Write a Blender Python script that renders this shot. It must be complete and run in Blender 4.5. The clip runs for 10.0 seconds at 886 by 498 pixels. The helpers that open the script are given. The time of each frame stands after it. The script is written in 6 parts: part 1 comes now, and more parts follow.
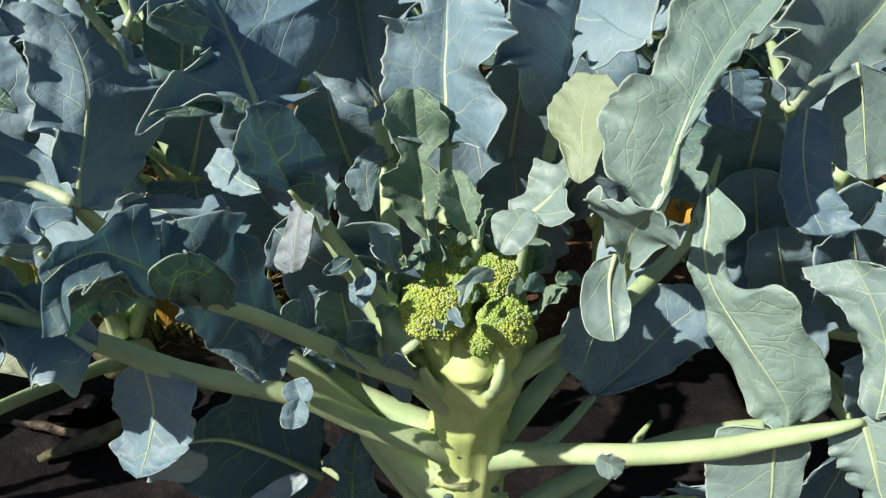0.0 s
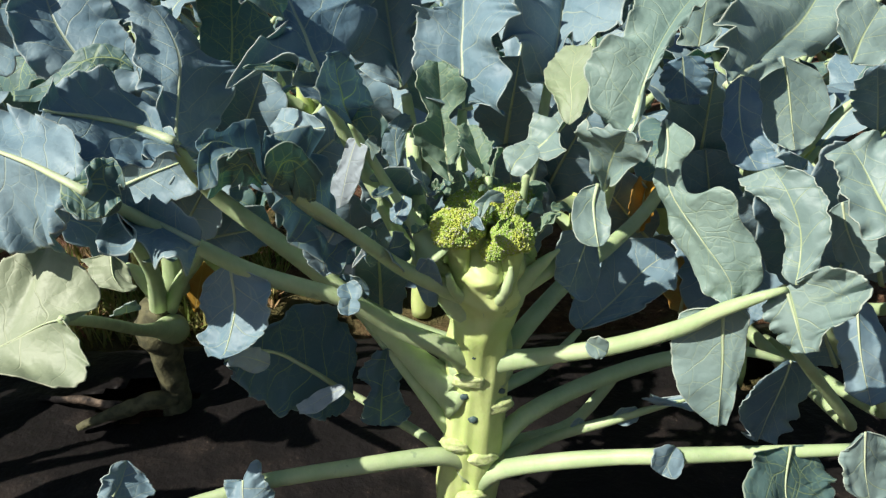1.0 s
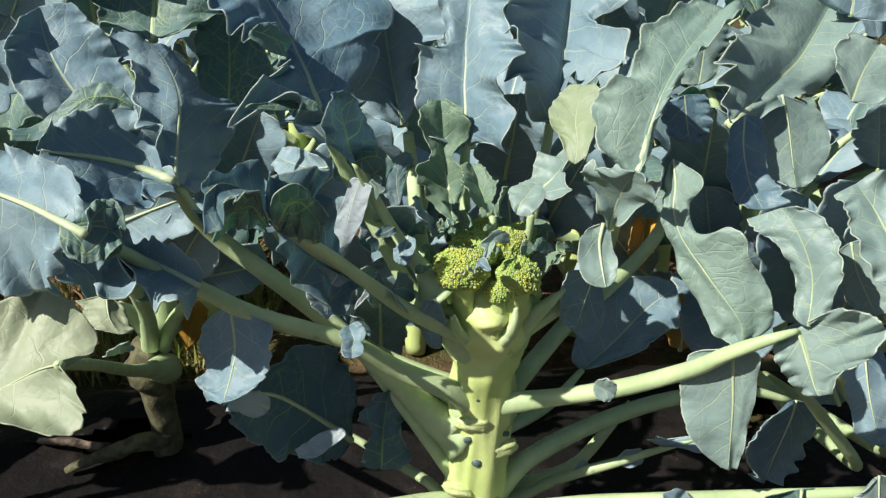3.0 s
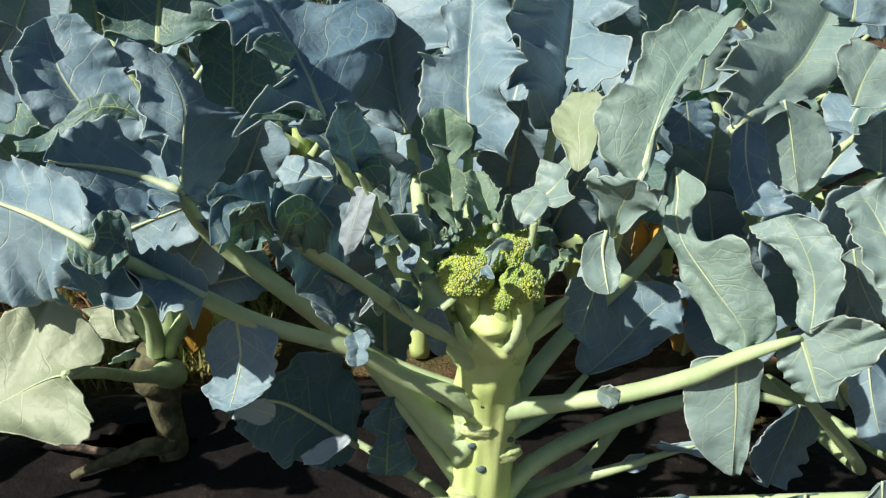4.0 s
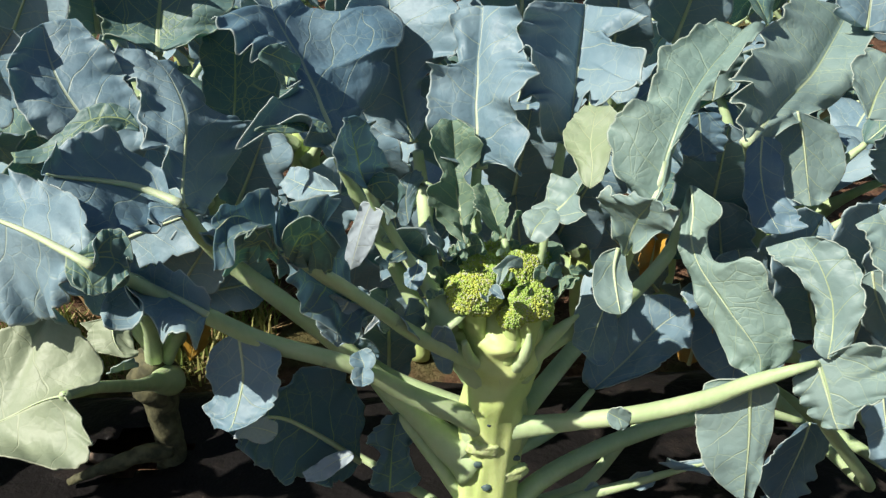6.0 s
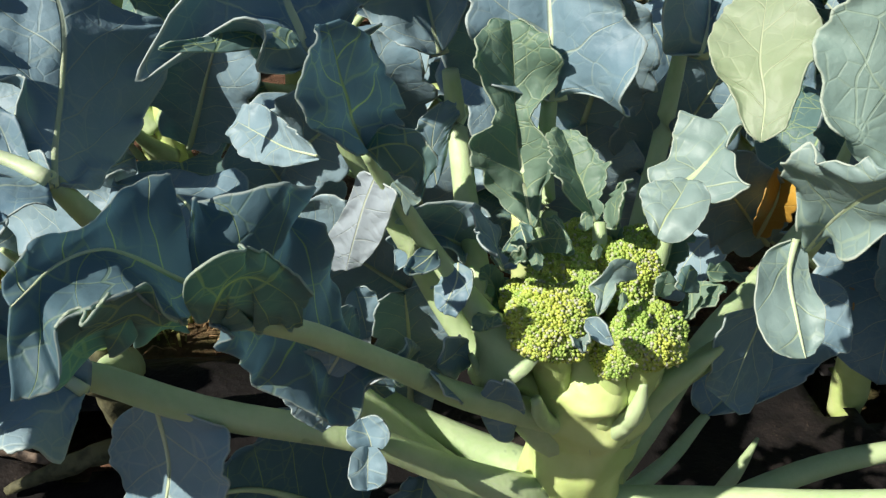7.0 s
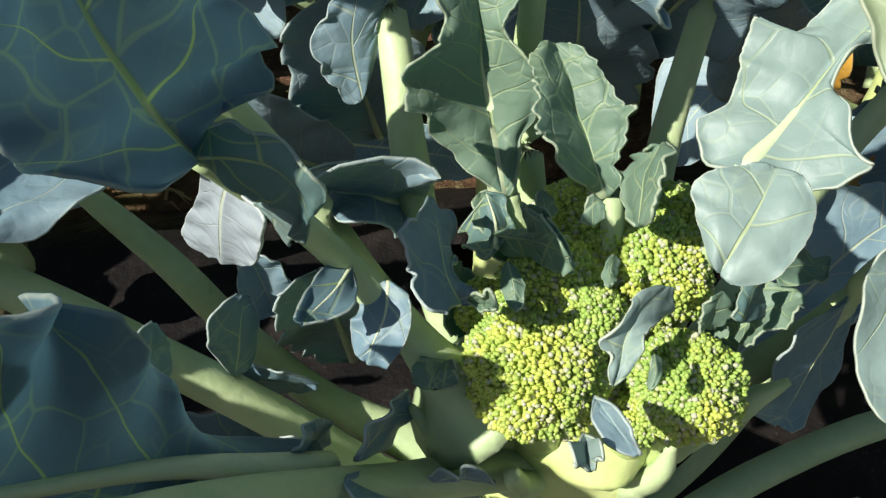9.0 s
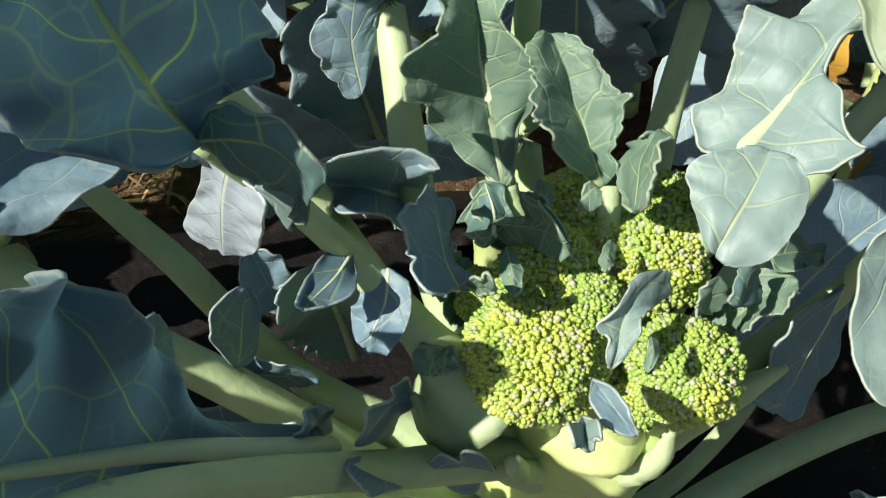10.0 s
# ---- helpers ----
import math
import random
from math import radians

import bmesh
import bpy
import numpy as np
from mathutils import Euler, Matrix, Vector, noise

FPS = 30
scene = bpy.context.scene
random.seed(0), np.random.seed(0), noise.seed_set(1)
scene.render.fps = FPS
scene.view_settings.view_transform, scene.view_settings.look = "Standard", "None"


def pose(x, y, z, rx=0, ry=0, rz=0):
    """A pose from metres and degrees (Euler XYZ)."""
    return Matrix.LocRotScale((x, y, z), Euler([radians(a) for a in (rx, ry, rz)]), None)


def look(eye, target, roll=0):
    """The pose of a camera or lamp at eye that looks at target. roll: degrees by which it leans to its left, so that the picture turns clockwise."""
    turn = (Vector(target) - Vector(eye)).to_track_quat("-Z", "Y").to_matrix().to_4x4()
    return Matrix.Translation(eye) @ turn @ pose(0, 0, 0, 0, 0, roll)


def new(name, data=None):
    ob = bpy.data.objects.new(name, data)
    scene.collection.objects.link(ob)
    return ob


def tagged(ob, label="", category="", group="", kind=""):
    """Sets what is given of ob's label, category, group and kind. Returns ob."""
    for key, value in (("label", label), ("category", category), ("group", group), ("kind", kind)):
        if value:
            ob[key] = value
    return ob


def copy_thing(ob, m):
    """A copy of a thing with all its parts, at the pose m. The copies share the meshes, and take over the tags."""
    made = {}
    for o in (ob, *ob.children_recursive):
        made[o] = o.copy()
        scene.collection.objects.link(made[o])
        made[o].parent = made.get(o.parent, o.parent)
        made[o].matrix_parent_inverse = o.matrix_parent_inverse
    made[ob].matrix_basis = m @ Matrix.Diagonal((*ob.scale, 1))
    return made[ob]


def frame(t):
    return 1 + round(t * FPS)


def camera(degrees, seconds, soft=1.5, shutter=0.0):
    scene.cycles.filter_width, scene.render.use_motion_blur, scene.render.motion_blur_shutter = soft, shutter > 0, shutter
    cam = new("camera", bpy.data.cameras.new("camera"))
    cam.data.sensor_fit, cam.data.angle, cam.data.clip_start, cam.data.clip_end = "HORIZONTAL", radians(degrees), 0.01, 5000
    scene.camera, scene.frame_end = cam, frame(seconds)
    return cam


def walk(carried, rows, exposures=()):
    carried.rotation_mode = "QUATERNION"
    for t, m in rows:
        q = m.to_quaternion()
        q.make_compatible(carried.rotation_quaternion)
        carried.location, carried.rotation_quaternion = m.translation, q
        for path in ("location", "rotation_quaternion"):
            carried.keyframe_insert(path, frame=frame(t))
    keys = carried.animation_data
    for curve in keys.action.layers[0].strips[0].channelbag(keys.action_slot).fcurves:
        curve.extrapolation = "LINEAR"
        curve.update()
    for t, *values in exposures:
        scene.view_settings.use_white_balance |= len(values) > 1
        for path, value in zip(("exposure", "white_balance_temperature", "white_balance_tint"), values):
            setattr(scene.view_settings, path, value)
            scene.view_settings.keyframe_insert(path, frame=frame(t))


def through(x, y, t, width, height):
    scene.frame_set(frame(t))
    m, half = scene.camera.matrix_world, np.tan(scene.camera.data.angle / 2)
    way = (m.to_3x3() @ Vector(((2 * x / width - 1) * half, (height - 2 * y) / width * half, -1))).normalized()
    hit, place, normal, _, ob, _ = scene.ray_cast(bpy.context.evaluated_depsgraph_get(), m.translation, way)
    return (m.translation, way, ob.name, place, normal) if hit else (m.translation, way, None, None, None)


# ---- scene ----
cam = camera(55.0, 10.0, soft=1.35)
PATH = [
    (0, (0.002, 0.017, 0.82), (0.013, 1.726, -0.218), -1.9),
    (0.5, (-0.021, -0.16, 0.828), (0.035, 1.607, -0.107), -1.8),
    (1, (-0.051, -0.18, 0.795), (0.043, 1.609, -0.095), -0.8),
    (1.5, (-0.063, -0.162, 0.779), (0.058, 1.643, -0.074), -0.4),
    (2, (-0.057, -0.165, 0.795), (0.08, 1.647, -0.04), -0.3),
    (2.5, (-0.065, -0.165, 0.797), (0.07, 1.652, -0.027), -0.3),
    (4, (-0.067, -0.166, 0.805), (0.056, 1.653, -0.018), -0.8),
    (4.5, (-0.067, -0.168, 0.812), (0.059, 1.653, -0.005), -0.8),
    (5, (-0.066, -0.167, 0.808), (0.063, 1.657, -0.001), -0.5),
    (5.2, (-0.068, -0.166, 0.811), (0.061, 1.661, 0.008), -0.4),
    (6.3, (-0.081, -0.099, 0.818), (0.049, 1.694, -0.058), -0.1),
    (6.5, (-0.085, -0.023, 0.798), (0.032, 1.755, -0.108), -0.3),
    (7, (-0.074, 0.157, 0.74), (0.01, 1.845, -0.328), -1.5),
    (7.5, (-0.058, 0.289, 0.714), (0.012, 1.799, -0.596), -2.0),
    (8, (-0.047, 0.341, 0.698), (0.042, 1.708, -0.759), -1.5),
    (8.5, (-0.043, 0.346, 0.705), (0.074, 1.693, -0.769), -1.0),
    (9, (-0.046, 0.343, 0.707), (0.073, 1.696, -0.761), -1.3),
    (9.5, (-0.049, 0.339, 0.709), (0.063, 1.698, -0.755), -1.7),
    (10, (-0.046, 0.336, 0.705), (0.071, 1.702, -0.751), -1.8),
]
walk(cam, [(t, look(eye, target, roll)) for t, eye, target, roll in PATH],
     exposures=[(0, 0.44), (5.2, 0.46), (6.5, 0.46), (7.5, 0.50), (8.5, 0.54), (10, 0.54)])

# ---- light ----
SUN_FROM = Vector((-0.660, -0.310, 0.685)).normalized()
world = bpy.data.worlds.new("sky")
scene.world = world
world.use_nodes = True
wn = world.node_tree
wn.nodes.clear()
sky = wn.nodes.new("ShaderNodeTexSky")
sky.sky_type = "NISHITA"
sky.sun_disc = False
sky.sun_elevation = math.asin(SUN_FROM.z)
sky.sun_rotation = math.atan2(SUN_FROM.x, SUN_FROM.y)
back = wn.nodes.new("ShaderNodeBackground")
back.inputs["Strength"].default_value = 0.046
wout = wn.nodes.new("ShaderNodeOutputWorld")
wn.links.new(sky.outputs[0], back.inputs[0])
wn.links.new(back.outputs[0], wout.inputs[0])

sun = new("sun", bpy.data.lights.new("sun", "SUN"))
sun.data.energy = 5.0
sun.data.angle = radians(0.53)
sun.data.color = (1.0, 0.94, 0.84)
sun.matrix_world = look((0, 0, 3), Vector((0, 0, 3)) - SUN_FROM)


# ---- materials ----
class Mat:
    """A small builder for node materials."""

    def __init__(self, name):
        self.m = bpy.data.materials.new(name)
        self.m.use_nodes = True
        self.t = self.m.node_tree
        self.t.nodes.clear()
        self.out = self.node("ShaderNodeOutputMaterial")

    def node(self, kind, **inputs):
        n = self.t.nodes.new(kind)
        for key, value in inputs.items():
            self.put(n, key, value)
        return n

    def put(self, n, key, value):
        sock = n.inputs[int(key[1:])] if key[0] == "i" and key[1:].isdigit() else n.inputs[key.replace("_", " ")]
        if isinstance(value, bpy.types.NodeSocket):
            self.t.links.new(value, sock)
        else:
            sock.default_value = value

    def math(self, op, a, b=0.0, c=0.0, clamp=False):
        n = self.node("ShaderNodeMath", i0=a, i1=b, i2=c)
        n.operation, n.use_clamp = op, clamp
        return n.outputs[0]

    def mix(self, fac, a, b):
        n = self.t.nodes.new("ShaderNodeMix")
        n.data_type = "RGBA"
        for sock, value in ((n.inputs[0], fac), (n.inputs[6], a), (n.inputs[7], b)):
            if isinstance(value, bpy.types.NodeSocket):
                self.t.links.new(value, sock)
            else:
                sock.default_value = value if not isinstance(value, tuple) else (*value, 1.0)[:4]
        return n.outputs[2]

    def noise(self, scale, detail=3.0, rough=0.55, vec=None):
        n = self.node("ShaderNodeTexNoise", Scale=scale, Detail=detail, Roughness=rough)
        self.put(n, "Vector", vec if vec else self.coords())
        return n.outputs["Fac"]

    def voronoi(self, scale, feature="F1", vec=None):
        n = self.t.nodes.new("ShaderNodeTexVoronoi")
        n.feature = feature
        n.inputs["Scale"].default_value = scale
        self.put(n, "Vector", vec if vec else self.coords())
        return n.outputs["Distance"]

    def coords(self):
        n = self.t.nodes.new("ShaderNodeTexCoord")
        return n.outputs["Object"]

    def ramp(self, fac, lo, hi):
        n = self.node("ShaderNodeMapRange", Value=fac)
        n.inputs[1].default_value, n.inputs[2].default_value = lo, hi
        n.interpolation_type = "SMOOTHSTEP"
        return n.outputs[0]

    def bump(self, height, strength, distance):
        n = self.node("ShaderNodeBump", Height=height)
        n.inputs["Strength"].default_value, n.inputs["Distance"].default_value = strength, distance
        return n.outputs[0]

    def finish(self, color, rough, normal=None, translucent=0.0, through=None, spec=0.5, sub=0.0):
        p = self.node("ShaderNodeBsdfPrincipled", Base_Color=color if not isinstance(color, tuple) else (*color, 1), Roughness=rough)
        p.inputs["Specular IOR Level"].default_value = spec
        if sub:
            p.inputs["Subsurface Weight"].default_value = sub
            p.inputs["Subsurface Radius"].default_value = (0.004, 0.006, 0.002)
            p.inputs["Subsurface Scale"].default_value = 1.0
        if normal:
            self.put(p, "Normal", normal)
        shader = p.outputs[0]
        if translucent:
            tr = self.node("ShaderNodeBsdfTranslucent", Color=through if not isinstance(through, tuple) else (*through, 1))
            mx = self.node("ShaderNodeMixShader", i0=translucent, i1=shader, i2=tr.outputs[0])
            shader = mx.outputs[0]
        self.t.links.new(shader, self.out.inputs[0])
        return self.m


def leaf_material(name, tone_a, tone_b, vein, rim, space=0.027, gloss=0.44, vein_w=0.030, vein_k=0.50, net_k=0.12, relief=0.58, glow=0.20, through=(0.15, 0.40, 0.33)):
    """Waxy brassica leaf: bloom, side veins that branch off the midrib, a net of small veins, a pale margin."""
    k = Mat(name)
    uv = k.t.nodes.new("ShaderNodeUVMap")
    uv.uv_map = "metres"
    rel = k.t.nodes.new("ShaderNodeUVMap")
    rel.uv_map = "relative"
    s = k.node("ShaderNodeSeparateXYZ", Vector=uv.outputs[0])
    r = k.node("ShaderNodeSeparateXYZ", Vector=rel.outputs[0])
    rnd = k.t.nodes.new("ShaderNodeObjectInfo").outputs["Random"]
    warp = k.math("MULTIPLY", k.math("SUBTRACT", k.noise(30.0, 1.0), 0.5), 0.016)
    off = k.math("ABSOLUTE", s.outputs[1])
    side = k.math("MULTIPLY", k.math("GREATER_THAN", s.outputs[1], 0.0), 0.47)
    q = k.math("SUBTRACT", k.math("ADD", s.outputs[0], warp), k.math("MULTIPLY", off, 0.75))
    q = k.math("ADD", k.math("ADD", k.math("DIVIDE", q, space), side), k.math("MULTIPLY", rnd, 7.0))
    tri = k.math("ABSOLUTE", k.math("SUBTRACT", k.math("FRACT", q), 0.5))
    width = k.math("MULTIPLY", k.math("SUBTRACT", 1.25, k.math("ABSOLUTE", r.outputs[1])), vein_w)
    veins = k.math("SUBTRACT", 1.0, k.math("DIVIDE", tri, width), clamp=True)
    veins = k.math("POWER", veins, 0.6)
    net = k.voronoi(95.0, "DISTANCE_TO_EDGE")
    netline = k.math("SUBTRACT", 1.0, k.ramp(net, 0.0, 0.07))
    netfade = k.math("MULTIPLY", netline, k.ramp(k.noise(30.0, 2.0), 0.42, 0.62))
    wide = k.voronoi(38.0, "DISTANCE_TO_EDGE", k.node("ShaderNodeVectorMath", i0=k.coords(), i1=k.node("ShaderNodeCombineXYZ", X=warp, Y=warp, Z=warp).outputs[0]).outputs[0])
    wideline = k.math("MULTIPLY", k.math("SUBTRACT", 1.0, k.ramp(wide, 0.008, 0.026)), k.ramp(k.noise(17.0, 2.0), 0.40, 0.55))
    netfade = k.math("MAXIMUM", netfade, k.math("MULTIPLY", wideline, 1.5))
    mid = k.math("MULTIPLY", k.math("SUBTRACT", 1.0, k.ramp(k.math("DIVIDE", k.math("ABSOLUTE", r.outputs[1]), k.math("SUBTRACT", 1.25, r.outputs[0])), 0.020, 0.052)), k.math("SUBTRACT", 1.0, k.math("MULTIPLY", r.outputs[0], 0.45)))
    lines = k.math("MAXIMUM", k.math("MAXIMUM", k.math("MULTIPLY", veins, vein_k), k.math("MULTIPLY", netfade, net_k)), mid)
    patch = k.ramp(k.noise(14.0, 4.0), 0.35, 0.65)
    base = k.mix(k.math("ADD", k.math("MULTIPLY", patch, 0.6), k.math("MULTIPLY", rnd, 0.4)), tone_a, tone_b)
    speck = k.ramp(k.noise(700.0, 2.0), 0.62, 0.75)
    base = k.mix(k.math("MULTIPLY", speck, 0.12), base, (0.5, 0.58, 0.52))
    blem = k.ramp(k.noise(38.0, 5.0, 0.7), 0.70, 0.76)
    base = k.mix(k.math("MULTIPLY", blem, 0.35), base, (0.33, 0.36, 0.16))
    color = k.mix(lines, base, vein)
    edge = k.ramp(k.math("ABSOLUTE", r.outputs[1]), 0.962, 0.992)
    color = k.mix(k.math("MULTIPLY", edge, 0.62), color, rim)
    height = k.math("ADD", k.math("MULTIPLY", k.math("MINIMUM", net, 0.35), 0.5), k.math("MULTIPLY", lines, -0.6))
    height = k.math("ADD", height, k.math("ADD", k.math("MULTIPLY", k.noise(160.0, 4.0), 0.35), k.math("MULTIPLY", k.noise(62.0, 2.0), 1.1)))
    normal = k.bump(height, relief, 0.0020)
    rough = k.math("ADD", gloss, k.math("MULTIPLY", k.noise(60.0, 4.0), 0.16))
    return k.finish(color, rough, normal, glow, k.mix(lines, through, (0.52, 0.68, 0.28)), spec=0.5)


LEAF = leaf_material("waxy_leaf", (0.165, 0.275, 0.345), (0.310, 0.430, 0.480), (0.58, 0.66, 0.46), (0.56, 0.64, 0.58), glow=0.22)
# Darker copy of LEAF: the shade on these leaves is put into the tones.
LEAF_SHADED = leaf_material("shaded_blue_leaf", (0.105, 0.200, 0.275), (0.215, 0.325, 0.385), (0.52, 0.62, 0.42), (0.58, 0.66, 0.60), glow=0.20)
LEAF_VEINED = leaf_material("veined_leaf", (0.135, 0.255, 0.315), (0.215, 0.345, 0.405), (0.50, 0.66, 0.30), (0.60, 0.68, 0.58), vein_w=0.022, vein_k=0.95, net_k=0.20, glow=0.58, through=(0.21, 0.33, 0.39))
LEAF_PALE = leaf_material("pale_leaf", (0.205, 0.305, 0.295), (0.280, 0.385, 0.360), (0.50, 0.60, 0.32), (0.62, 0.68, 0.56), gloss=0.42, net_k=0.14, relief=0.5)
# Waxy bloom, lightened: bright sun on lobes and curled edges is put into the tones.
LEAF_LIT_BLOOM = leaf_material("lit_bloomed_leaf", (0.39, 0.47, 0.53), (0.46, 0.54, 0.60), (0.62, 0.68, 0.52), (0.64, 0.70, 0.62), gloss=0.38, vein_k=0.25)
LEAF_OLD = leaf_material("old_leaf", (0.285, 0.345, 0.235), (0.345, 0.40, 0.265), (0.52, 0.57, 0.40), (0.55, 0.58, 0.42), gloss=0.45)
LEAF_UNDER = leaf_material("leaf_underside", (0.195, 0.300, 0.270), (0.275, 0.385, 0.335), (0.42, 0.53, 0.33), (0.54, 0.62, 0.50), gloss=0.46, vein_k=0.35, net_k=0.16, relief=0.75)
LEAF_GREEN = leaf_material("green_leaf", (0.115, 0.215, 0.215), (0.175, 0.290, 0.270), (0.48, 0.62, 0.27), (0.58, 0.66, 0.52), vein_k=0.7, net_k=0.32, relief=0.55, glow=0.34)
LEAF_SICK = leaf_material("yellowing_leaf", (0.52, 0.60, 0.46), (0.42, 0.52, 0.30), (0.68, 0.74, 0.52), (0.68, 0.72, 0.56), glow=0.45)
LEAF_SMALL = leaf_material("young_leaf", (0.150, 0.255, 0.195), (0.245, 0.360, 0.260), (0.52, 0.64, 0.34), (0.60, 0.68, 0.50), space=0.012, vein_w=0.05, net_k=0.28, relief=0.6, glow=0.36)
LEAF_DEAD = leaf_material("dead_leaf", (0.62, 0.36, 0.05), (0.50, 0.26, 0.05), (0.6, 0.45, 0.15), (0.5, 0.3, 0.1))


def stalk_material(name, dark, light, bloom):
    k = Mat(name)
    streak = k.node("ShaderNodeMapping", Vector=k.coords())
    streak.inputs["Scale"].default_value = (1.0, 1.0, 0.25)
    blotch = k.ramp(k.noise(26.0, 4.0), 0.35, 0.68)
    fine = k.noise(240.0, 4.0, vec=streak.outputs[0])
    base = k.mix(blotch, dark, light)
    base = k.mix(k.math("MULTIPLY", fine, 0.35), base, bloom)
    mark = k.ramp(k.noise(58.0, 3.0), 0.69, 0.74)
    base = k.mix(k.math("MULTIPLY", mark, 0.5), base, (0.19, 0.28, 0.18))
    return k.finish(base, k.math("ADD", 0.38, k.math("MULTIPLY", fine, 0.2)), k.bump(k.math("ADD", fine, blotch), 0.35, 0.0012), spec=0.4, sub=0.12)


STALK = stalk_material("leaf_stalk", (0.34, 0.47, 0.23), (0.46, 0.58, 0.31), (0.60, 0.67, 0.46))
SIDE_BUD = stalk_material("side_bud", (0.05, 0.09, 0.10), (0.08, 0.13, 0.13), (0.12, 0.18, 0.17))
RIB = stalk_material("midrib", (0.42, 0.52, 0.31), (0.52, 0.61, 0.39), (0.62, 0.68, 0.50))


def stem_material():
    k = Mat("main_stem")
    blotch = k.ramp(k.noise(20.0, 5.0), 0.35, 0.65)
    fine = k.noise(190.0, 4.0)
    base = k.mix(blotch, (0.46, 0.58, 0.19), (0.60, 0.69, 0.285))
    base = k.mix(k.math("MULTIPLY", fine, 0.3), base, (0.60, 0.68, 0.35))
    return k.finish(base, 0.45, k.bump(k.math("ADD", k.noise(60.0, 3.0), k.math("MULTIPLY", fine, 0.4)), 0.4, 0.002), spec=0.38, sub=0.15)


STEM = stem_material()


def scar_material():
    k = Mat("leaf_scar")
    n = k.noise(160.0, 5.0, 0.65)
    base = k.mix(k.ramp(n, 0.35, 0.65), (0.46, 0.56, 0.22), (0.62, 0.69, 0.36))
    return k.finish(base, 0.6, k.bump(n, 0.8, 0.002), spec=0.3, sub=0.1)


SCAR = scar_material()


def bud_material():
    k = Mat("flower_buds")
    rnd = k.t.nodes.new("ShaderNodeNewGeometry").outputs["Random Per Island"]
    patch = k.ramp(k.noise(48.0, 3.0), 0.40, 0.62)
    cool = k.mix(rnd, (0.26, 0.42, 0.085), (0.37, 0.51, 0.13))
    warm = k.mix(rnd, (0.45, 0.54, 0.085), (0.58, 0.60, 0.12))
    pick = k.math("ADD", k.math("MULTIPLY", patch, 0.75), k.math("MULTIPLY", k.ramp(rnd, 0.45, 0.95), 0.22), clamp=True)
    base = k.mix(pick, cool, warm)
    base = k.mix(k.ramp(rnd, 0.78, 0.92), base, (0.44, 0.47, 0.32))
    return k.finish(base, 0.5, k.bump(k.noise(900.0, 2.0), 0.3, 0.0006), spec=0.3, sub=0.15)


BUD = bud_material()


def crown_material():
    k = Mat("head_branches")
    base = k.mix(k.noise(70.0, 4.0), (0.36, 0.49, 0.16), (0.52, 0.62, 0.26))
    return k.finish(base, 0.5, k.bump(k.noise(150.0, 4.0), 0.4, 0.0015), spec=0.35, sub=0.12)


CROWN = crown_material()


def bark_material():
    k = Mat("woody_stem")
    n = k.noise(60.0, 5.0)
    base = k.mix(k.ramp(n, 0.35, 0.65), (0.06, 0.06, 0.035), (0.135, 0.13, 0.07))
    return k.finish(base, 0.75, k.bump(k.noise(120.0, 5.0), 0.7, 0.003), spec=0.3)


BARK = bark_material()


def plastic_material(name, dirt, earth):
    k = Mat(name)
    dust = k.ramp(k.noise(9.0, 6.0, 0.65), 0.48, 0.75)
    grit = k.ramp(k.noise(260.0, 3.0), 0.60, 0.72)
    base = k.mix(k.math("MULTIPLY", dust, dirt, clamp=True), (0.011, 0.010, 0.010), earth)
    base = k.mix(k.math("MULTIPLY", grit, k.math("MULTIPLY", dust, 0.5)), base, (0.22, 0.17, 0.12))
    rough = k.math("ADD", 0.55, k.math("MULTIPLY", dust, 0.3))
    h = k.math("ADD", k.noise(18.0, 5.0, 0.6), k.math("MULTIPLY", k.noise(90.0, 3.0), 0.25))
    return k.finish(base, rough, k.bump(h, 0.6, 0.012), spec=0.12)


FILM = plastic_material("black_mulch_film", 0.4, (0.055, 0.042, 0.035))
FILM_DUSTY = plastic_material("dusty_mulch_film", 2.2, (0.19, 0.145, 0.11))


def soil_material():
    k = Mat("field_soil")
    n = k.noise(22.0, 6.0, 0.7)
    c = k.mix(k.ramp(n, 0.35, 0.65), (0.10, 0.05, 0.03), (0.22, 0.12, 0.075))
    litter = k.ramp(k.noise(75.0, 4.0), 0.58, 0.66)
    c = k.mix(k.math("MULTIPLY", litter, 0.6), c, (0.28, 0.21, 0.12))
    green = k.ramp(k.noise(3.0, 5.0), 0.48, 0.6)
    c = k.mix(k.math("MULTIPLY", green, 0.5), c, (0.10, 0.14, 0.04))
    return k.finish(c, 0.9, k.bump(k.noise(48.0, 6.0, 0.7), 1.0, 0.03), spec=0.2)


SOIL = soil_material()


def grass_material(name, a, b):
    k = Mat(name)
    rnd = k.t.nodes.new("ShaderNodeNewGeometry").outputs["Random Per Island"]
    c = k.mix(rnd, a, b)
    return k.finish(c, 0.6, None, 0.25, c, spec=0.3)


GRASS = grass_material("grass_blades", (0.16, 0.24, 0.05), (0.42, 0.38, 0.14))
STRAW = grass_material("dry_litter", (0.34, 0.20, 0.10), (0.50, 0.38, 0.2))


# ---- shapes ----
def part(name, bm, material, parent, label="", smooth=True):
    """Links a bmesh as one mesh object under a thing or a part."""
    mesh = bpy.data.meshes.new(name)
    bm.to_mesh(mesh)
    bm.free()
    return part_mesh(name, mesh, material, parent, label, smooth)


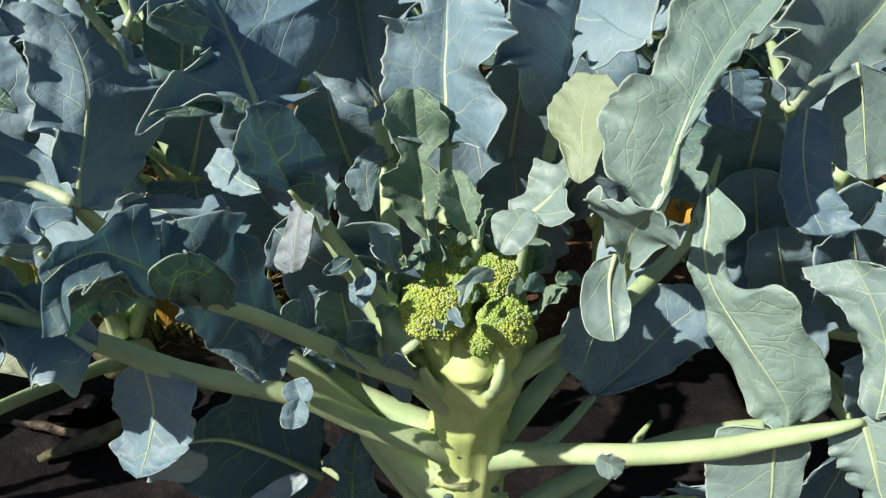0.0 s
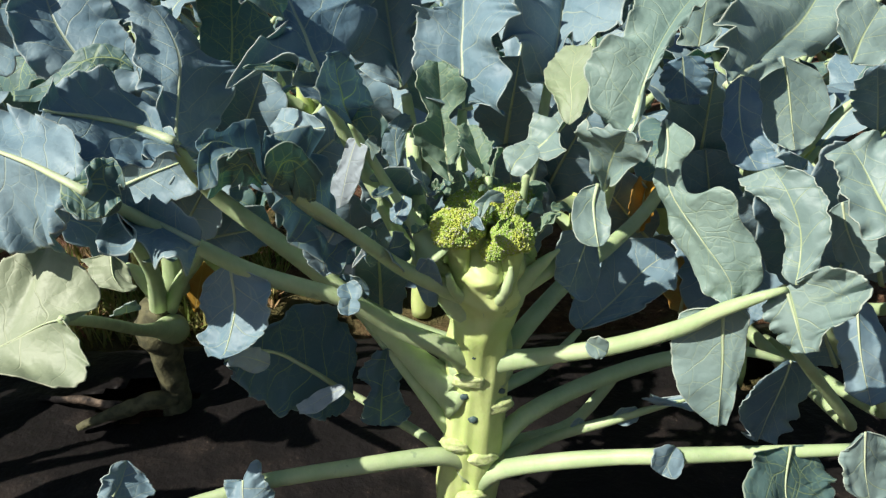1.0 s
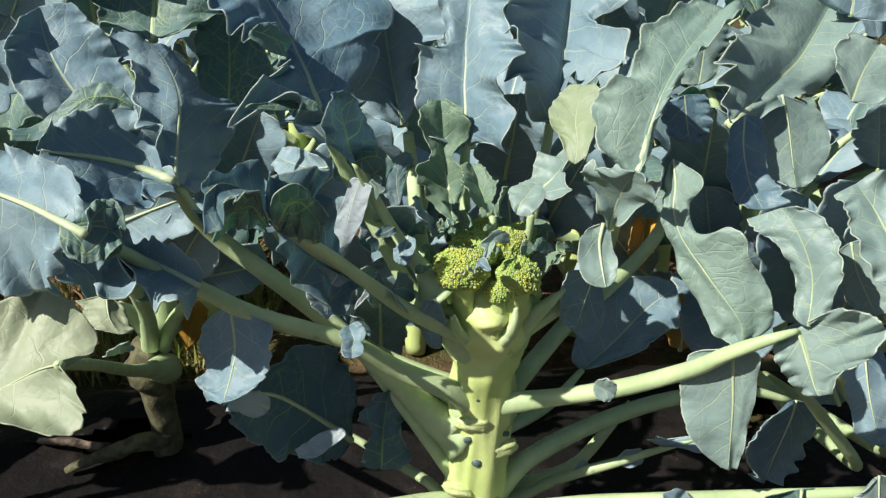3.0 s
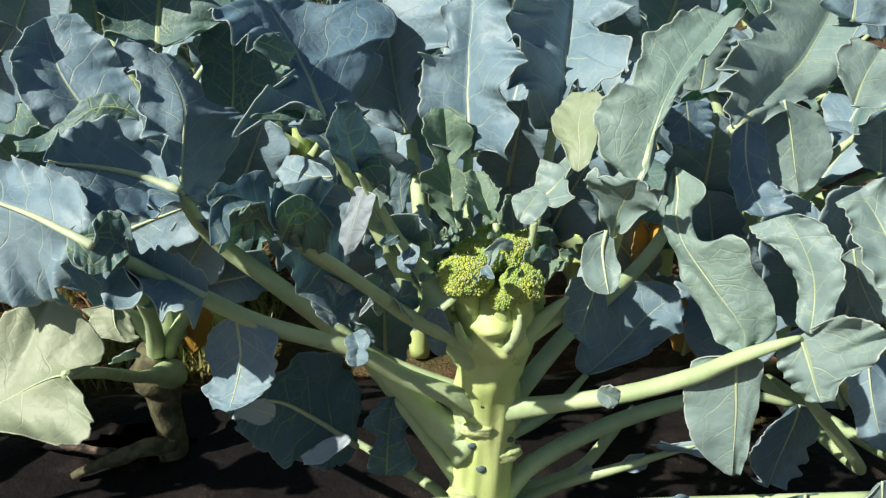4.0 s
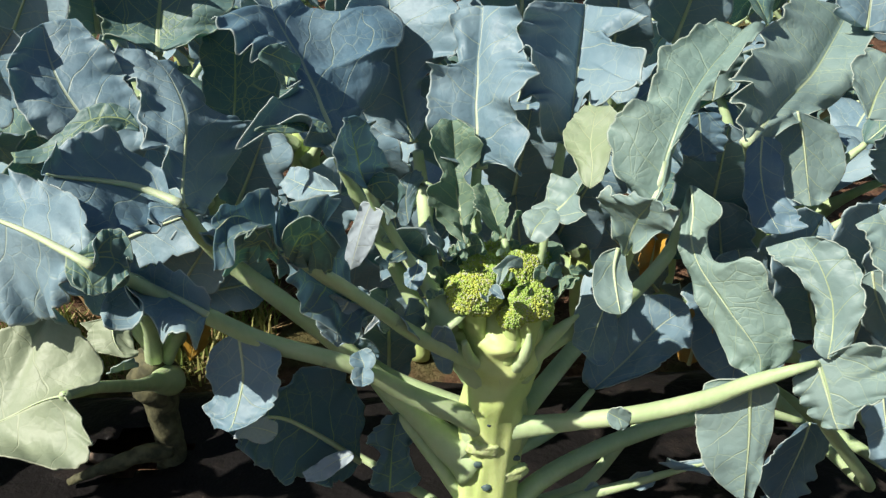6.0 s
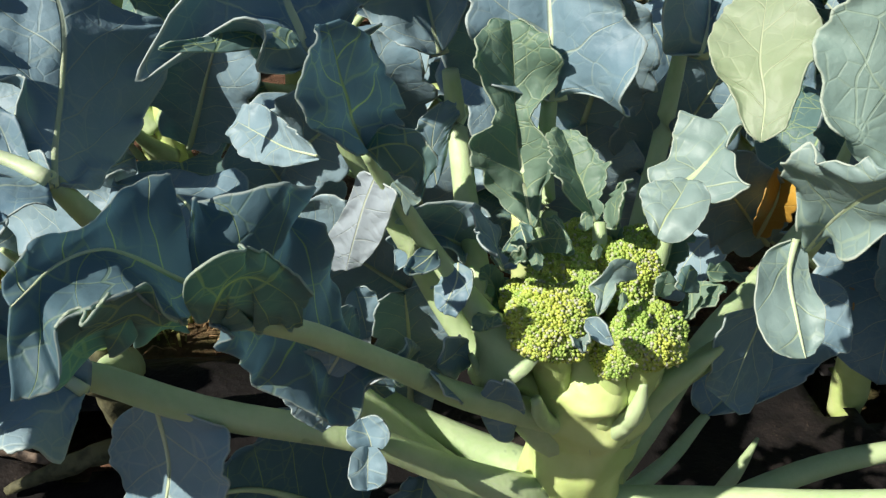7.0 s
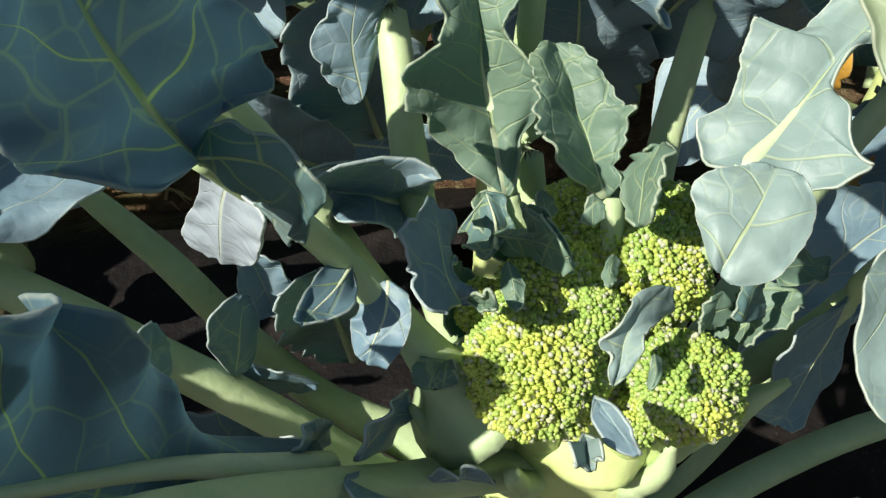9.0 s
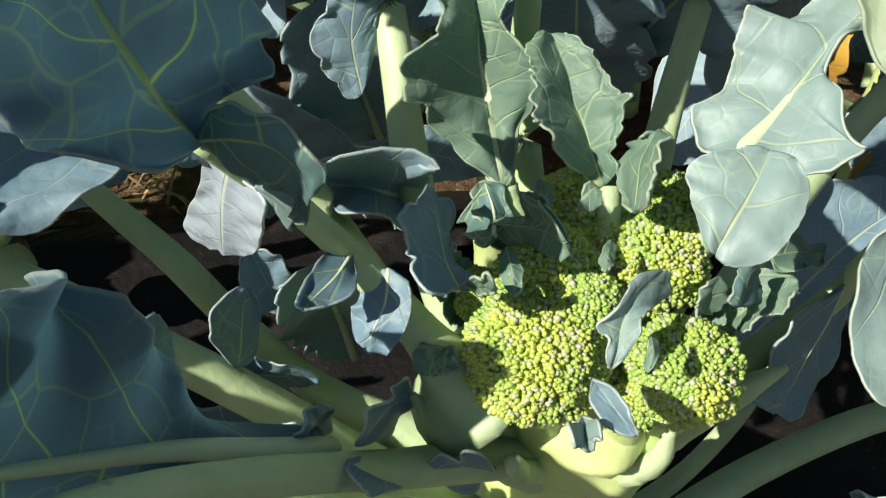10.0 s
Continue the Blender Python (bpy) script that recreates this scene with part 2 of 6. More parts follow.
def part_mesh(name, mesh, material, parent, label="", smooth=True):
    mesh.materials.append(material)
    if smooth:
        mesh.shade_smooth()
    ob = new(name, mesh)
    if parent:
        ob.parent = parent
        ob.matrix_parent_inverse = parent.matrix_world.inverted()
    if label:
        ob["label"] = label
    return ob


def thing(name, place, label, category, group=""):
    ob = new(name)
    ob.empty_display_size = 0.05
    ob.location = place
    bpy.context.view_layer.update()
    return tagged(ob, label, category, group)


def spline(points, u):
    """A point on the smooth line through the points; u from 0 to 1. Works on tuples of any length."""
    n = len(points) - 1
    f = min(max(u, 0.0), 1.0) * n
    i = min(int(f), n - 1)
    t = f - i
    p1, p2 = np.array(points[i], float), np.array(points[i + 1], float)
    p0 = np.array(points[i - 1], float) if i > 0 else 2 * p1 - p2
    p3 = np.array(points[i + 2], float) if i + 2 <= n else 2 * p2 - p1
    return 0.5 * (2 * p1 + (p2 - p0) * t + (2 * p0 - 5 * p1 + 4 * p2 - p3) * t * t + (3 * p1 - p0 - 3 * p2 + p3) * t ** 3)


def tangent(points, u):
    d = spline(points, min(u + 0.01, 1.0)) - spline(points, max(u - 0.01, 0.0))
    return d / max(np.linalg.norm(d), 1e-9)


def tube(points, radii, rings=24, sides=12, lumps=0.06, flat=1.0, seed=0, closed=True, flare=0.0, knob=0.0):
    """A tapering stalk through the points; flat < 1 presses it from above, lumps makes it uneven."""
    bm = bmesh.new()
    rows = []
    rr = [(r,) for r in radii]
    for i in range(rings + 1):
        u = i / rings
        c, t = spline(points, u), Vector(tangent(points, u))
        up = Vector((0, 0, 1)) if abs(t.z) < 0.9 else Vector((0, 1, 0))
        a = t.cross(up).normalized()
        b = a.cross(t).normalized()
        r = float(spline(rr, u)[0]) * (1 + flare * max(0.0, 1 - u / 0.30) ** 2)
        row = []
        for j in range(sides):
            w = 2 * math.pi * j / sides
            k = 1 + lumps * noise.noise(Vector((math.cos(w) * 1.3, math.sin(w) * 1.3, u * 9 + seed * 3.7)))
            if knob:
                k += knob * noise.noise(Vector((math.cos(w) * 2.6, math.sin(w) * 2.6, u * 14 + seed)))
                k += knob * 0.8 * (0.5 - abs(noise.noise(Vector((math.cos(w) * 2.2 + 5, math.sin(w) * 2.2, u * 5 + seed)))) * 2)
            row.append(bm.verts.new(Vector(c) + (a * math.cos(w) + b * math.sin(w) * flat) * r * k))
        rows.append(row)
    for i in range(rings):
        for j in range(sides):
            bm.faces.new((rows[i][j], rows[i][(j + 1) % sides], rows[i + 1][(j + 1) % sides], rows[i + 1][j]))
    if closed:
        bm.faces.new(rows[0][::-1])
        bm.faces.new(rows[-1])
    return bm


LEAF_SEED = [0]


def leaf(parent, spine, face, left, right, mat=None, rib=0.003, ruffle=0.15, arch=0.10, teeth=0.0, lobes=0.15, curl=0.0, scallop=0.045, stalk=None, nu=42, nv=12,
         label="", name="leaf", round_base=True, cap_tip=True):
    """A leaf blade. spine: the midrib in metres. left and right: at each point of the spine, millimetres from the midrib to the margin:
    outward, towards the face, and along the midrib. stalk: points and radii (m) from the plant to the blade."""
    LEAF_SEED[0] += 1
    seed = LEAF_SEED[0]
    rng = random.Random(seed)
    face = Vector(face).normalized()
    length = sum((Vector(spine[i + 1]) - Vector(spine[i])).length for i in range(len(spine) - 1))
    bm = bmesh.new()
    metres, relative = bm.loops.layers.uv.new("metres"), bm.loops.layers.uv.new("relative")
    grid, info = [], {}
    nl, ph = rng.uniform(2.2, 3.6), rng.random()
    wl = max(16.0, 1.4 / max(max(abs(a[0]) for a in left + right) / 1000, 0.004))
    f1, f2 = rng.uniform(2.2, 3.4), rng.uniform(6.0, 9.0)
    big = max(max(abs(a[0]) for a in left), max(abs(a[0]) for a in right)) / 1000
    lobe_len = min(max(big * 0.95, 0.010), 0.042)
    frill = min(0.0062, 0.13 * big) * min(1.0, ruffle / 0.15)
    if nu > 30:
        nu, nv = int(nu * 1.35), nv + 2
    for i in range(nu + 1):
        u = i / nu
        m, t = Vector(spline(spine, u)), Vector(tangent(spine, u))
        n = (face - t * face.dot(t)).normalized()
        s = t.cross(n)
        cap = 1.0
        if cap_tip and u > 0.86:
            cap = math.sqrt(max(0.0, 1 - ((u - 0.86) / 0.14) ** 2)) * 0.97 + 0.03
        if round_base and u < 0.08:
            cap = 0.25 + 0.75 * math.sqrt(max(0.0, 1 - ((0.08 - u) / 0.08) ** 2))
        row = []
        for j in range(-nv, nv + 1):
            sgn = -1 if j < 0 else 1
            w = 1 - (1 - abs(j) / nv) ** 1.35
            v = sgn * w
            out, up, along = (spline(left if v < 0 else right, u) / 1000)
            bay = u * length / lobe_len + ph + 0.31 * sgn + 0.45 * noise.noise(Vector((u * 3.0, sgn * 4.1, seed * 1.1)))
            edge = lobes * 1.25 * (abs(math.sin(math.pi * bay)) ** 0.62 - 0.70) + lobes * noise.noise(Vector((u * 5.0, sgn * 3.1, seed * 1.7)))
            edge += scallop * (noise.noise(Vector((u * min(22.0, nu / 3), sgn * 5.3, seed * 2.3))) + 0.6 * noise.noise(Vector((u * min(47.0, nu / 1.6), sgn * 2.3, seed * 1.3))))
            edge += teeth * (abs(((u * (9 + 4 * (seed % 3)) + 0.4 * sgn) % 1.0) - 0.5) * 2 - 0.5)
            k = w * cap * (1 + edge * w)
            wave = ruffle * big * w ** 2.2 * (noise.noise(Vector((u * f1 * 2.0, sgn * 7.7, seed * 0.9))) + 0.85 * w * noise.noise(Vector((u * min(f2 * 2.2, nu / 5), sgn * 3.3, seed * 1.9))))
            wave += frill * w ** 4 * (math.sin(6.283 * (bay * 1.0 + 0.25)) * 0.55 + noise.noise(Vector((u * length * 62.0, sgn * 6.1, seed * 0.77))))
            wave += frill * 0.55 * max(0.0, w - 0.88) / 0.12 * (0.5 + noise.noise(Vector((u * length * 34.0, sgn * 1.7, seed * 0.37))))
            quilt = 0.018 * big * math.sin(math.pi * w) * noise.noise(Vector((u * length * 60, v * big * 60, seed)))
            quilt += 0.125 * min(1.0, ruffle / 0.1) * big * min(1.0, 2.2 * w) * noise.noise(Vector((u * length * wl + seed * 3.1, v * big * wl, seed * 0.7)))
            bend = arch * big * math.sin(math.pi * w) * 0.5 - curl * big * max(0.0, w - 0.6) ** 2 * 4
            p = m + s * (sgn * out * k) + n * (up * k + wave * cap + bend * cap + quilt) + t * (along * k)
            vert = bm.verts.new(p)
            info[vert] = (u * length, sgn * max(abs(out), 0.004) * k, u, v * (1.0 if cap > 0.4 else 1.0))
            row.append(vert)
        grid.append(row)
    for i in range(nu):
        for j in range(2 * nv):
            q = bm.faces.new((grid[i][j], grid[i][j + 1], grid[i + 1][j + 1], grid[i + 1][j]))
            for lp in q.loops:
                a = info[lp.vert]
                lp[metres].uv = (a[0], a[1])
                lp[relative].uv = (a[2], a[3])
    ob = part(name, bm, mat or LEAF, parent, label)
    solid = ob.modifiers.new("thickness", "SOLIDIFY")
    solid.thickness, solid.offset = 0.0009, 0.0
    if rib:
        rib *= 0.75 if rib < 0.003 else 1.1
        pts = [tuple(Vector(spline(spine, k / 8)) - face * rib * 0.35) for k in range(9)]
        radii = [rib * (1 - 0.86 * (k / 8) ** 0.8) for k in range(9)]
        part("midrib", tube(pts, radii, 20, 10, 0.05, 0.8, seed), RIB, ob)
    if stalk:
        part("leaf_stalk", tube(stalk[0], stalk[1], 30, 16, 0.09, 0.95, seed, flare=1.1), STALK, ob)
    return ob


# ---- ground ----
def ground_sheet():
    """One sheet of field soil out to the horizon, finer near the beds."""
    xs = sorted({*np.linspace(-3, 3, 61), *np.geomspace(3, 2500, 16), *(-np.geomspace(3, 2500, 16))})
    ys = sorted({*np.linspace(-2, 4, 61), *np.geomspace(4, 2500, 16), *(-np.geomspace(2, 2500, 16))})
    bm = bmesh.new()
    grid = []
    for y in ys:
        row = []
        for x in xs:
            near = max(0.0, 1 - max(abs(x), abs(y - 1)) / 3.2)
            z = -0.055 + near * 0.03 * noise.noise(Vector((x * 4, y * 4, 0.3))) + near * 0.012 * noise.noise(Vector((x * 15, y * 15, 2)))
            if 0.0 < y < 1.15:
                z -= 0.02
            row.append(bm.verts.new((x, y, z)))
        grid.append(row)
    for i in range(len(ys) - 1):
        for j in range(len(xs) - 1):
            bm.faces.new((grid[i][j], grid[i][j + 1], grid[i + 1][j + 1], grid[i + 1][j]))
    ob = part("ground", bm, SOIL, None)
    return tagged(ob, "reddish-brown field soil with dry litter and weeds", "ground", kind="structure")


ground_sheet()


def film_height(x, y):
    edge = min((y - 0.02) / 0.14, (1.16 - y) / 0.14, 1.0)
    z = -0.06 + 0.065 * math.sin(max(0.0, edge) * math.pi / 2)
    z += 0.010 * noise.noise(Vector((x * 5, y * 8, 1.0))) + 0.006 * abs(noise.noise(Vector((x * 16 + y * 5, y * 22, 4.0)))) 
    z += 0.004 * abs(noise.noise(Vector((x * 45, y * 30, 7.0))))
    return z


def mulch_film():
    """Black plastic mulch over the bed, with a torn planting hole at each plant."""
    holes = [(0.012, 0.53, 0.045), (-0.47, 0.915, 0.055), (0.47, 0.93, 0.05), (0.06, 0.96, 0.04)]
    xs = sorted({*np.arange(-0.9, 0.9, 0.015), *np.linspace(-6, -0.9, 60), *np.linspace(0.9, 6, 60)})
    ys = list(np.arange(0.02, 1.161, 0.015))
    bm = bmesh.new()
    grid = [[bm.verts.new((x, y, film_height(x, y))) for x in xs] for y in ys]
    for i in range(len(ys) - 1):
        for j in range(len(xs) - 1):
            x, y = xs[j], ys[i]
            if any(math.hypot((x - a) * 0.8, y - b) < r * (1 + 0.5 * noise.noise(Vector((x * 30, y * 30, 3)))) for a, b, r in holes):
                continue
            bm.faces.new((grid[i][j], grid[i][j + 1], grid[i + 1][j + 1], grid[i + 1][j]))
    bmesh.ops.delete(bm, geom=[v for v in bm.verts if not v.link_faces], context="VERTS")
    ob = part("mulch_film", bm, FILM, None)
    m = ob.modifiers.new("thickness", "SOLIDIFY")
    m.thickness = 0.0006
    return tagged(ob, "wrinkled black plastic mulch film with torn planting holes", "mulch film", kind="structure")


mulch_film()


def torn_flap(pts, widths):
    """A torn strip of film standing up beside a planting hole."""
    bm = bmesh.new()
    rows = []
    for i in range(25):
        u = i / 24
        c = Vector(spline(pts, u))
        w = float(spline([(a,) for a in widths], u)[0])
        row = []
        for j in range(7):
            v = j / 6
            row.append(bm.verts.new(c + Vector((0.004 * math.sin(u * 23), -w * 0.55 * v, w * math.sin(v * 2.4) * 0.8 + 0.004 * noise.noise(Vector((u * 9, v * 5, 3)))))))
        rows.append(row)
    for i in range(24):
        for j in range(6):
            bm.faces.new((rows[i][j], rows[i][j + 1], rows[i + 1][j + 1], rows[i + 1][j]))
    ob = part("film_flap", bm, FILM_DUSTY, None)
    m = ob.modifiers.new("thickness", "SOLIDIFY")
    m.thickness = 0.0008
    return tagged(ob, "dusty brown torn flap of black plastic film", "film flap")


torn_flap([(-0.62, 0.93, 0.004), (-0.54, 0.90, 0.014), (-0.47, 0.88, 0.016), (-0.41, 0.92, 0.012)], [0.015, 0.036, 0.032, 0.014])


def blades(name, material, count, box, size, lean, label, category, seed):
    """Many narrow blades of grass or bits of straw in one mesh."""
    rng = random.Random(seed)
    verts, faces = [], []
    for _ in range(count):
        x, y = rng.uniform(box[0], box[1]), rng.uniform(box[2], box[3])
        if noise.noise(Vector((x * 3, y * 3, seed))) < -0.1:
            continue
        h, a, w = rng.uniform(*size), rng.uniform(0, 6.28), rng.uniform(0.0012, 0.0028)
        d, s = Vector((math.cos(a), math.sin(a), 0)), Vector((-math.sin(a), math.cos(a), 0)) * w
        tilt = rng.uniform(*lean)
        p0 = Vector((x, y, -0.06))
        p1 = p0 + d * h * 0.5 * math.sin(tilt * 0.6) + Vector((0, 0, h * 0.55 * math.cos(tilt * 0.6)))
        p2 = p1 + d * h * 0.5 * math.sin(tilt) + Vector((0, 0, h * 0.45 * math.cos(tilt)))
        n = len(verts)
        verts += [p0 - s, p0 + s, p1 + s, p1 - s, p2]
        faces += [(n, n + 1, n + 2, n + 3), (n + 3, n + 2, n + 4)]
    mesh = bpy.data.meshes.new(name)
    mesh.from_pydata([tuple(v) for v in verts], [], faces)
    ob = part_mesh(name, mesh, material, None)
    return tagged(ob, label, category, kind="stuff")


blades("grass", GRASS, 4000, (-1.5, -0.3, 1.17, 1.55), (0.04, 0.10), (0.1, 1.1), "green and straw-coloured grass beside the bed", "grass", 3)
blades("dry_litter", STRAW, 2500, (-1.4, -0.3, 1.17, 1.9), (0.03, 0.09), (1.2, 1.56), "dry reddish leaf litter and straw on the soil", "litter", 5)


# ---- plants ----
plant = thing("broccoli_plant", (0.012, 0.53, 0.0), "large broccoli plant with a young green head, in mulch film", "broccoli plant")
right_plant = thing("broccoli_plant", (0.47, 0.93, 0.0), "pale leafy broccoli plant behind the main one", "broccoli plant")
left_plant = thing("broccoli_plant", (-0.44, 0.92, 0.0), "broccoli plant with a knobbly woody stem and few low leaves", "broccoli plant")

rear_plant = thing("broccoli_plant", (0.06, 0.96, 0.0), "shaded blue-green broccoli plant behind the main one", "broccoli plant")
part("stem", tube([(0.06, 0.96, -0.03), (0.065, 0.955, 0.12), (0.06, 0.95, 0.28)], [0.02, 0.024, 0.02], 24, 16, 0.15, 1.0, 8), STEM, rear_plant)
part("stem", tube([(0.008, 0.532, -0.03), (0.008, 0.53, 0.10), (0.014, 0.527, 0.20), (0.019, 0.522, 0.30), (0.022, 0.52, 0.36), (0.023, 0.518, 0.385), (0.024, 0.518, 0.405), (0.024, 0.520, 0.424), (0.024, 0.521, 0.440), (0.024, 0.522, 0.456)],
                  [0.024, 0.029, 0.0325, 0.0315, 0.0295, 0.0310, 0.0335, 0.0360, 0.0340, 0.019], 110, 64, 0.22, 1.0, 2, knob=0.06), STEM, plant, "thick pale green stem")


def leaf_scar(place, size, turn):
    """A wide swollen ridge with a rough torn face where a leaf broke off."""
    bm = bmesh.new()
    bmesh.ops.create_uvsphere(bm, u_segments=24, v_segments=14, radius=1.0)
    for v in bm.verts:
        k = 1 + 0.22 * noise.noise(v.co * 1.7 + Vector(place) * 40) + 0.10 * noise.noise(v.co * 5.0 + Vector(place) * 70)
        lip = 1.25 if v.co.z > 0.35 else 1.0
        v.co = Vector((v.co.x * size * k, v.co.y * size * 0.42 * k * lip, v.co.z * size * 0.48 * k))
    bm.transform(pose(*place, -12, 0, turn))
    return part("leaf_scar", bm, SCAR, plant, "pale torn leaf scar")


def side_bud(place, size):
    """A small dark bud in the axil above a scar."""
    bm = bmesh.new()
    bmesh.ops.create_icosphere(bm, subdivisions=2, radius=1.0)
    for v in bm.verts:
        k = 1 + 0.3 * noise.noise(v.co * 2.2 + Vector(place) * 90)
        v.co = Vector((v.co.x * size * 1.3 * k, v.co.y * size * 0.7 * k, v.co.z * size * k)) + Vector(place)
    return part("side_bud", bm, SIDE_BUD, plant, "dark blue-green side bud")


for x, z, s, a in ((0.008, 0.316, 0.0165, -8), (0.038, 0.282, 0.017, 22), (0.020, 0.373, 0.012, 0), (0.033, 0.428, 0.008, 10), (-0.006, 0.235, 0.016, -22), (0.022, 0.222, 0.016, 8), (0.010, 0.17, 0.016, 0)):
    leaf_scar((x, 0.5245 - 0.0305 * math.cos((x - 0.017) / 0.034), z), s, a)
for x, z, s in ((0.012, 0.272, 0.0042), (0.023, 0.421, 0.0036), (0.003, 0.298, 0.0035), (0.040, 0.30, 0.003), (0.012, 0.345, 0.0028)):
    side_bud((x, 0.5235 - 0.0315 * math.cos((x - 0.017) / 0.034), z), s)

part("stem", tube([(0.47, 0.93, -0.03), (0.465, 0.93, 0.12), (0.46, 0.93, 0.26)], [0.02, 0.024, 0.02], 24, 18, 0.15, 1.0, 6), STEM, right_plant)


def floret(centre, radius, seed, squash=0.9, up=(0, -0.1, 1)):
    """One cluster of the head: a domed core on its branch, covered in tiny buds."""
    rng = random.Random(seed)
    c = Vector(centre)
    turn = Vector(up).to_track_quat("Z", "Y").to_matrix()

    def reach(d):
        return radius * (0.93 + 0.13 * noise.noise(d * 2.1 + Vector((seed * 2.0, 0, 0))) + 0.07 * noise.noise(d * 5.2 + Vector((seed, 3, 0))) + 0.075 * noise.noise(d * 9.0 * radius / 0.02 + Vector((3, seed, 0))) + 0.035 * noise.noise(d * 19.0 * radius / 0.02 + Vector((seed, 7, 0))))

    bm = bmesh.new()
    bmesh.ops.create_icosphere(bm, subdivisions=4, radius=1.0)
    for v in bm.verts:
        d = v.co.normalized()
        low = 1.0 if d.z > -0.35 else max(0.45, 1 + (d.z + 0.35) * 0.9)
        r = (reach(d) - 0.0012)
        v.co = c + turn @ Vector((d.x * r * low, d.y * r * low, d.z * r * squash))
    core = part("floret", bm, BUD, plant)
    base = bmesh.new()
    bmesh.ops.create_icosphere(base, subdivisions=1, radius=1.0)
    unit = [v.co.copy() for v in base.verts]
    tris = [tuple(v.index for v in f.verts) for f in base.faces]
    base.free()
    verts, faces = [], []
    count = int(4.6 * radius ** 2 * math.pi / (0.00150 ** 2))
    for i in range(count):
        z = 1 - 1.55 * (i + 0.5) / count
        a = i * 2.399963
        q = math.sqrt(max(0.0, 1 - z * z))
        d = Vector((q * math.cos(a) + rng.uniform(-0.05, 0.05), q * math.sin(a) + rng.uniform(-0.05, 0.05), z)).normalized()
        r = reach(d) + rng.uniform(-0.0007, 0.0007)
        p = c + turn @ Vector((d.x * r, d.y * r, d.z * r * squash))
        s = 0.00098 * rng.uniform(0.68, 1.25)
        out = turn @ d
        n = len(verts)
        for w in unit:
            k = w + out * (w.dot(out) * 0.35)
            verts.append(tuple(p + k * s))
        faces += [(n + f[0], n + f[1], n + f[2]) for f in tris]
    mesh = bpy.data.meshes.new("bud_mass")
    mesh.from_pydata(verts, [], faces)
    tagged(part_mesh("bud_mass", mesh, BUD, core, "tight green and yellow flower buds"), kind="stuff")
    if radius < 0.008:
        return core
    flat = Vector((c.x - 0.024, c.y - 0.515, 0))
    foot = Vector((0.024, 0.515, 0.398)) + flat * 0.45
    mid = foot.lerp(c, 0.5) + flat * 0.12
    part("branch", tube([tuple(foot), tuple(mid), tuple(c - Vector((0, 0, radius * 0.35)))], [0.0155, 0.0100, radius * 0.58], 20, 16, 0.16, 1.0, seed), CROWN, core)
    return core


floret((-0.003, 0.498, 0.477), 0.0235, 1, 0.80)
floret((0.046, 0.491, 0.470), 0.0190, 2)
floret((0.044, 0.529, 0.484), 0.0200, 3)
floret((0.008, 0.525, 0.484), 0.0190, 4)
floret((0.058, 0.556, 0.480), 0.0155, 5)
floret((0.021, 0.556, 0.485), 0.0155, 6)
floret((0.016, 0.509, 0.486), 0.0125, 7)
floret((0.029, 0.490, 0.457), 0.0115, 8)
floret((-0.014, 0.532, 0.468), 0.0110, 9)
floret((0.028, 0.541, 0.487), 0.0140, 10)

# young leaf stalks that rise beside the head
for points, radii in ((((0.008, 0.512, 0.385), (-0.018, 0.503, 0.412), (-0.034, 0.500, 0.436), (-0.044, 0.502, 0.456)), (0.016, 0.009, 0.0055, 0.0015)),
                      (((0.042, 0.512, 0.390), (0.058, 0.503, 0.418), (0.074, 0.500, 0.438), (0.090, 0.500, 0.452)), (0.016, 0.0090, 0.006, 0.0015)),
                      (((0.030, 0.500, 0.392), (0.036, 0.487, 0.412), (0.042, 0.482, 0.430), (0.044, 0.484, 0.445)), (0.007, 0.006, 0.0045, 0.002)),
                      (((0.010, 0.502, 0.398), (-0.006, 0.488, 0.420), (-0.012, 0.482, 0.440)), (0.007, 0.005, 0.003))):
    part("young_stalk", tube(points, radii, 22, 14, 0.15, 0.95, 7), STALK, plant)

# the crown: side branches that flare out under the head
rng = random.Random(41)
for i in range(9):
    a = i * 2 * math.pi / 9 + rng.uniform(-0.15, 0.15)
    r, z = rng.uniform(0.040, 0.056), rng.uniform(0.445, 0.472)
    foot = Vector((0.024 + 0.016 * math.cos(a), 0.515 + 0.016 * math.sin(a), rng.uniform(0.415, 0.435)))
    tip = Vector((0.024 + r * math.cos(a), 0.518 + r * math.sin(a) * 0.9, z))
    mid = foot.lerp(tip, 0.55) + Vector((0.010 * math.cos(a), 0.010 * math.sin(a), -0.006))
    if math.sin(a) < -0.45:
        continue
    part("branch", tube([tuple(foot), tuple(mid), tuple(tip)], [0.012, 0.0065, 0.0022], 14, 12, 0.25, 0.9, i + 50), CROWN, plant)
    if math.sin(a) < -0.25:
        continue
    out = Vector((math.cos(a), math.sin(a), 0))
    up = Vector((0, 0, 1))
    n, w = rng.uniform(0.022, 0.042), rng.uniform(6, 11)
    lean = rng.uniform(0.3, 0.9)
    spine = [tip - out * 0.004, tip + out * n * 0.3 * lean + up * n * 0.35, tip + out * n * 0.7 * lean + up * n * 0.7, tip + out * n * 1.2 * lean + up * n * 0.9]
    young = [(w * 0.5, 1, 0), (w, 3, 0), (w * 1.1, 3, 0), (w * 0.7, 0, 0)]
    leaf(plant, [tuple(q) for q in spine], tuple(up * 0.8 - out), young, young, mat=LEAF_SMALL, rib=0.0018, ruffle=0.35, lobes=0.2, teeth=0.18, scallop=0.1, nu=28, nv=7)

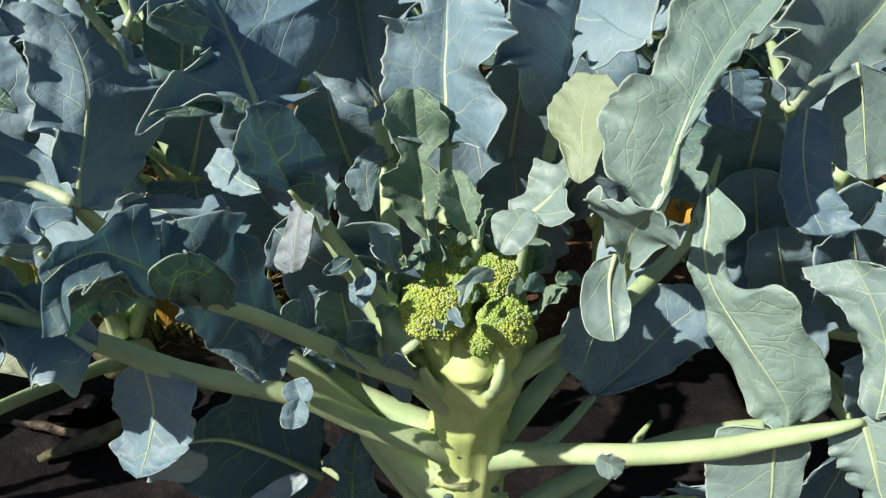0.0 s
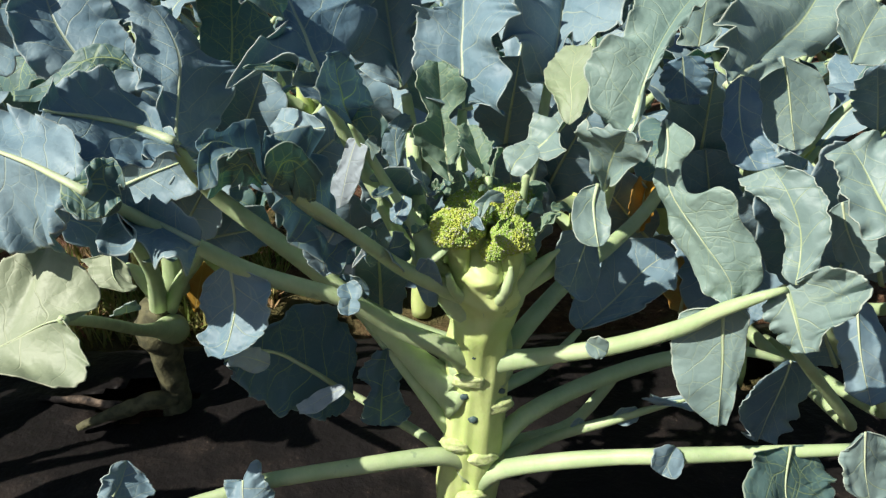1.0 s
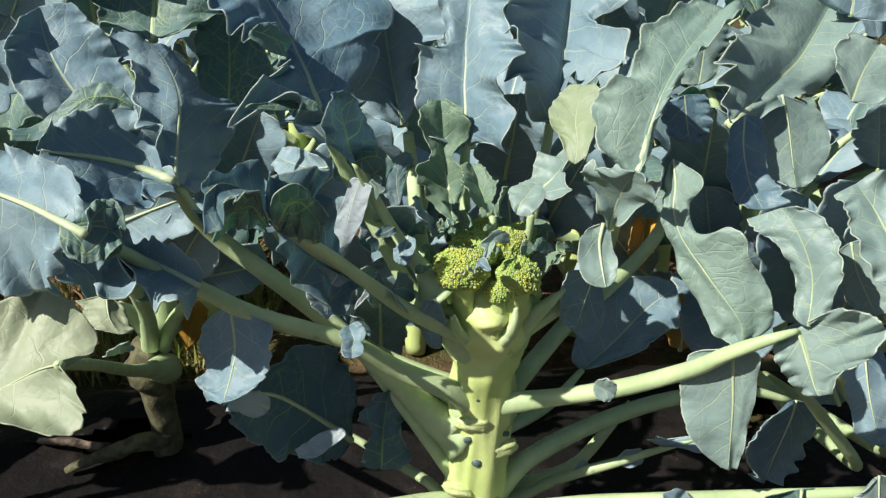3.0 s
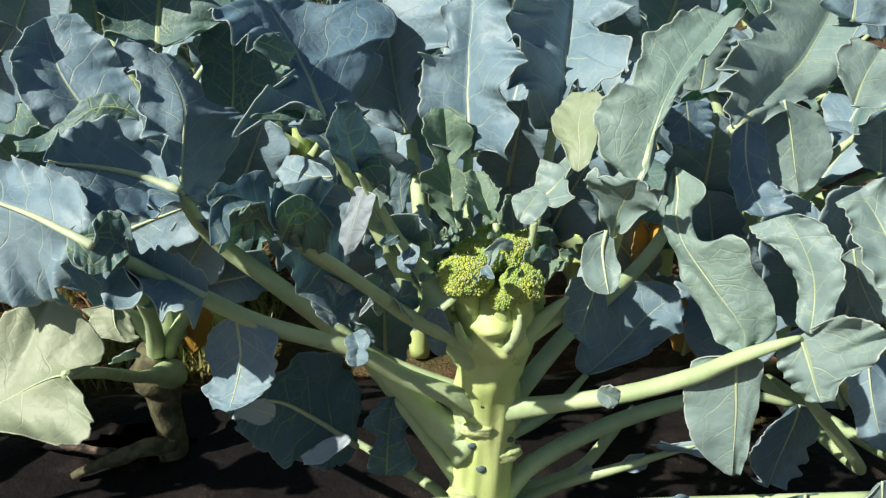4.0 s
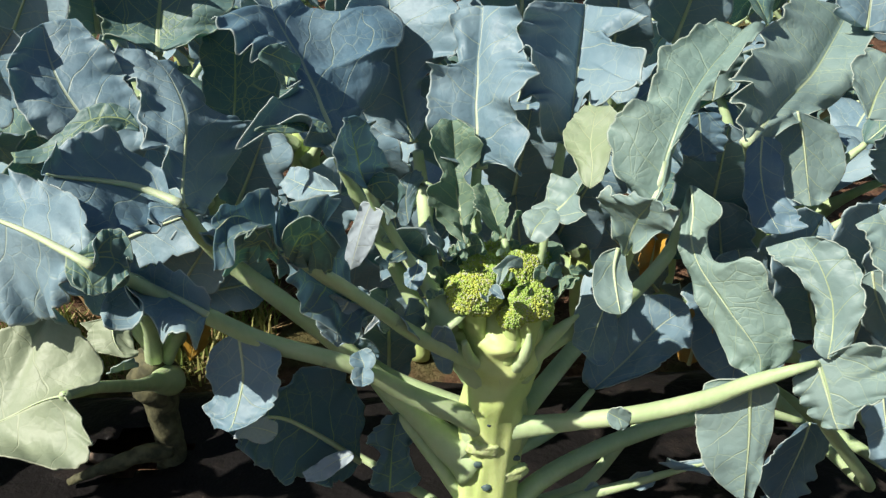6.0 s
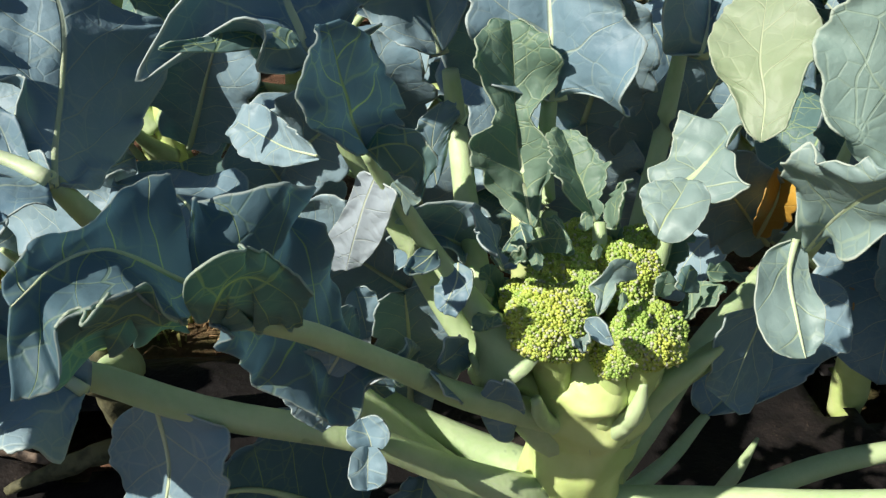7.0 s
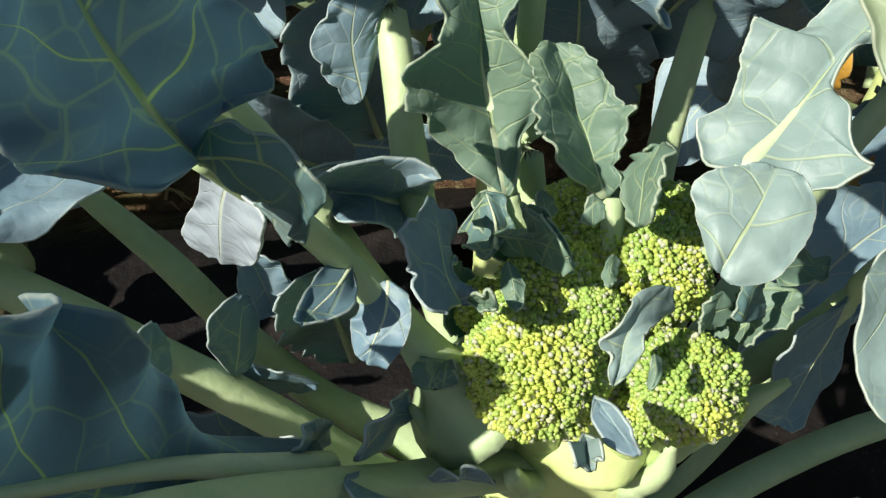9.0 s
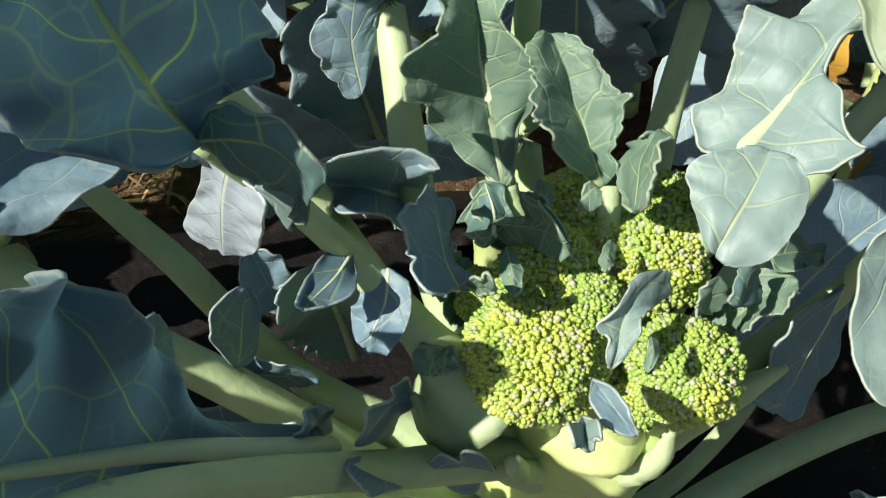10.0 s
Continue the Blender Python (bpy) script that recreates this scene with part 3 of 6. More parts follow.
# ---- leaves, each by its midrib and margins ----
leaf(plant, spine=[(-0.246, 0.535, 0.552), (-0.277, 0.550, 0.560), (-0.299, 0.535, 0.573), (-0.316, 0.515, 0.584), (-0.330, 0.505, 0.590), (-0.336, 0.500, 0.594)], face=(-0.56, 0.34, -0.76), left=[(2, -1, 9), (23, -35, 18), (39, -18, 8), (31, -11, 7), (14, -8, 6), (4, -4, 4)], right=[(14, 0, -18), (48, -15, -20), (67, -21, 15), (76, -26, 22), (48, -13, 7), (13, 2, 0)], cap_tip=False, mat=LEAF_SHADED, rib=0.0045, nu=50, lobes=0.085, scallop=0.07, ruffle=0.29, round_base=False, stalk=([(0.003, 0.525, 0.284), (-0.025, 0.530, 0.301), (-0.062, 0.540, 0.338), (-0.102, 0.552, 0.377), (-0.143, 0.562, 0.414), (-0.184, 0.572, 0.447), (-0.218, 0.575, 0.477), (-0.238, 0.560, 0.512), (-0.246, 0.540, 0.548)], [0.0160, 0.0125, 0.0105, 0.0098, 0.0094, 0.0090, 0.0085, 0.0072, 0.0053]))
leaf(plant, spine=[(-0.244, 0.535, 0.550), (-0.249, 0.560, 0.559), (-0.251, 0.595, 0.580), (-0.252, 0.620, 0.605), (-0.266, 0.650, 0.627), (-0.282, 0.670, 0.644)], face=(0.68, -0.26, 0.69), left=[(8, -5, 8), (20, -9, 11), (34, -12, 0), (35, -24, 9), (37, -19, 16), (34, -13, 20)], right=[(20, -5, 3), (45, -19, 32), (63, -24, 46), (72, -17, 24), (46, -9, 3), (22, -11, 2)], cap_tip=False, rib=0.003, nu=50, lobes=0.085, scallop=0.07, ruffle=0.29)
leaf(plant, spine=[(-0.306, 0.600, 0.565), (-0.322, 0.600, 0.588), (-0.339, 0.605, 0.613), (-0.357, 0.620, 0.638), (-0.369, 0.640, 0.662), (-0.372, 0.650, 0.683)], face=(0.35, -0.81, 0.46), left=[(12, 4, 7), (27, 8, 6), (38, 10, -5), (39, 15, -13), (33, 14, -20), (16, 8, -13)], right=[(12, 18, -10), (32, 16, -14), (50, 5, -9), (53, 0, -4), (44, 11, 0), (28, -3, 5)], cap_tip=False, rib=0.004, nu=50, lobes=0.085, scallop=0.07, ruffle=0.29)
leaf(plant, spine=[(-0.277, 0.560, 0.612), (-0.291, 0.560, 0.621), (-0.312, 0.558, 0.621), (-0.330, 0.553, 0.610), (-0.353, 0.545, 0.596), (-0.372, 0.535, 0.597)], face=(-0.02, 0.80, -0.60), left=[(1, -1, 0), (10, -1, 1), (12, -1, -4), (9, 2, 4), (8, 2, 2), (6, 3, 1)], right=[(2, 1, -2), (9, 7, 1), (11, 1, 3), (10, -2, 2), (8, -4, -2), (5, -2, 1)], cap_tip=False, mat=LEAF_GREEN, rib=0, round_base=False, lobes=0.04, scallop=0.04, ruffle=0.15)
leaf(plant, spine=[(-0.273, 0.395, 0.564), (-0.288, 0.400, 0.571), (-0.317, 0.420, 0.577), (-0.344, 0.440, 0.579), (-0.374, 0.460, 0.581), (-0.397, 0.480, 0.581)], face=(0.37, 0.75, -0.54), left=[(12, 6, 2), (22, 12, 6), (34, 18, 24), (36, 19, 33), (32, 18, 36), (16, 1, 19)], right=[(10, 0, -1), (12, 5, 0), (36, 21, -19), (60, 26, -27), (72, 30, -34), (74, 15, -34)], cap_tip=False, rib=0.004, nu=50, lobes=0.085, scallop=0.07, ruffle=0.29, stalk=([(0.016, 0.525, 0.314), (0.010, 0.515, 0.324), (-0.013, 0.500, 0.352), (-0.060, 0.497, 0.378), (-0.103, 0.485, 0.417), (-0.175, 0.475, 0.451), (-0.221, 0.468, 0.483), (-0.266, 0.450, 0.523), (-0.285, 0.410, 0.567)], [0.0154, 0.0123, 0.0106, 0.0088, 0.0079, 0.0079, 0.007, 0.0053, 0.004]))
leaf(plant, spine=[(-0.287, 0.398, 0.569), (-0.275, 0.400, 0.569), (-0.266, 0.405, 0.566), (-0.258, 0.410, 0.560)], face=(0.46, -0.59, 0.66), left=[(3, 1, 4), (14, 1, 2), (21, 1, 1), (12, 0, 2)], right=[(16, 1, -3), (25, -5, -3), (23, 0, 3), (11, 4, 1)], cap_tip=False, mat=LEAF_GREEN, rib=0, lobes=0.04, ruffle=0.15)
leaf(plant, spine=[(-0.214, 0.440, 0.498), (-0.231, 0.450, 0.504), (-0.247, 0.460, 0.508), (-0.262, 0.470, 0.511), (-0.275, 0.480, 0.515), (-0.285, 0.480, 0.517), (-0.293, 0.480, 0.516)], face=(-0.10, 0.17, -0.98), left=[(9, 2, 4), (6, -20, -2), (13, -9, 2), (13, -10, 3), (13, -8, 0), (12, -10, -6), (11, -5, -4)], right=[(10, 3, -5), (35, -14, -35), (43, -10, -43), (33, -16, -36), (41, -18, -25), (80, -7, -12), (60, -6, -7)], cap_tip=False, rib=0.003, lobes=0.04, ruffle=0.16, round_base=False)
leaf(plant, spine=[(-0.119, 0.575, 0.592), (-0.123, 0.580, 0.605), (-0.127, 0.588, 0.615), (-0.133, 0.600, 0.628), (-0.141, 0.610, 0.643), (-0.147, 0.622, 0.653), (-0.157, 0.635, 0.667), (-0.167, 0.650, 0.682), (-0.172, 0.660, 0.691)], face=(0.61, -0.44, 0.66), left=[(12, -4, -8), (42, -3, -3), (69, -9, -17), (52, 8, -9), (24, 7, -9), (34, 22, -11), (61, 13, -29), (64, 6, -39), (70, -5, -27)], right=[(5, 6, 0), (48, -5, -4), (51, -8, 2), (76, -2, 3), (86, 18, 7), (122, 3, 35), (111, -7, 33), (98, -15, 39), (53, -15, 32)], cap_tip=False, mat=LEAF_SHADED, rib=0.006, nu=60, lobes=0.085, scallop=0.07, ruffle=0.29, stalk=([(0.016, 0.525, 0.369), (-0.005, 0.530, 0.382), (-0.046, 0.565, 0.426), (-0.078, 0.580, 0.489), (-0.100, 0.575, 0.539), (-0.114, 0.560, 0.581)], [0.0121, 0.0097, 0.0079, 0.007, 0.0062, 0.0048]))
leaf(plant, spine=[(-0.045, 0.705, 0.547), (-0.049, 0.715, 0.564), (-0.054, 0.725, 0.592), (-0.058, 0.735, 0.619), (-0.061, 0.740, 0.645), (-0.064, 0.750, 0.669), (-0.065, 0.760, 0.690)], face=(-0.01, -0.93, 0.37), left=[(11, 6, -3), (31, 22, -6), (44, 32, -2), (47, 36, 1), (47, 36, -1), (44, 38, -10), (36, 34, -9)], right=[(15, 18, 5), (25, 26, 9), (20, 13, 6), (49, 31, 2), (62, 32, -13), (68, 35, -17), (60, 28, -13)], cap_tip=False, rib=0.006, nu=50, lobes=0.085, scallop=0.07, ruffle=0.29, stalk=([(0.016, 0.525, 0.375), (-0.005, 0.530, 0.388), (-0.027, 0.560, 0.434), (-0.034, 0.590, 0.462), (-0.036, 0.620, 0.486), (-0.038, 0.655, 0.515), (-0.042, 0.655, 0.554)], [0.0132, 0.0106, 0.0084, 0.0079, 0.0075, 0.007, 0.0053]))
leaf(plant, spine=[(0.013, 0.600, 0.554), (0.012, 0.610, 0.571), (0.012, 0.615, 0.589), (0.012, 0.625, 0.608), (0.014, 0.635, 0.627), (0.015, 0.645, 0.646), (0.019, 0.655, 0.665), (0.022, 0.670, 0.689)], face=(-0.61, -0.68, 0.40), left=[(6, 6, 0), (26, 26, -2), (31, 30, 6), (31, 29, 8), (27, 24, 10), (13, 5, -7), (21, 17, 1), (23, 20, -6)], right=[(10, 4, 4), (47, 19, -28), (61, 23, -25), (50, 19, -19), (73, 31, -17), (66, 24, -15), (48, 24, -10), (56, 24, -22)], cap_tip=False, rib=0.006, nu=60, lobes=0.085, scallop=0.07, ruffle=0.29, stalk=([(0.016, 0.525, 0.404), (0.016, 0.530, 0.412), (0.013, 0.570, 0.451), (0.009, 0.600, 0.504), (0.011, 0.605, 0.554)], [0.0121, 0.0097, 0.007, 0.0062, 0.0044]))
leaf(plant, spine=[(0.092, 0.600, 0.577), (0.098, 0.610, 0.591), (0.104, 0.630, 0.605), (0.111, 0.655, 0.621), (0.117, 0.680, 0.635), (0.122, 0.695, 0.652), (0.126, 0.705, 0.667), (0.129, 0.715, 0.682)], face=(0.15, -0.73, 0.66), left=[(4, 1, -6), (35, 25, -22), (50, 37, -40), (58, 40, -51), (67, 40, -48), (74, 43, -40), (71, 43, -33), (65, 39, -30)], right=[(5, 6, 2), (3, 5, 1), (3, 22, -8), (21, 26, -43), (39, 65, -69), (35, 70, -40), (16, 34, -29), (43, 53, -28)], cap_tip=False, rib=0.006, nu=60, lobes=0.085, scallop=0.07, ruffle=0.29, stalk=([(0.016, 0.525, 0.370), (0.043, 0.530, 0.386), (0.056, 0.570, 0.425), (0.077, 0.620, 0.463), (0.095, 0.650, 0.519), (0.103, 0.660, 0.566)], [0.0132, 0.0106, 0.0079, 0.007, 0.0057, 0.0044]))
leaf(plant, spine=[(0.096, 0.515, 0.564), (0.099, 0.525, 0.581), (0.100, 0.540, 0.594), (0.105, 0.555, 0.607), (0.111, 0.570, 0.618)], face=(-0.60, -0.48, 0.64), left=[(7, 1, 3), (17, -1, 9), (22, 5, 16), (20, 1, 13), (12, 0, 4)], right=[(9, 1, 2), (15, 0, -3), (26, 1, -3), (25, 2, -1), (14, 0, -3)], cap_tip=False, mat=LEAF_SICK, rib=0.0015, ruffle=0.2, lobes=0.05, label="yellowing torn leaf")
leaf(plant, spine=[(0.133, 0.465, 0.568), (0.140, 0.472, 0.579), (0.145, 0.478, 0.599), (0.152, 0.485, 0.617), (0.160, 0.495, 0.631), (0.173, 0.510, 0.645), (0.188, 0.525, 0.658), (0.208, 0.545, 0.670), (0.229, 0.565, 0.683)], face=(-0.27, -0.63, 0.73), left=[(8, -4, 0), (30, 5, -4), (44, 9, 0), (48, 10, -1), (30, 6, 0), (33, 8, -2), (38, 8, -7), (30, 9, -10), (22, 3, -10)], right=[(4, 3, 1), (3, 4, 22), (5, 2, 19), (7, 5, 14), (10, 4, 11), (12, 7, 9), (15, 5, 9), (18, 5, 4), (13, 6, 8)], cap_tip=False, mat=LEAF_UNDER, rib=0.005, nu=60, lobes=0.085, scallop=0.07, ruffle=0.29, stalk=([(0.020, 0.515, 0.396), (0.049, 0.515, 0.402), (0.089, 0.525, 0.420), (0.120, 0.533, 0.441), (0.135, 0.532, 0.476), (0.137, 0.514, 0.514), (0.137, 0.490, 0.544), (0.134, 0.466, 0.567)], [0.0132, 0.0090, 0.0075, 0.0057, 0.0050, 0.0046, 0.0043, 0.0040]))
leaf(plant, spine=[(0.129, 0.512, 0.504), (0.128, 0.494, 0.530), (0.126, 0.474, 0.553), (0.127, 0.458, 0.569), (0.128, 0.448, 0.580)], face=(-0.49, -0.67, -0.56), left=[(4, 1, 2), (16, -3, 2), (36, -3, -4), (27, 0, -8), (14, 1, -7)], right=[(3, -3, 1), (7, 1, 4), (23, 9, 11), (22, 4, 12), (9, 2, 6)], cap_tip=False, mat=LEAF_PALE, rib=0.003, lobes=0.085, scallop=0.07, ruffle=0.29)
leaf(plant, spine=[(0.124, 0.515, 0.508), (0.119, 0.505, 0.494), (0.117, 0.487, 0.483), (0.117, 0.474, 0.473), (0.117, 0.468, 0.469)], face=(-0.09, 0.65, -0.75), left=[(10, 1, 4), (19, -6, 4), (20, 1, 2), (17, -2, 2), (8, -1, 0)], right=[(6, 1, 0), (12, 0, -1), (13, -4, 0), (11, -3, -3), (5, -1, -2)], cap_tip=False, mat=LEAF_PALE, rib=0.0025, lobes=0.02, scallop=0.02, ruffle=0.06, label="pale oval lobe of a leaf")
leaf(plant, spine=[(0.171, 0.487, 0.575), (0.171, 0.475, 0.558), (0.167, 0.465, 0.544), (0.168, 0.455, 0.529), (0.176, 0.445, 0.513), (0.185, 0.432, 0.501), (0.193, 0.420, 0.489), (0.204, 0.408, 0.475), (0.210, 0.402, 0.463), (0.211, 0.400, 0.451)], face=(0.63, 0.74, -0.24), left=[(6, -2, 3), (11, -2, 4), (10, 0, 4), (11, -1, -2), (15, 2, -6), (20, 6, -5), (25, 13, 3), (25, 8, 5), (17, 3, 11), (6, -2, 4)], right=[(7, 6, 3), (28, -15, 6), (14, -3, 0), (13, 1, 10), (33, -18, 1), (44, -8, -2), (35, -3, -4), (30, 5, 0), (23, 10, -5), (10, 8, -2)], cap_tip=False, mat=LEAF_UNDER, rib=0.0015, nu=70, lobes=0.04, scallop=0.03, ruffle=0.13)
leaf(plant, spine=[(0.251, 0.380, 0.474), (0.255, 0.388, 0.493), (0.255, 0.396, 0.513), (0.250, 0.405, 0.531), (0.245, 0.418, 0.544), (0.240, 0.430, 0.552)], face=(-0.76, -0.59, 0.29), left=[(8, 6, 1), (13, 1, -1), (15, 2, 3), (18, -1, 8), (25, 3, 9), (27, 1, 11)], right=[(12, 5, 10), (20, 3, 9), (25, 2, 3), (25, 2, -2), (20, -1, -8), (12, 1, -9)], cap_tip=False, mat=LEAF_PALE, rib=0.0025, nu=50, lobes=0.085, scallop=0.07, ruffle=0.29, stalk=([(0.016, 0.525, 0.315), (0.012, 0.515, 0.325), (0.041, 0.505, 0.331), (0.087, 0.492, 0.344), (0.133, 0.462, 0.370), (0.180, 0.424, 0.411), (0.205, 0.400, 0.442), (0.230, 0.386, 0.462), (0.247, 0.385, 0.468)], [0.0187, 0.015, 0.0114, 0.0088, 0.0084, 0.0075, 0.0062, 0.0044, 0.0022]))
leaf(plant, spine=[(0.248, 0.388, 0.468), (0.251, 0.380, 0.456), (0.254, 0.372, 0.443), (0.257, 0.366, 0.431), (0.259, 0.360, 0.424)], face=(0.75, 0.62, -0.23), left=[(15, -4, 2), (23, -5, 2), (23, -4, 5), (17, -3, 3), (6, -3, -1)], right=[(37, -11, -11), (59, -11, -13), (60, -9, -13), (34, -6, -9), (11, 4, 2)], cap_tip=False, mat=LEAF_PALE, rib=0.0025, nu=50, lobes=0.085, scallop=0.07, ruffle=0.29)
leaf(plant, spine=[(0.211, 0.412, 0.436), (0.213, 0.410, 0.413), (0.215, 0.407, 0.390), (0.216, 0.405, 0.368), (0.216, 0.402, 0.347), (0.217, 0.400, 0.324)], face=(0.42, 0.91, -0.07), left=[(33, 11, 4), (41, 4, 3), (43, 1, 6), (37, -5, 6), (23, -4, 6), (6, -2, -1)], right=[(21, -7, -6), (20, -6, -7), (17, -2, -3), (13, -1, -1), (11, 1, 1), (7, 2, 0)], cap_tip=False, mat=LEAF_PALE, rib=0.002, lobes=0.04, scallop=0.03, ruffle=0.07, label="drooping pale lobe of a leaf")
leaf(right_plant, spine=[(0.291, 0.660, 0.553), (0.335, 0.710, 0.562), (0.371, 0.752, 0.569), (0.430, 0.820, 0.579), (0.469, 0.860, 0.608), (0.505, 0.900, 0.639)], face=(0.38, -0.62, 0.69), left=[(10, 3, -5), (41, 6, -53), (63, 14, -66), (76, 18, -64), (80, 14, -43), (70, 6, -45)], right=[(16, 1, 7), (19, 2, -5), (30, 20, 9), (42, 26, 7), (23, 15, -10), (37, 21, -2)], cap_tip=False, rib=0.006, nu=50, mat=LEAF_PALE, lobes=0.085, scallop=0.07, ruffle=0.29, stalk=([(0.460, 0.930, 0.250), (0.408, 0.850, 0.401), (0.329, 0.720, 0.501), (0.291, 0.660, 0.553)], [0.0110, 0.0080, 0.0062, 0.0048]))
leaf(right_plant, spine=[(0.369, 0.720, 0.566), (0.377, 0.713, 0.538), (0.381, 0.703, 0.509), (0.383, 0.693, 0.486), (0.384, 0.684, 0.470)], face=(0.05, 0.93, -0.36), left=[(18, 1, 2), (33, 3, -1), (35, 1, -1), (27, 2, 0), (11, -1, -3)], right=[(28, 3, 18), (44, -1, 18), (41, 0, 12), (26, 1, 7), (11, 0, -1)], cap_tip=False, mat=LEAF_PALE, rib=0.002, lobes=0.03, scallop=0.03, ruffle=0.06)
leaf(right_plant, spine=[(0.268, 0.580, 0.584), (0.264, 0.567, 0.563), (0.263, 0.552, 0.544), (0.265, 0.537, 0.527), (0.272, 0.523, 0.512)], face=(0.12, 0.78, -0.61), left=[(12, -2, 8), (14, -1, 9), (18, -5, 6), (19, -4, 1), (13, -5, -6)], right=[(16, -2, -1), (20, -3, 0), (18, -3, 3), (22, -3, 7), (19, -6, 5)], cap_tip=False, mat=LEAF_SHADED, rib=0.0015, lobes=0.085, scallop=0.07, ruffle=0.29)
leaf(right_plant, spine=[(0.241, 0.670, 0.581), (0.244, 0.667, 0.563), (0.247, 0.663, 0.545), (0.250, 0.660, 0.533)], face=(0.01, 0.98, -0.20), left=[(16, 1, 2), (23, 0, -2), (22, 0, -3), (10, -1, -4)], right=[(22, 0, 2), (26, 0, 5), (22, 0, 5), (9, 0, 2)], cap_tip=False, mat=LEAF_SHADED, rib=0, lobes=0.085, scallop=0.07, ruffle=0.29)
leaf(right_plant, spine=[(0.321, 0.380, 0.518), (0.313, 0.400, 0.537), (0.307, 0.420, 0.555), (0.299, 0.433, 0.569)], face=(-0.19, -0.73, 0.66), left=[(21, 2, -4), (25, 4, -1), (23, 4, -1), (19, 0, 0)], right=[(30, 4, 16), (34, 7, 19), (28, 1, 13), (15, -1, 2)], cap_tip=False, mat=LEAF_PALE, rib=0.002, lobes=0.085, scallop=0.07, ruffle=0.29, stalk=([(0.470, 0.930, 0.140), (0.560, 0.750, 0.220), (0.520, 0.560, 0.360), (0.420, 0.420, 0.470), (0.335, 0.382, 0.500)], [0.011, 0.009, 0.007, 0.0053, 0.0035]))
leaf(right_plant, spine=[(0.306, 0.435, 0.518), (0.310, 0.428, 0.498), (0.318, 0.420, 0.479), (0.325, 0.410, 0.463)], face=(0.40, 0.88, -0.26), left=[(11, -3, 3), (13, -2, 1), (15, -1, -1), (8, 0, -2)], right=[(21, 1, -3), (26, 0, 2), (22, -4, 3), (15, -1, 1)], cap_tip=False, mat=LEAF_PALE, rib=0.0015, lobes=0.085, scallop=0.07, ruffle=0.29)
leaf(plant, spine=[(-0.112, 0.570, 0.249), (-0.135, 0.560, 0.279), (-0.156, 0.548, 0.306), (-0.175, 0.535, 0.330), (-0.193, 0.522, 0.344), (-0.211, 0.505, 0.352), (-0.221, 0.495, 0.351)], face=(-0.65, 0.74, -0.16), left=[(22, -8, 18), (46, -14, 3), (59, -14, 4), (53, -3, 0), (30, 2, -13), (3, -5, -16), (5, 0, -6)], right=[(17, -4, -8), (33, -9, -26), (42, -5, -22), (55, -5, -18), (49, -4, -2), (28, -3, 3), (7, -1, 0)], cap_tip=False, mat=LEAF_VEINED, rib=0.004, nu=60, lobes=0.12, scallop=0.07, ruffle=0.2, stalk=([(0.016, 0.525, 0.150), (0.005, 0.530, 0.160), (-0.028, 0.550, 0.199), (-0.074, 0.580, 0.215), (-0.122, 0.600, 0.239)], [0.0112, 0.009, 0.0062, 0.0053, 0.0035]))
leaf(plant, spine=[(-0.177, 0.480, 0.355), (-0.187, 0.470, 0.368), (-0.197, 0.460, 0.378), (-0.206, 0.450, 0.381)], face=(-0.80, 0.48, -0.37), left=[(6, 0, -2), (11, -1, -1), (7, 0, -4), (6, 0, -4)], right=[(6, 0, 2), (12, 1, 0), (9, 0, 3), (4, -1, 4)], cap_tip=False, mat=LEAF_LIT_BLOOM, rib=0, nu=26, nv=8, lobes=0.06, ruffle=0.15)
leaf(plant, spine=[(-0.114, 0.530, 0.290), (-0.131, 0.525, 0.286), (-0.147, 0.520, 0.279), (-0.161, 0.515, 0.277)], face=(0.02, 0.57, -0.82), left=[(6, 2, 1), (8, -1, 0), (8, -2, -1), (4, -2, 1)], right=[(5, -1, 0), (10, -3, 1), (10, -1, 1), (4, 1, 0)], cap_tip=False, mat=LEAF_LIT_BLOOM, rib=0, nu=26, nv=8, lobes=0.06, ruffle=0.15)
leaf(plant, spine=[(-0.081, 0.530, 0.241), (-0.079, 0.530, 0.269), (-0.077, 0.535, 0.289), (-0.074, 0.540, 0.307), (-0.070, 0.545, 0.325)], face=(0.28, -0.95, 0.13), left=[(15, -4, -6), (20, -1, -4), (12, 1, -5), (25, 1, -10), (13, 1, -3)], right=[(18, 5, -4), (31, -3, -13), (17, -1, -1), (28, 1, -2), (15, -2, -3)], cap_tip=False, mat=LEAF_VEINED, rib=0.0015, lobes=0.16, scallop=0.13, ruffle=0.3, teeth=0.1)
leaf(left_plant, spine=[(-0.315, 0.400, 0.458), (-0.327, 0.403, 0.454), (-0.339, 0.406, 0.448), (-0.353, 0.408, 0.440), (-0.367, 0.410, 0.432), (-0.380, 0.410, 0.426), (-0.391, 0.410, 0.420)], face=(0.43, 0.44, -0.79), left=[(5, 2, -1), (16, 18, -22), (31, 18, -38), (51, 6, -48), (66, -13, -51), (66, -20, -49), (54, -20, -37)], right=[(5, 0, -5), (15, 11, -21), (37, 19, -36), (52, 20, -41), (53, 4, -40), (45, -10, -32), (35, -18, -22)], cap_tip=False, mat=LEAF_OLD, rib=0.0015, nu=50, lobes=0.04, scallop=0.04, ruffle=0.07, stalk=([(-0.384, 0.880, 0.157), (-0.382, 0.750, 0.235), (-0.348, 0.550, 0.366), (-0.315, 0.400, 0.458)], [0.0120, 0.0080, 0.0060, 0.0040]))
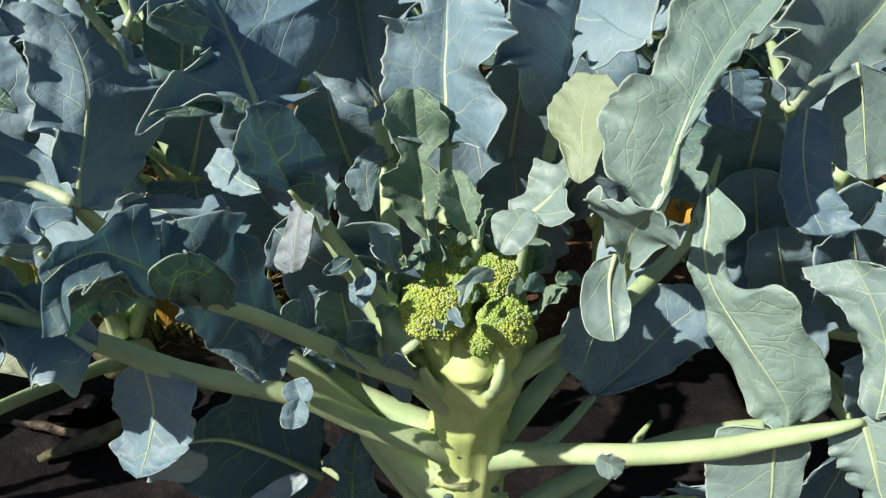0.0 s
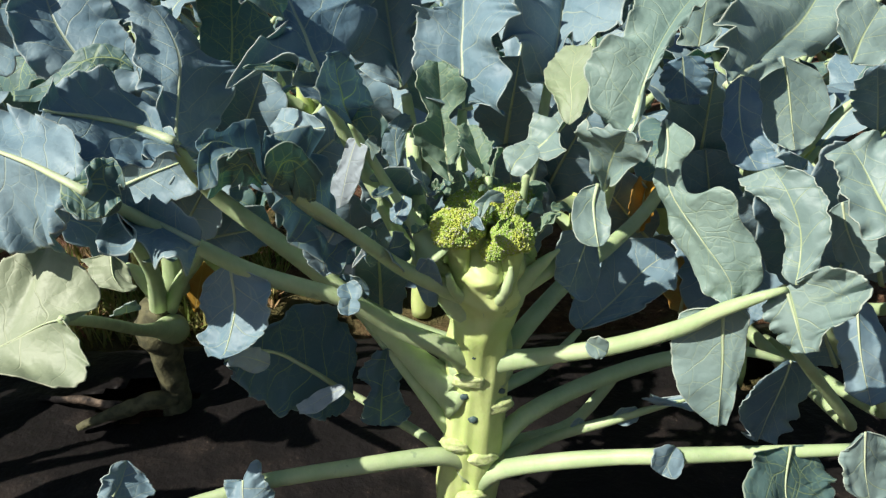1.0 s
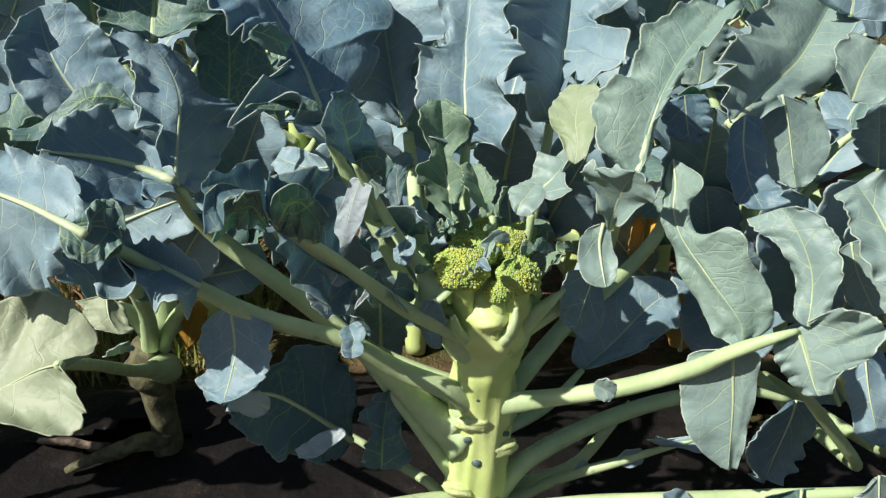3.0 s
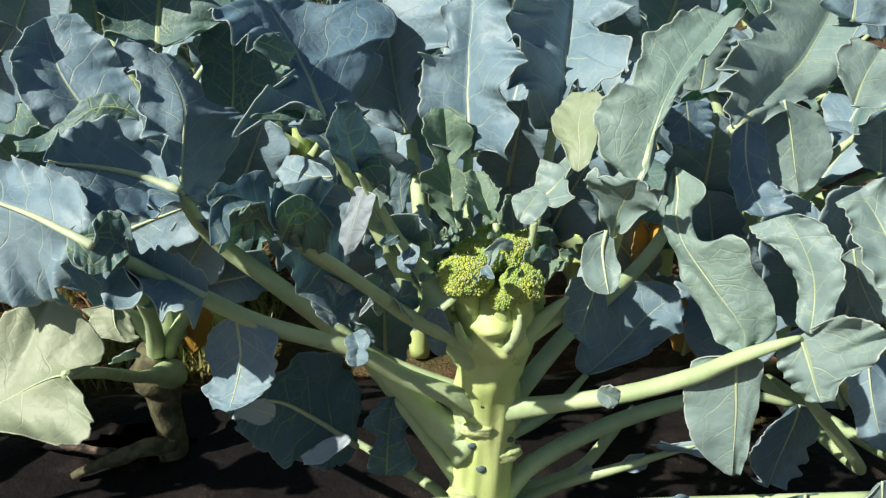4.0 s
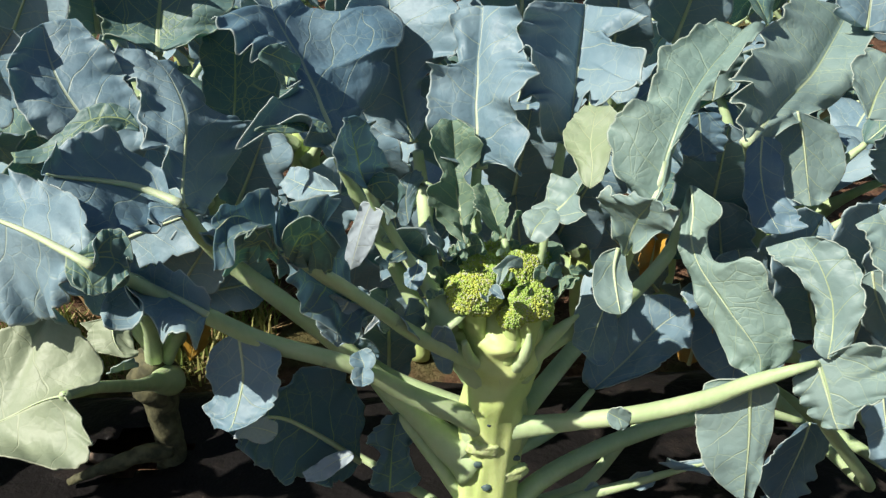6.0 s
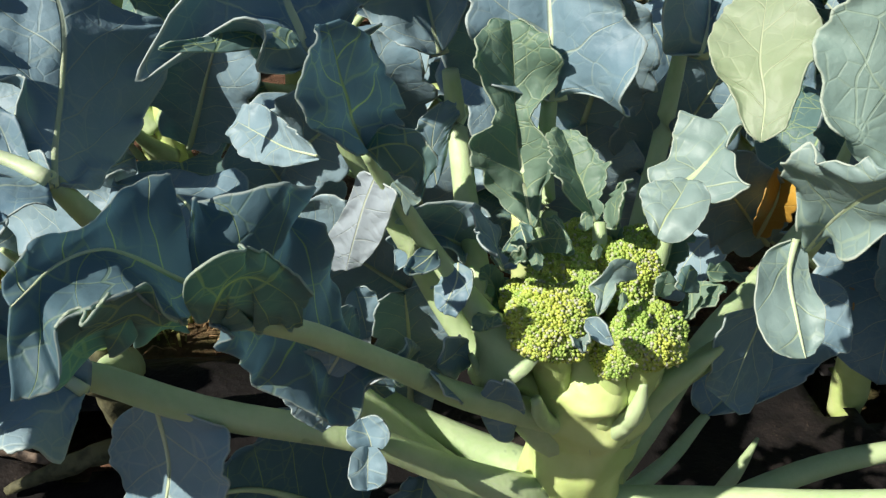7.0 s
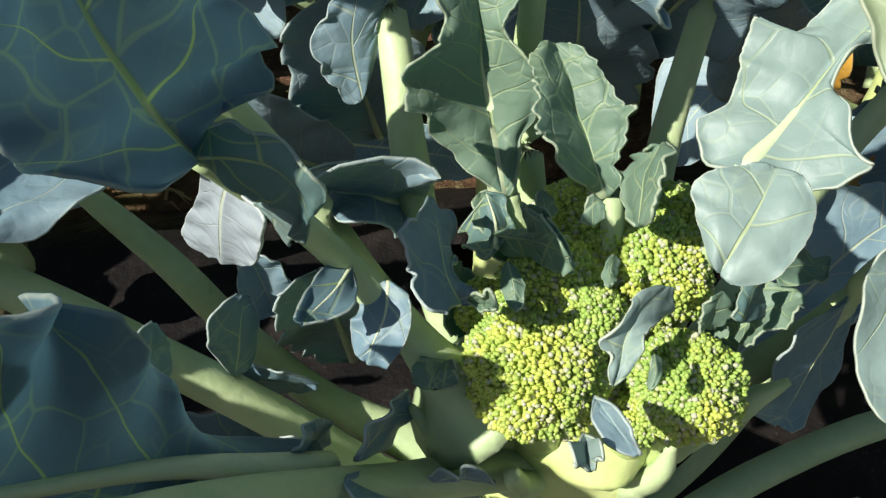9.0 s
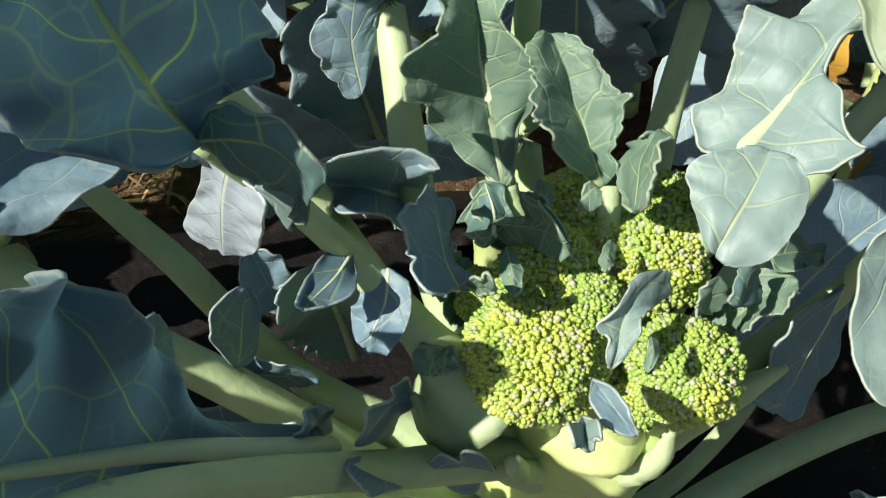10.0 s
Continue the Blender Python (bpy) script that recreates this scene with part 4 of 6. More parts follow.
leaf(plant, spine=[(0.356, 0.555, 0.282), (0.351, 0.550, 0.263), (0.343, 0.545, 0.242), (0.334, 0.540, 0.219), (0.326, 0.535, 0.191)], face=(-0.49, 0.87, -0.04), left=[(39, 0, 8), (59, -2, 9), (64, -5, 12), (46, -4, 7), (15, 1, -4)], right=[(55, 3, 10), (81, -1, 0), (72, 0, 5), (65, -2, 14), (30, -3, 3)], cap_tip=False, mat=LEAF_SHADED, rib=0.002, lobes=0.05, scallop=0.05, ruffle=0.14, stalk=([(0.016, 0.525, 0.200), (0.030, 0.515, 0.212), (0.069, 0.525, 0.249), (0.145, 0.555, 0.266), (0.229, 0.575, 0.277), (0.304, 0.578, 0.282), (0.362, 0.575, 0.267)], [0.0154, 0.0123, 0.0101, 0.0092, 0.0084, 0.0062, 0.0035]))
leaf(plant, spine=[(-0.090, 0.500, 0.576), (-0.092, 0.497, 0.583), (-0.095, 0.494, 0.594), (-0.096, 0.490, 0.605), (-0.098, 0.488, 0.616), (-0.099, 0.487, 0.625), (-0.100, 0.486, 0.633), (-0.102, 0.486, 0.638)], face=(0.91, -0.41, 0.10), left=[(3, 0, 2), (19, 4, 15), (26, 1, 19), (28, 0, 20), (28, 2, 16), (24, 3, 14), (16, 3, 7), (5, 3, 2)], right=[(2, 1, 2), (15, 4, -5), (32, 4, -31), (45, 2, -41), (42, -1, -27), (35, 1, -19), (26, 0, -13), (9, -1, -3)], cap_tip=False, mat=LEAF_VEINED, rib=0.0022, nu=56, lobes=0.04, scallop=0.03, ruffle=0.08, stalk=([(-0.023, 0.507, 0.453), (-0.032, 0.508, 0.466), (-0.042, 0.515, 0.480), (-0.053, 0.522, 0.494), (-0.063, 0.525, 0.510), (-0.074, 0.520, 0.534), (-0.084, 0.510, 0.558), (-0.090, 0.500, 0.576)], [0.0130, 0.0085, 0.0068, 0.0060, 0.0052, 0.0045, 0.0038, 0.0030]))
leaf(plant, spine=[(-0.089, 0.497, 0.578), (-0.079, 0.488, 0.585), (-0.070, 0.483, 0.586), (-0.065, 0.481, 0.580), (-0.064, 0.482, 0.570)], face=(-0.50, -0.87, -0.05), left=[(2, -2, -2), (7, -6, -3), (5, -4, -5), (6, -2, -2), (4, -1, -6)], right=[(5, -2, -4), (15, -2, -8), (17, -2, 1), (9, 0, 14), (4, 0, 11)], cap_tip=False, mat=LEAF_GREEN, rib=0.0012, round_base=False, lobes=0.04, scallop=0.04, ruffle=0.12)
leaf(plant, spine=[(-0.078, 0.500, 0.560), (-0.074, 0.498, 0.555), (-0.071, 0.498, 0.549)], face=(-0.66, -0.69, -0.30), left=[(12, 1, -1), (12, -1, 0), (7, 0, -2)], right=[(4, 0, -1), (8, 0, 2), (6, 1, 6)], cap_tip=False, mat=LEAF_PALE, rib=0, nu=24, nv=8, lobes=0.03, ruffle=0.1)
leaf(plant, spine=[(-0.113, 0.515, 0.568), (-0.131, 0.550, 0.556), (-0.149, 0.580, 0.551), (-0.165, 0.600, 0.551)], face=(0.81, 0.50, -0.30), left=[(9, -7, 5), (14, -3, 2), (14, 3, 6), (9, 4, 1)], right=[(2, 0, 1), (10, -2, 5), (15, -3, 6), (9, -3, 4)], cap_tip=False, rib=0.0012, lobes=0.03, scallop=0.03, ruffle=0.10, round_base=False)
leaf(plant, spine=[(-0.087, 0.512, 0.557), (-0.093, 0.522, 0.539), (-0.099, 0.535, 0.516), (-0.105, 0.550, 0.491), (-0.109, 0.560, 0.474)], face=(0.77, 0.63, 0.14), left=[(10, 0, 3), (11, 2, 17), (18, 1, 32), (20, -2, 34), (8, -1, 14)], right=[(8, -1, -4), (16, -1, -28), (17, 0, -33), (15, 1, -31), (7, 2, -14)], cap_tip=False, mat=LEAF_LIT_BLOOM, rib=0, lobes=0.0, scallop=0.012, ruffle=0.03, label="pale oval lobe of a leaf")
leaf(plant, spine=[(-0.059, 0.522, 0.509), (-0.064, 0.512, 0.510), (-0.070, 0.505, 0.510), (-0.075, 0.500, 0.510)], face=(-0.41, 0.29, -0.87), left=[(6, 2, 0), (7, 2, 0), (5, 1, 1), (2, -2, 1)], right=[(4, 1, 3), (7, -2, 3), (5, 0, 0), (1, 1, -1)], cap_tip=False, mat=LEAF_VEINED, rib=0.001, nu=26, nv=8, lobes=0.04, ruffle=0.2, curl=0.3)
leaf(plant, spine=[(-0.048, 0.522, 0.500), (-0.050, 0.512, 0.495), (-0.055, 0.506, 0.488), (-0.057, 0.503, 0.482)], face=(0.26, 0.63, -0.73), left=[(8, -1, 2), (11, 2, 4), (6, 1, 4), (2, -1, -1)], right=[(7, -2, 4), (9, -1, 0), (9, 1, -1), (6, 2, 0)], cap_tip=False, mat=LEAF_SHADED, rib=0.001, nu=26, nv=8, lobes=0.04, ruffle=0.15)
leaf(plant, spine=[(-0.072, 0.478, 0.466), (-0.095, 0.468, 0.488), (-0.112, 0.462, 0.502), (-0.125, 0.453, 0.516), (-0.136, 0.443, 0.531), (-0.144, 0.434, 0.544), (-0.151, 0.428, 0.554), (-0.156, 0.425, 0.560)], face=(-0.79, 0.47, -0.40), left=[(6, 4, -1), (8, 6, 8), (24, -3, 4), (39, -23, 10), (46, -29, 14), (38, -27, 22), (30, -20, 18), (24, -12, 19)], right=[(6, -2, 1), (13, -5, 0), (34, 7, -23), (35, 3, -21), (24, -7, -13), (21, -8, -8), (20, -18, 3), (17, -21, 2)], cap_tip=False, mat=LEAF_VEINED, rib=0.0045, nu=60, lobes=0.03, scallop=0.03, ruffle=0.30, arch=0.0, curl=0.0, round_base=False, stalk=([(0.016, 0.525, 0.380), (0.025, 0.515, 0.391), (-0.005, 0.500, 0.412), (-0.050, 0.478, 0.449), (-0.082, 0.460, 0.485), (-0.113, 0.437, 0.524), (-0.132, 0.415, 0.549), (-0.143, 0.402, 0.563), (-0.147, 0.397, 0.568)], [0.0143, 0.0114, 0.0097, 0.007, 0.006, 0.0051, 0.004, 0.0022, 0.0009]))
leaf(plant, spine=[(-0.153, 0.425, 0.558), (-0.159, 0.415, 0.571), (-0.164, 0.405, 0.584), (-0.168, 0.397, 0.593), (-0.170, 0.388, 0.600), (-0.173, 0.375, 0.606), (-0.174, 0.360, 0.611), (-0.176, 0.352, 0.611), (-0.179, 0.345, 0.610)], face=(-0.85, 0.01, -0.52), left=[(8, -3, 3), (18, -12, 4), (29, -15, -7), (28, -12, -17), (16, -5, -15), (7, -2, -13), (7, 0, -14), (8, 3, -10), (6, 4, -5)], right=[(9, -3, 5), (27, -10, 15), (34, -15, 24), (28, -19, 34), (22, -15, 35), (16, -10, 27), (13, -2, 15), (23, 1, 16), (19, 7, 15)], cap_tip=False, mat=LEAF_VEINED, rib=0.0022, nu=66, lobes=0.03, scallop=0.05, ruffle=0.06, round_base=False)
leaf(plant, spine=[(-0.149, 0.390, 0.568), (-0.150, 0.370, 0.583), (-0.153, 0.360, 0.595), (-0.159, 0.355, 0.596), (-0.167, 0.352, 0.593), (-0.172, 0.345, 0.591)], face=(-0.57, 0.60, 0.56), left=[(3, -1, 7), (5, -1, 10), (11, -1, 10), (16, 0, -3), (18, -1, -5), (15, 2, -3)], right=[(3, 0, -7), (6, 2, -12), (15, 2, -15), (20, 0, 4), (22, 0, 6), (20, -2, 2)], cap_tip=False, mat=LEAF_GREEN, rib=0, lobes=0.03, scallop=0.04, ruffle=0.08, round_base=False)
leaf(plant, spine=[(-0.143, 0.395, 0.567), (-0.134, 0.388, 0.584), (-0.126, 0.392, 0.585), (-0.119, 0.400, 0.574), (-0.113, 0.410, 0.558)], face=(0.37, -0.77, -0.52), left=[(8, 4, 8), (18, 2, 15), (12, -4, -10), (7, -5, -9), (9, 1, -12)], right=[(8, -2, -13), (27, -3, -28), (35, -2, 27), (16, -6, 32), (8, -7, 20)], cap_tip=False, mat=LEAF_GREEN, rib=0, lobes=0.05, scallop=0.05, ruffle=0.08, round_base=False)
leaf(plant, spine=[(-0.142, 0.530, 0.441), (-0.140, 0.534, 0.446), (-0.139, 0.538, 0.451), (-0.137, 0.541, 0.457), (-0.136, 0.545, 0.462)], face=(0.93, -0.36, -0.01), left=[(3, 0, 1), (15, 1, 5), (16, 1, 7), (13, 0, 5), (2, 1, 1)], right=[(3, 0, -1), (13, 0, -4), (14, 1, -6), (13, 1, -5), (3, 1, -1)], cap_tip=False, mat=LEAF_SHADED, nu=24, nv=8, scallop=0.02, lobes=0.03, ruffle=0.08, rib=0)
leaf(plant, spine=[(-0.118, 0.560, 0.404), (-0.115, 0.564, 0.413), (-0.113, 0.568, 0.422), (-0.111, 0.571, 0.430), (-0.108, 0.575, 0.438)], face=(0.78, -0.62, 0.04), left=[(4, 0, 2), (17, -1, 8), (19, 0, 9), (16, -1, 7), (4, -1, 1)], right=[(3, 0, -1), (12, -1, -7), (14, -1, -8), (13, -1, -5), (2, 0, -1)], cap_tip=False, mat=LEAF_SHADED, nu=24, nv=8, scallop=0.02, lobes=0.03, ruffle=0.08, rib=0)
leaf(plant, spine=[(-0.127, 0.575, 0.381), (-0.117, 0.574, 0.380), (-0.106, 0.572, 0.379), (-0.096, 0.571, 0.378), (-0.086, 0.570, 0.377)], face=(-0.14, -0.94, -0.32), left=[(4, 0, 1), (20, 1, 4), (23, 1, 3), (20, 1, 2), (4, 0, 1)], right=[(4, 0, -1), (23, 1, -3), (27, 1, -4), (23, 1, -2), (4, 0, 0)], cap_tip=False, mat=LEAF_SHADED, nu=24, nv=8, scallop=0.02, lobes=0.03, ruffle=0.08, rib=0)
leaf(plant, spine=[(-0.097, 0.500, 0.441), (-0.093, 0.498, 0.447), (-0.089, 0.495, 0.452), (-0.085, 0.492, 0.458), (-0.081, 0.490, 0.463)], face=(-0.51, -0.86, -0.01), left=[(1, 1, 2), (3, 3, 9), (5, 2, 10), (4, 2, 8), (1, 1, 2)], right=[(0, 1, 1), (1, 3, 3), (0, 2, 5), (1, 2, 3), (0, 0, 1)], cap_tip=False, mat=LEAF_LIT_BLOOM, nu=24, nv=8, scallop=0.02, lobes=0.03, ruffle=0.08, rib=0)
leaf(plant, spine=[(-0.084, 0.480, 0.461), (-0.081, 0.483, 0.463), (-0.078, 0.486, 0.465), (-0.075, 0.489, 0.467), (-0.071, 0.492, 0.469)], face=(0.73, -0.63, -0.27), left=[(4, 0, 0), (19, 0, 3), (22, 0, 3), (19, 0, 2), (4, 0, 0)], right=[(3, 0, -1), (18, 0, -2), (20, 0, -2), (17, 1, -1), (3, 0, 0)], cap_tip=False, mat=LEAF_SHADED, nu=24, nv=8, scallop=0.02, lobes=0.03, ruffle=0.08, rib=0)
leaf(plant, spine=[(-0.063, 0.475, 0.472), (-0.059, 0.482, 0.469), (-0.054, 0.490, 0.466), (-0.050, 0.498, 0.464), (-0.045, 0.505, 0.463)], face=(0.83, -0.55, -0.13), left=[(3, 1, -2), (14, 2, -11), (16, 1, -13), (14, 1, -10), (2, 0, -2)], right=[(3, 0, 3), (15, 1, 14), (17, 2, 14), (15, 2, 10), (4, 0, 2)], cap_tip=False, mat=LEAF_SHADED, nu=24, nv=8, scallop=0.02, lobes=0.03, ruffle=0.08, rib=0)
leaf(plant, spine=[(-0.051, 0.470, 0.451), (-0.055, 0.470, 0.458), (-0.059, 0.469, 0.464), (-0.062, 0.468, 0.469), (-0.066, 0.468, 0.475)], face=(0.84, 0.12, 0.53), left=[(2, 0, 2), (8, 0, 7), (8, 1, 8), (7, 1, 7), (2, 0, 1)], right=[(1, 0, -1), (6, 1, -5), (7, 1, -7), (7, 0, -4), (1, 0, -1)], cap_tip=False, mat=LEAF_SHADED, nu=24, nv=8, scallop=0.02, lobes=0.03, ruffle=0.08, rib=0)
leaf(plant, spine=[(-0.042, 0.482, 0.442), (-0.036, 0.483, 0.439), (-0.030, 0.484, 0.436), (-0.023, 0.484, 0.433), (-0.017, 0.485, 0.430)], face=(-0.01, -0.96, -0.28), left=[(4, 0, -2), (22, 1, -12), (25, 2, -12), (22, 1, -12), (4, 0, -3)], right=[(5, 0, 3), (24, 1, 13), (28, 1, 15), (25, 0, 13), (5, 0, 3)], cap_tip=False, mat=LEAF_SHADED, nu=24, nv=8, scallop=0.02, lobes=0.03, ruffle=0.08, rib=0)
leaf(plant, spine=[(-0.126, 0.660, 0.372), (-0.123, 0.658, 0.362), (-0.119, 0.655, 0.352), (-0.115, 0.653, 0.341), (-0.111, 0.650, 0.330)], face=(-0.14, -0.97, 0.18), left=[(3, 1, -1), (15, 4, -6), (17, 4, -7), (15, 4, -7), (3, 1, -1)], right=[(2, 1, 0), (7, 4, 1), (9, 5, 1), (8, 4, 1), (2, 1, 0)], cap_tip=False, mat=LEAF_LIT_BLOOM, nu=24, nv=8, scallop=0.02, lobes=0.03, ruffle=0.08, rib=0)
leaf(plant, spine=[(0.123, 0.530, 0.457), (0.119, 0.525, 0.443), (0.113, 0.520, 0.428), (0.108, 0.515, 0.415), (0.102, 0.510, 0.403)], face=(-0.50, 0.86, -0.12), left=[(11, 0, 2), (33, -2, -7), (34, -2, -8), (29, -1, -5), (17, 1, -5)], right=[(4, -2, 1), (26, 3, 9), (34, 0, 12), (36, 1, 12), (18, 0, 5)], cap_tip=False, mat=LEAF_SHADED, rib=0.001, lobes=0.02, scallop=0.03, ruffle=0.06, nu=32, nv=8)
leaf(plant, spine=[(-0.027, 0.505, 0.506), (-0.031, 0.505, 0.519), (-0.032, 0.512, 0.524), (-0.032, 0.525, 0.520), (-0.032, 0.545, 0.513)], face=(0.85, -0.09, 0.53), left=[(18, -1, 23), (21, -3, 11), (21, -3, -16), (13, -5, -19), (1, -1, 0)], right=[(-4, 9, 0), (10, 0, -11), (20, -7, 12), (11, 0, 14), (3, 1, 4)], cap_tip=False, mat=LEAF_SHADED, rib=0.0015, nu=36, lobes=0.05, scallop=0.08, ruffle=0.18, teeth=0.05)
leaf(plant, spine=[(-0.025, 0.500, 0.514), (-0.023, 0.498, 0.515), (-0.021, 0.496, 0.516), (-0.019, 0.494, 0.518), (-0.018, 0.492, 0.519)], face=(-0.80, -0.59, 0.13), left=[(2, 1, 1), (7, 4, 5), (7, 4, 7), (6, 3, 7), (1, 0, 1)], right=[(0, 1, 0), (0, 3, 2), (0, 4, 3), (0, 3, 2), (0, 0, 1)], cap_tip=False, mat=LEAF_SMALL, nu=24, nv=8, scallop=0.02, lobes=0.03, ruffle=0.08, rib=0)
leaf(plant, spine=[(-0.004, 0.562, 0.494), (-0.006, 0.573, 0.510), (-0.008, 0.580, 0.524), (-0.010, 0.584, 0.536), (-0.010, 0.588, 0.548), (-0.011, 0.592, 0.558), (-0.011, 0.597, 0.569), (-0.011, 0.602, 0.582), (-0.012, 0.607, 0.593), (-0.012, 0.610, 0.597)], face=(0.10, -0.89, 0.44), left=[(3, 0, 1), (16, 3, 0), (26, 8, 3), (30, 16, 5), (18, 11, 0), (14, 10, -1), (24, 14, 5), (23, 9, 4), (15, 6, 3), (5, 2, 0)], right=[(3, 1, 0), (7, 6, -3), (14, 8, -4), (15, 11, 0), (6, 8, 0), (10, 8, -4), (24, 4, -1), (19, 16, 0), (13, 10, -3), (4, 2, 0)], cap_tip=False, mat=LEAF_SMALL, rib=0.0052, nu=70, lobes=0.08, scallop=0.09, ruffle=0.16, teeth=0.10, stalk=([(0.010, 0.535, 0.445), (0.004, 0.545, 0.470), (-0.003, 0.562, 0.494)], [0.007, 0.0055, 0.0045]))
leaf(plant, spine=[(0.027, 0.545, 0.507), (0.024, 0.552, 0.516), (0.022, 0.559, 0.523), (0.019, 0.565, 0.529), (0.018, 0.571, 0.535), (0.016, 0.577, 0.540), (0.014, 0.582, 0.544)], face=(0.24, -0.64, 0.73), left=[(2, 0, 1), (17, 10, 3), (24, 11, 5), (19, 9, 4), (16, 8, 3), (13, 8, 3), (5, 3, 1)], right=[(2, 2, 0), (3, 8, -2), (8, 9, -4), (11, 10, -5), (10, 7, -5), (7, 6, -4), (4, 1, -2)], cap_tip=False, mat=LEAF_SMALL, rib=0.0042, nu=60, lobes=0.09, scallop=0.09, ruffle=0.18, teeth=0.11, stalk=([(0.026, 0.520, 0.470), (0.028, 0.532, 0.490), (0.030, 0.545, 0.506)], [0.005, 0.0045, 0.0038]))
leaf(plant, spine=[(0.031, 0.520, 0.517), (0.033, 0.527, 0.523), (0.035, 0.533, 0.527), (0.039, 0.538, 0.530), (0.041, 0.541, 0.532)], face=(-0.88, 0.08, 0.46), left=[(10, -3, 2), (15, -4, 3), (14, -2, 6), (15, 0, 2), (1, 3, -3)], right=[(12, 4, 0), (17, 5, -3), (17, 4, -5), (16, 3, -3), (-1, -4, 2)], cap_tip=False, mat=LEAF_SMALL, rib=0.0012, nu=28, nv=8, lobes=0.08, scallop=0.08, ruffle=0.2, teeth=0.05)
leaf(plant, spine=[(-0.002, 0.535, 0.516), (-0.000, 0.530, 0.511), (0.002, 0.522, 0.512), (0.007, 0.512, 0.507)], face=(0.76, 0.50, -0.42), left=[(0, -2, -2), (3, -1, -2), (6, 0, -3), (1, -1, -2)], right=[(8, -2, 1), (8, -1, 4), (5, 1, 5), (3, -1, 1)], cap_tip=False, mat=LEAF_SMALL, rib=0.001, nu=26, nv=8, lobes=0.06, scallop=0.06, ruffle=0.15)
leaf(plant, spine=[(0.015, 0.478, 0.495), (0.018, 0.483, 0.500), (0.020, 0.488, 0.504), (0.024, 0.493, 0.508), (0.031, 0.499, 0.509), (0.036, 0.503, 0.508)], face=(0.24, -0.67, 0.70), left=[(3, 1, 1), (4, 0, 1), (8, 1, -3), (4, 3, -4), (4, 1, -7), (2, 0, -4)], right=[(2, 0, 1), (3, 6, 5), (4, 3, 3), (7, -1, 2), (9, -3, 7), (2, 1, 3)], cap_tip=False, mat=LEAF_PALE, rib=0.0012, nu=32, nv=9, lobes=0.06, scallop=0.06, ruffle=0.15)
leaf(plant, spine=[(0.009, 0.475, 0.495), (0.011, 0.470, 0.495), (0.013, 0.465, 0.495), (0.015, 0.460, 0.495), (0.017, 0.455, 0.495)], face=(-0.78, -0.31, 0.54), left=[(1, 1, 1), (6, 5, 3), (7, 6, 4), (6, 6, 3), (1, 1, 1)], right=[(0, 1, 0), (2, 5, 2), (2, 6, 2), (2, 6, 1), (1, 1, 0)], cap_tip=False, mat=LEAF, nu=24, nv=8, scallop=0.02, lobes=0.03, ruffle=0.08, rib=0)
leaf(plant, spine=[(0.004, 0.465, 0.492), (0.004, 0.462, 0.492), (0.003, 0.458, 0.493), (0.003, 0.455, 0.493), (0.003, 0.452, 0.494)], face=(-0.22, 0.16, 0.96), left=[(0, 1, 1), (4, 6, 4), (5, 7, 4), (3, 7, 4), (1, 1, 1)], right=[(1, 1, 1), (4, 6, 5), (3, 7, 5), (4, 7, 4), (1, 1, 1)], cap_tip=False, mat=LEAF_PALE, nu=24, nv=8, scallop=0.02, lobes=0.03, ruffle=0.08, rib=0)
leaf(plant, spine=[(0.042, 0.487, 0.532), (0.046, 0.490, 0.540), (0.051, 0.495, 0.543), (0.056, 0.501, 0.546), (0.061, 0.508, 0.549)], face=(-0.27, -0.47, 0.84), left=[(3, 3, 1), (12, 0, 0), (18, -1, 1), (15, 0, 1), (6, 0, -1)], right=[(5, 2, -2), (12, -3, -5), (15, -2, -1), (13, 2, 1), (7, 2, -1)], cap_tip=False, mat=LEAF_PALE, rib=0.0016, nu=40, lobes=0.02, scallop=0.03, ruffle=0.06)
leaf(plant, spine=[(0.062, 0.525, 0.532), (0.068, 0.530, 0.535), (0.075, 0.535, 0.538), (0.081, 0.540, 0.541), (0.086, 0.543, 0.545), (0.092, 0.548, 0.548), (0.098, 0.552, 0.552), (0.104, 0.556, 0.557), (0.111, 0.560, 0.562), (0.118, 0.565, 0.568)], face=(-0.32, -0.34, 0.88), left=[(4, 2, -3), (14, -5, -10), (22, 1, -10), (18, 1, -8), (22, 6, -5), (24, 7, -9), (25, 11, -7), (15, 3, -13), (15, 0, -13), (14, 5, -5)], right=[(5, 4, 2), (14, 0, -2), (25, 3, -6), (28, 7, -4), (15, 7, -3), (6, 4, -6), (2, 7, -1), (4, 1, 0), (8, 1, -4), (9, -3, -2)], cap_tip=False, mat=LEAF_PALE, rib=0.0038, nu=60, lobes=0.03, scallop=0.035, ruffle=0.09, stalk=([(0.050, 0.525, 0.440), (0.056, 0.525, 0.475), (0.062, 0.526, 0.515)], [0.006, 0.0045, 0.0035]))
leaf(rear_plant, spine=[(-0.110, 0.900, 0.250), (-0.074, 0.910, 0.234), (-0.035, 0.920, 0.216), (0.006, 0.930, 0.196), (0.049, 0.940, 0.172)], face=(0.39, -0.85, 0.37), left=[(16, -3, -1), (29, -2, -4), (29, -3, -5), (25, 1, -8), (11, 5, -7)], right=[(19, 2, 2), (28, 3, 6), (27, 4, 7), (23, 1, 9), (11, -5, 8)], cap_tip=False, mat=LEAF_SHADED, rib=0.003, lobes=0.085, scallop=0.07, ruffle=0.29)
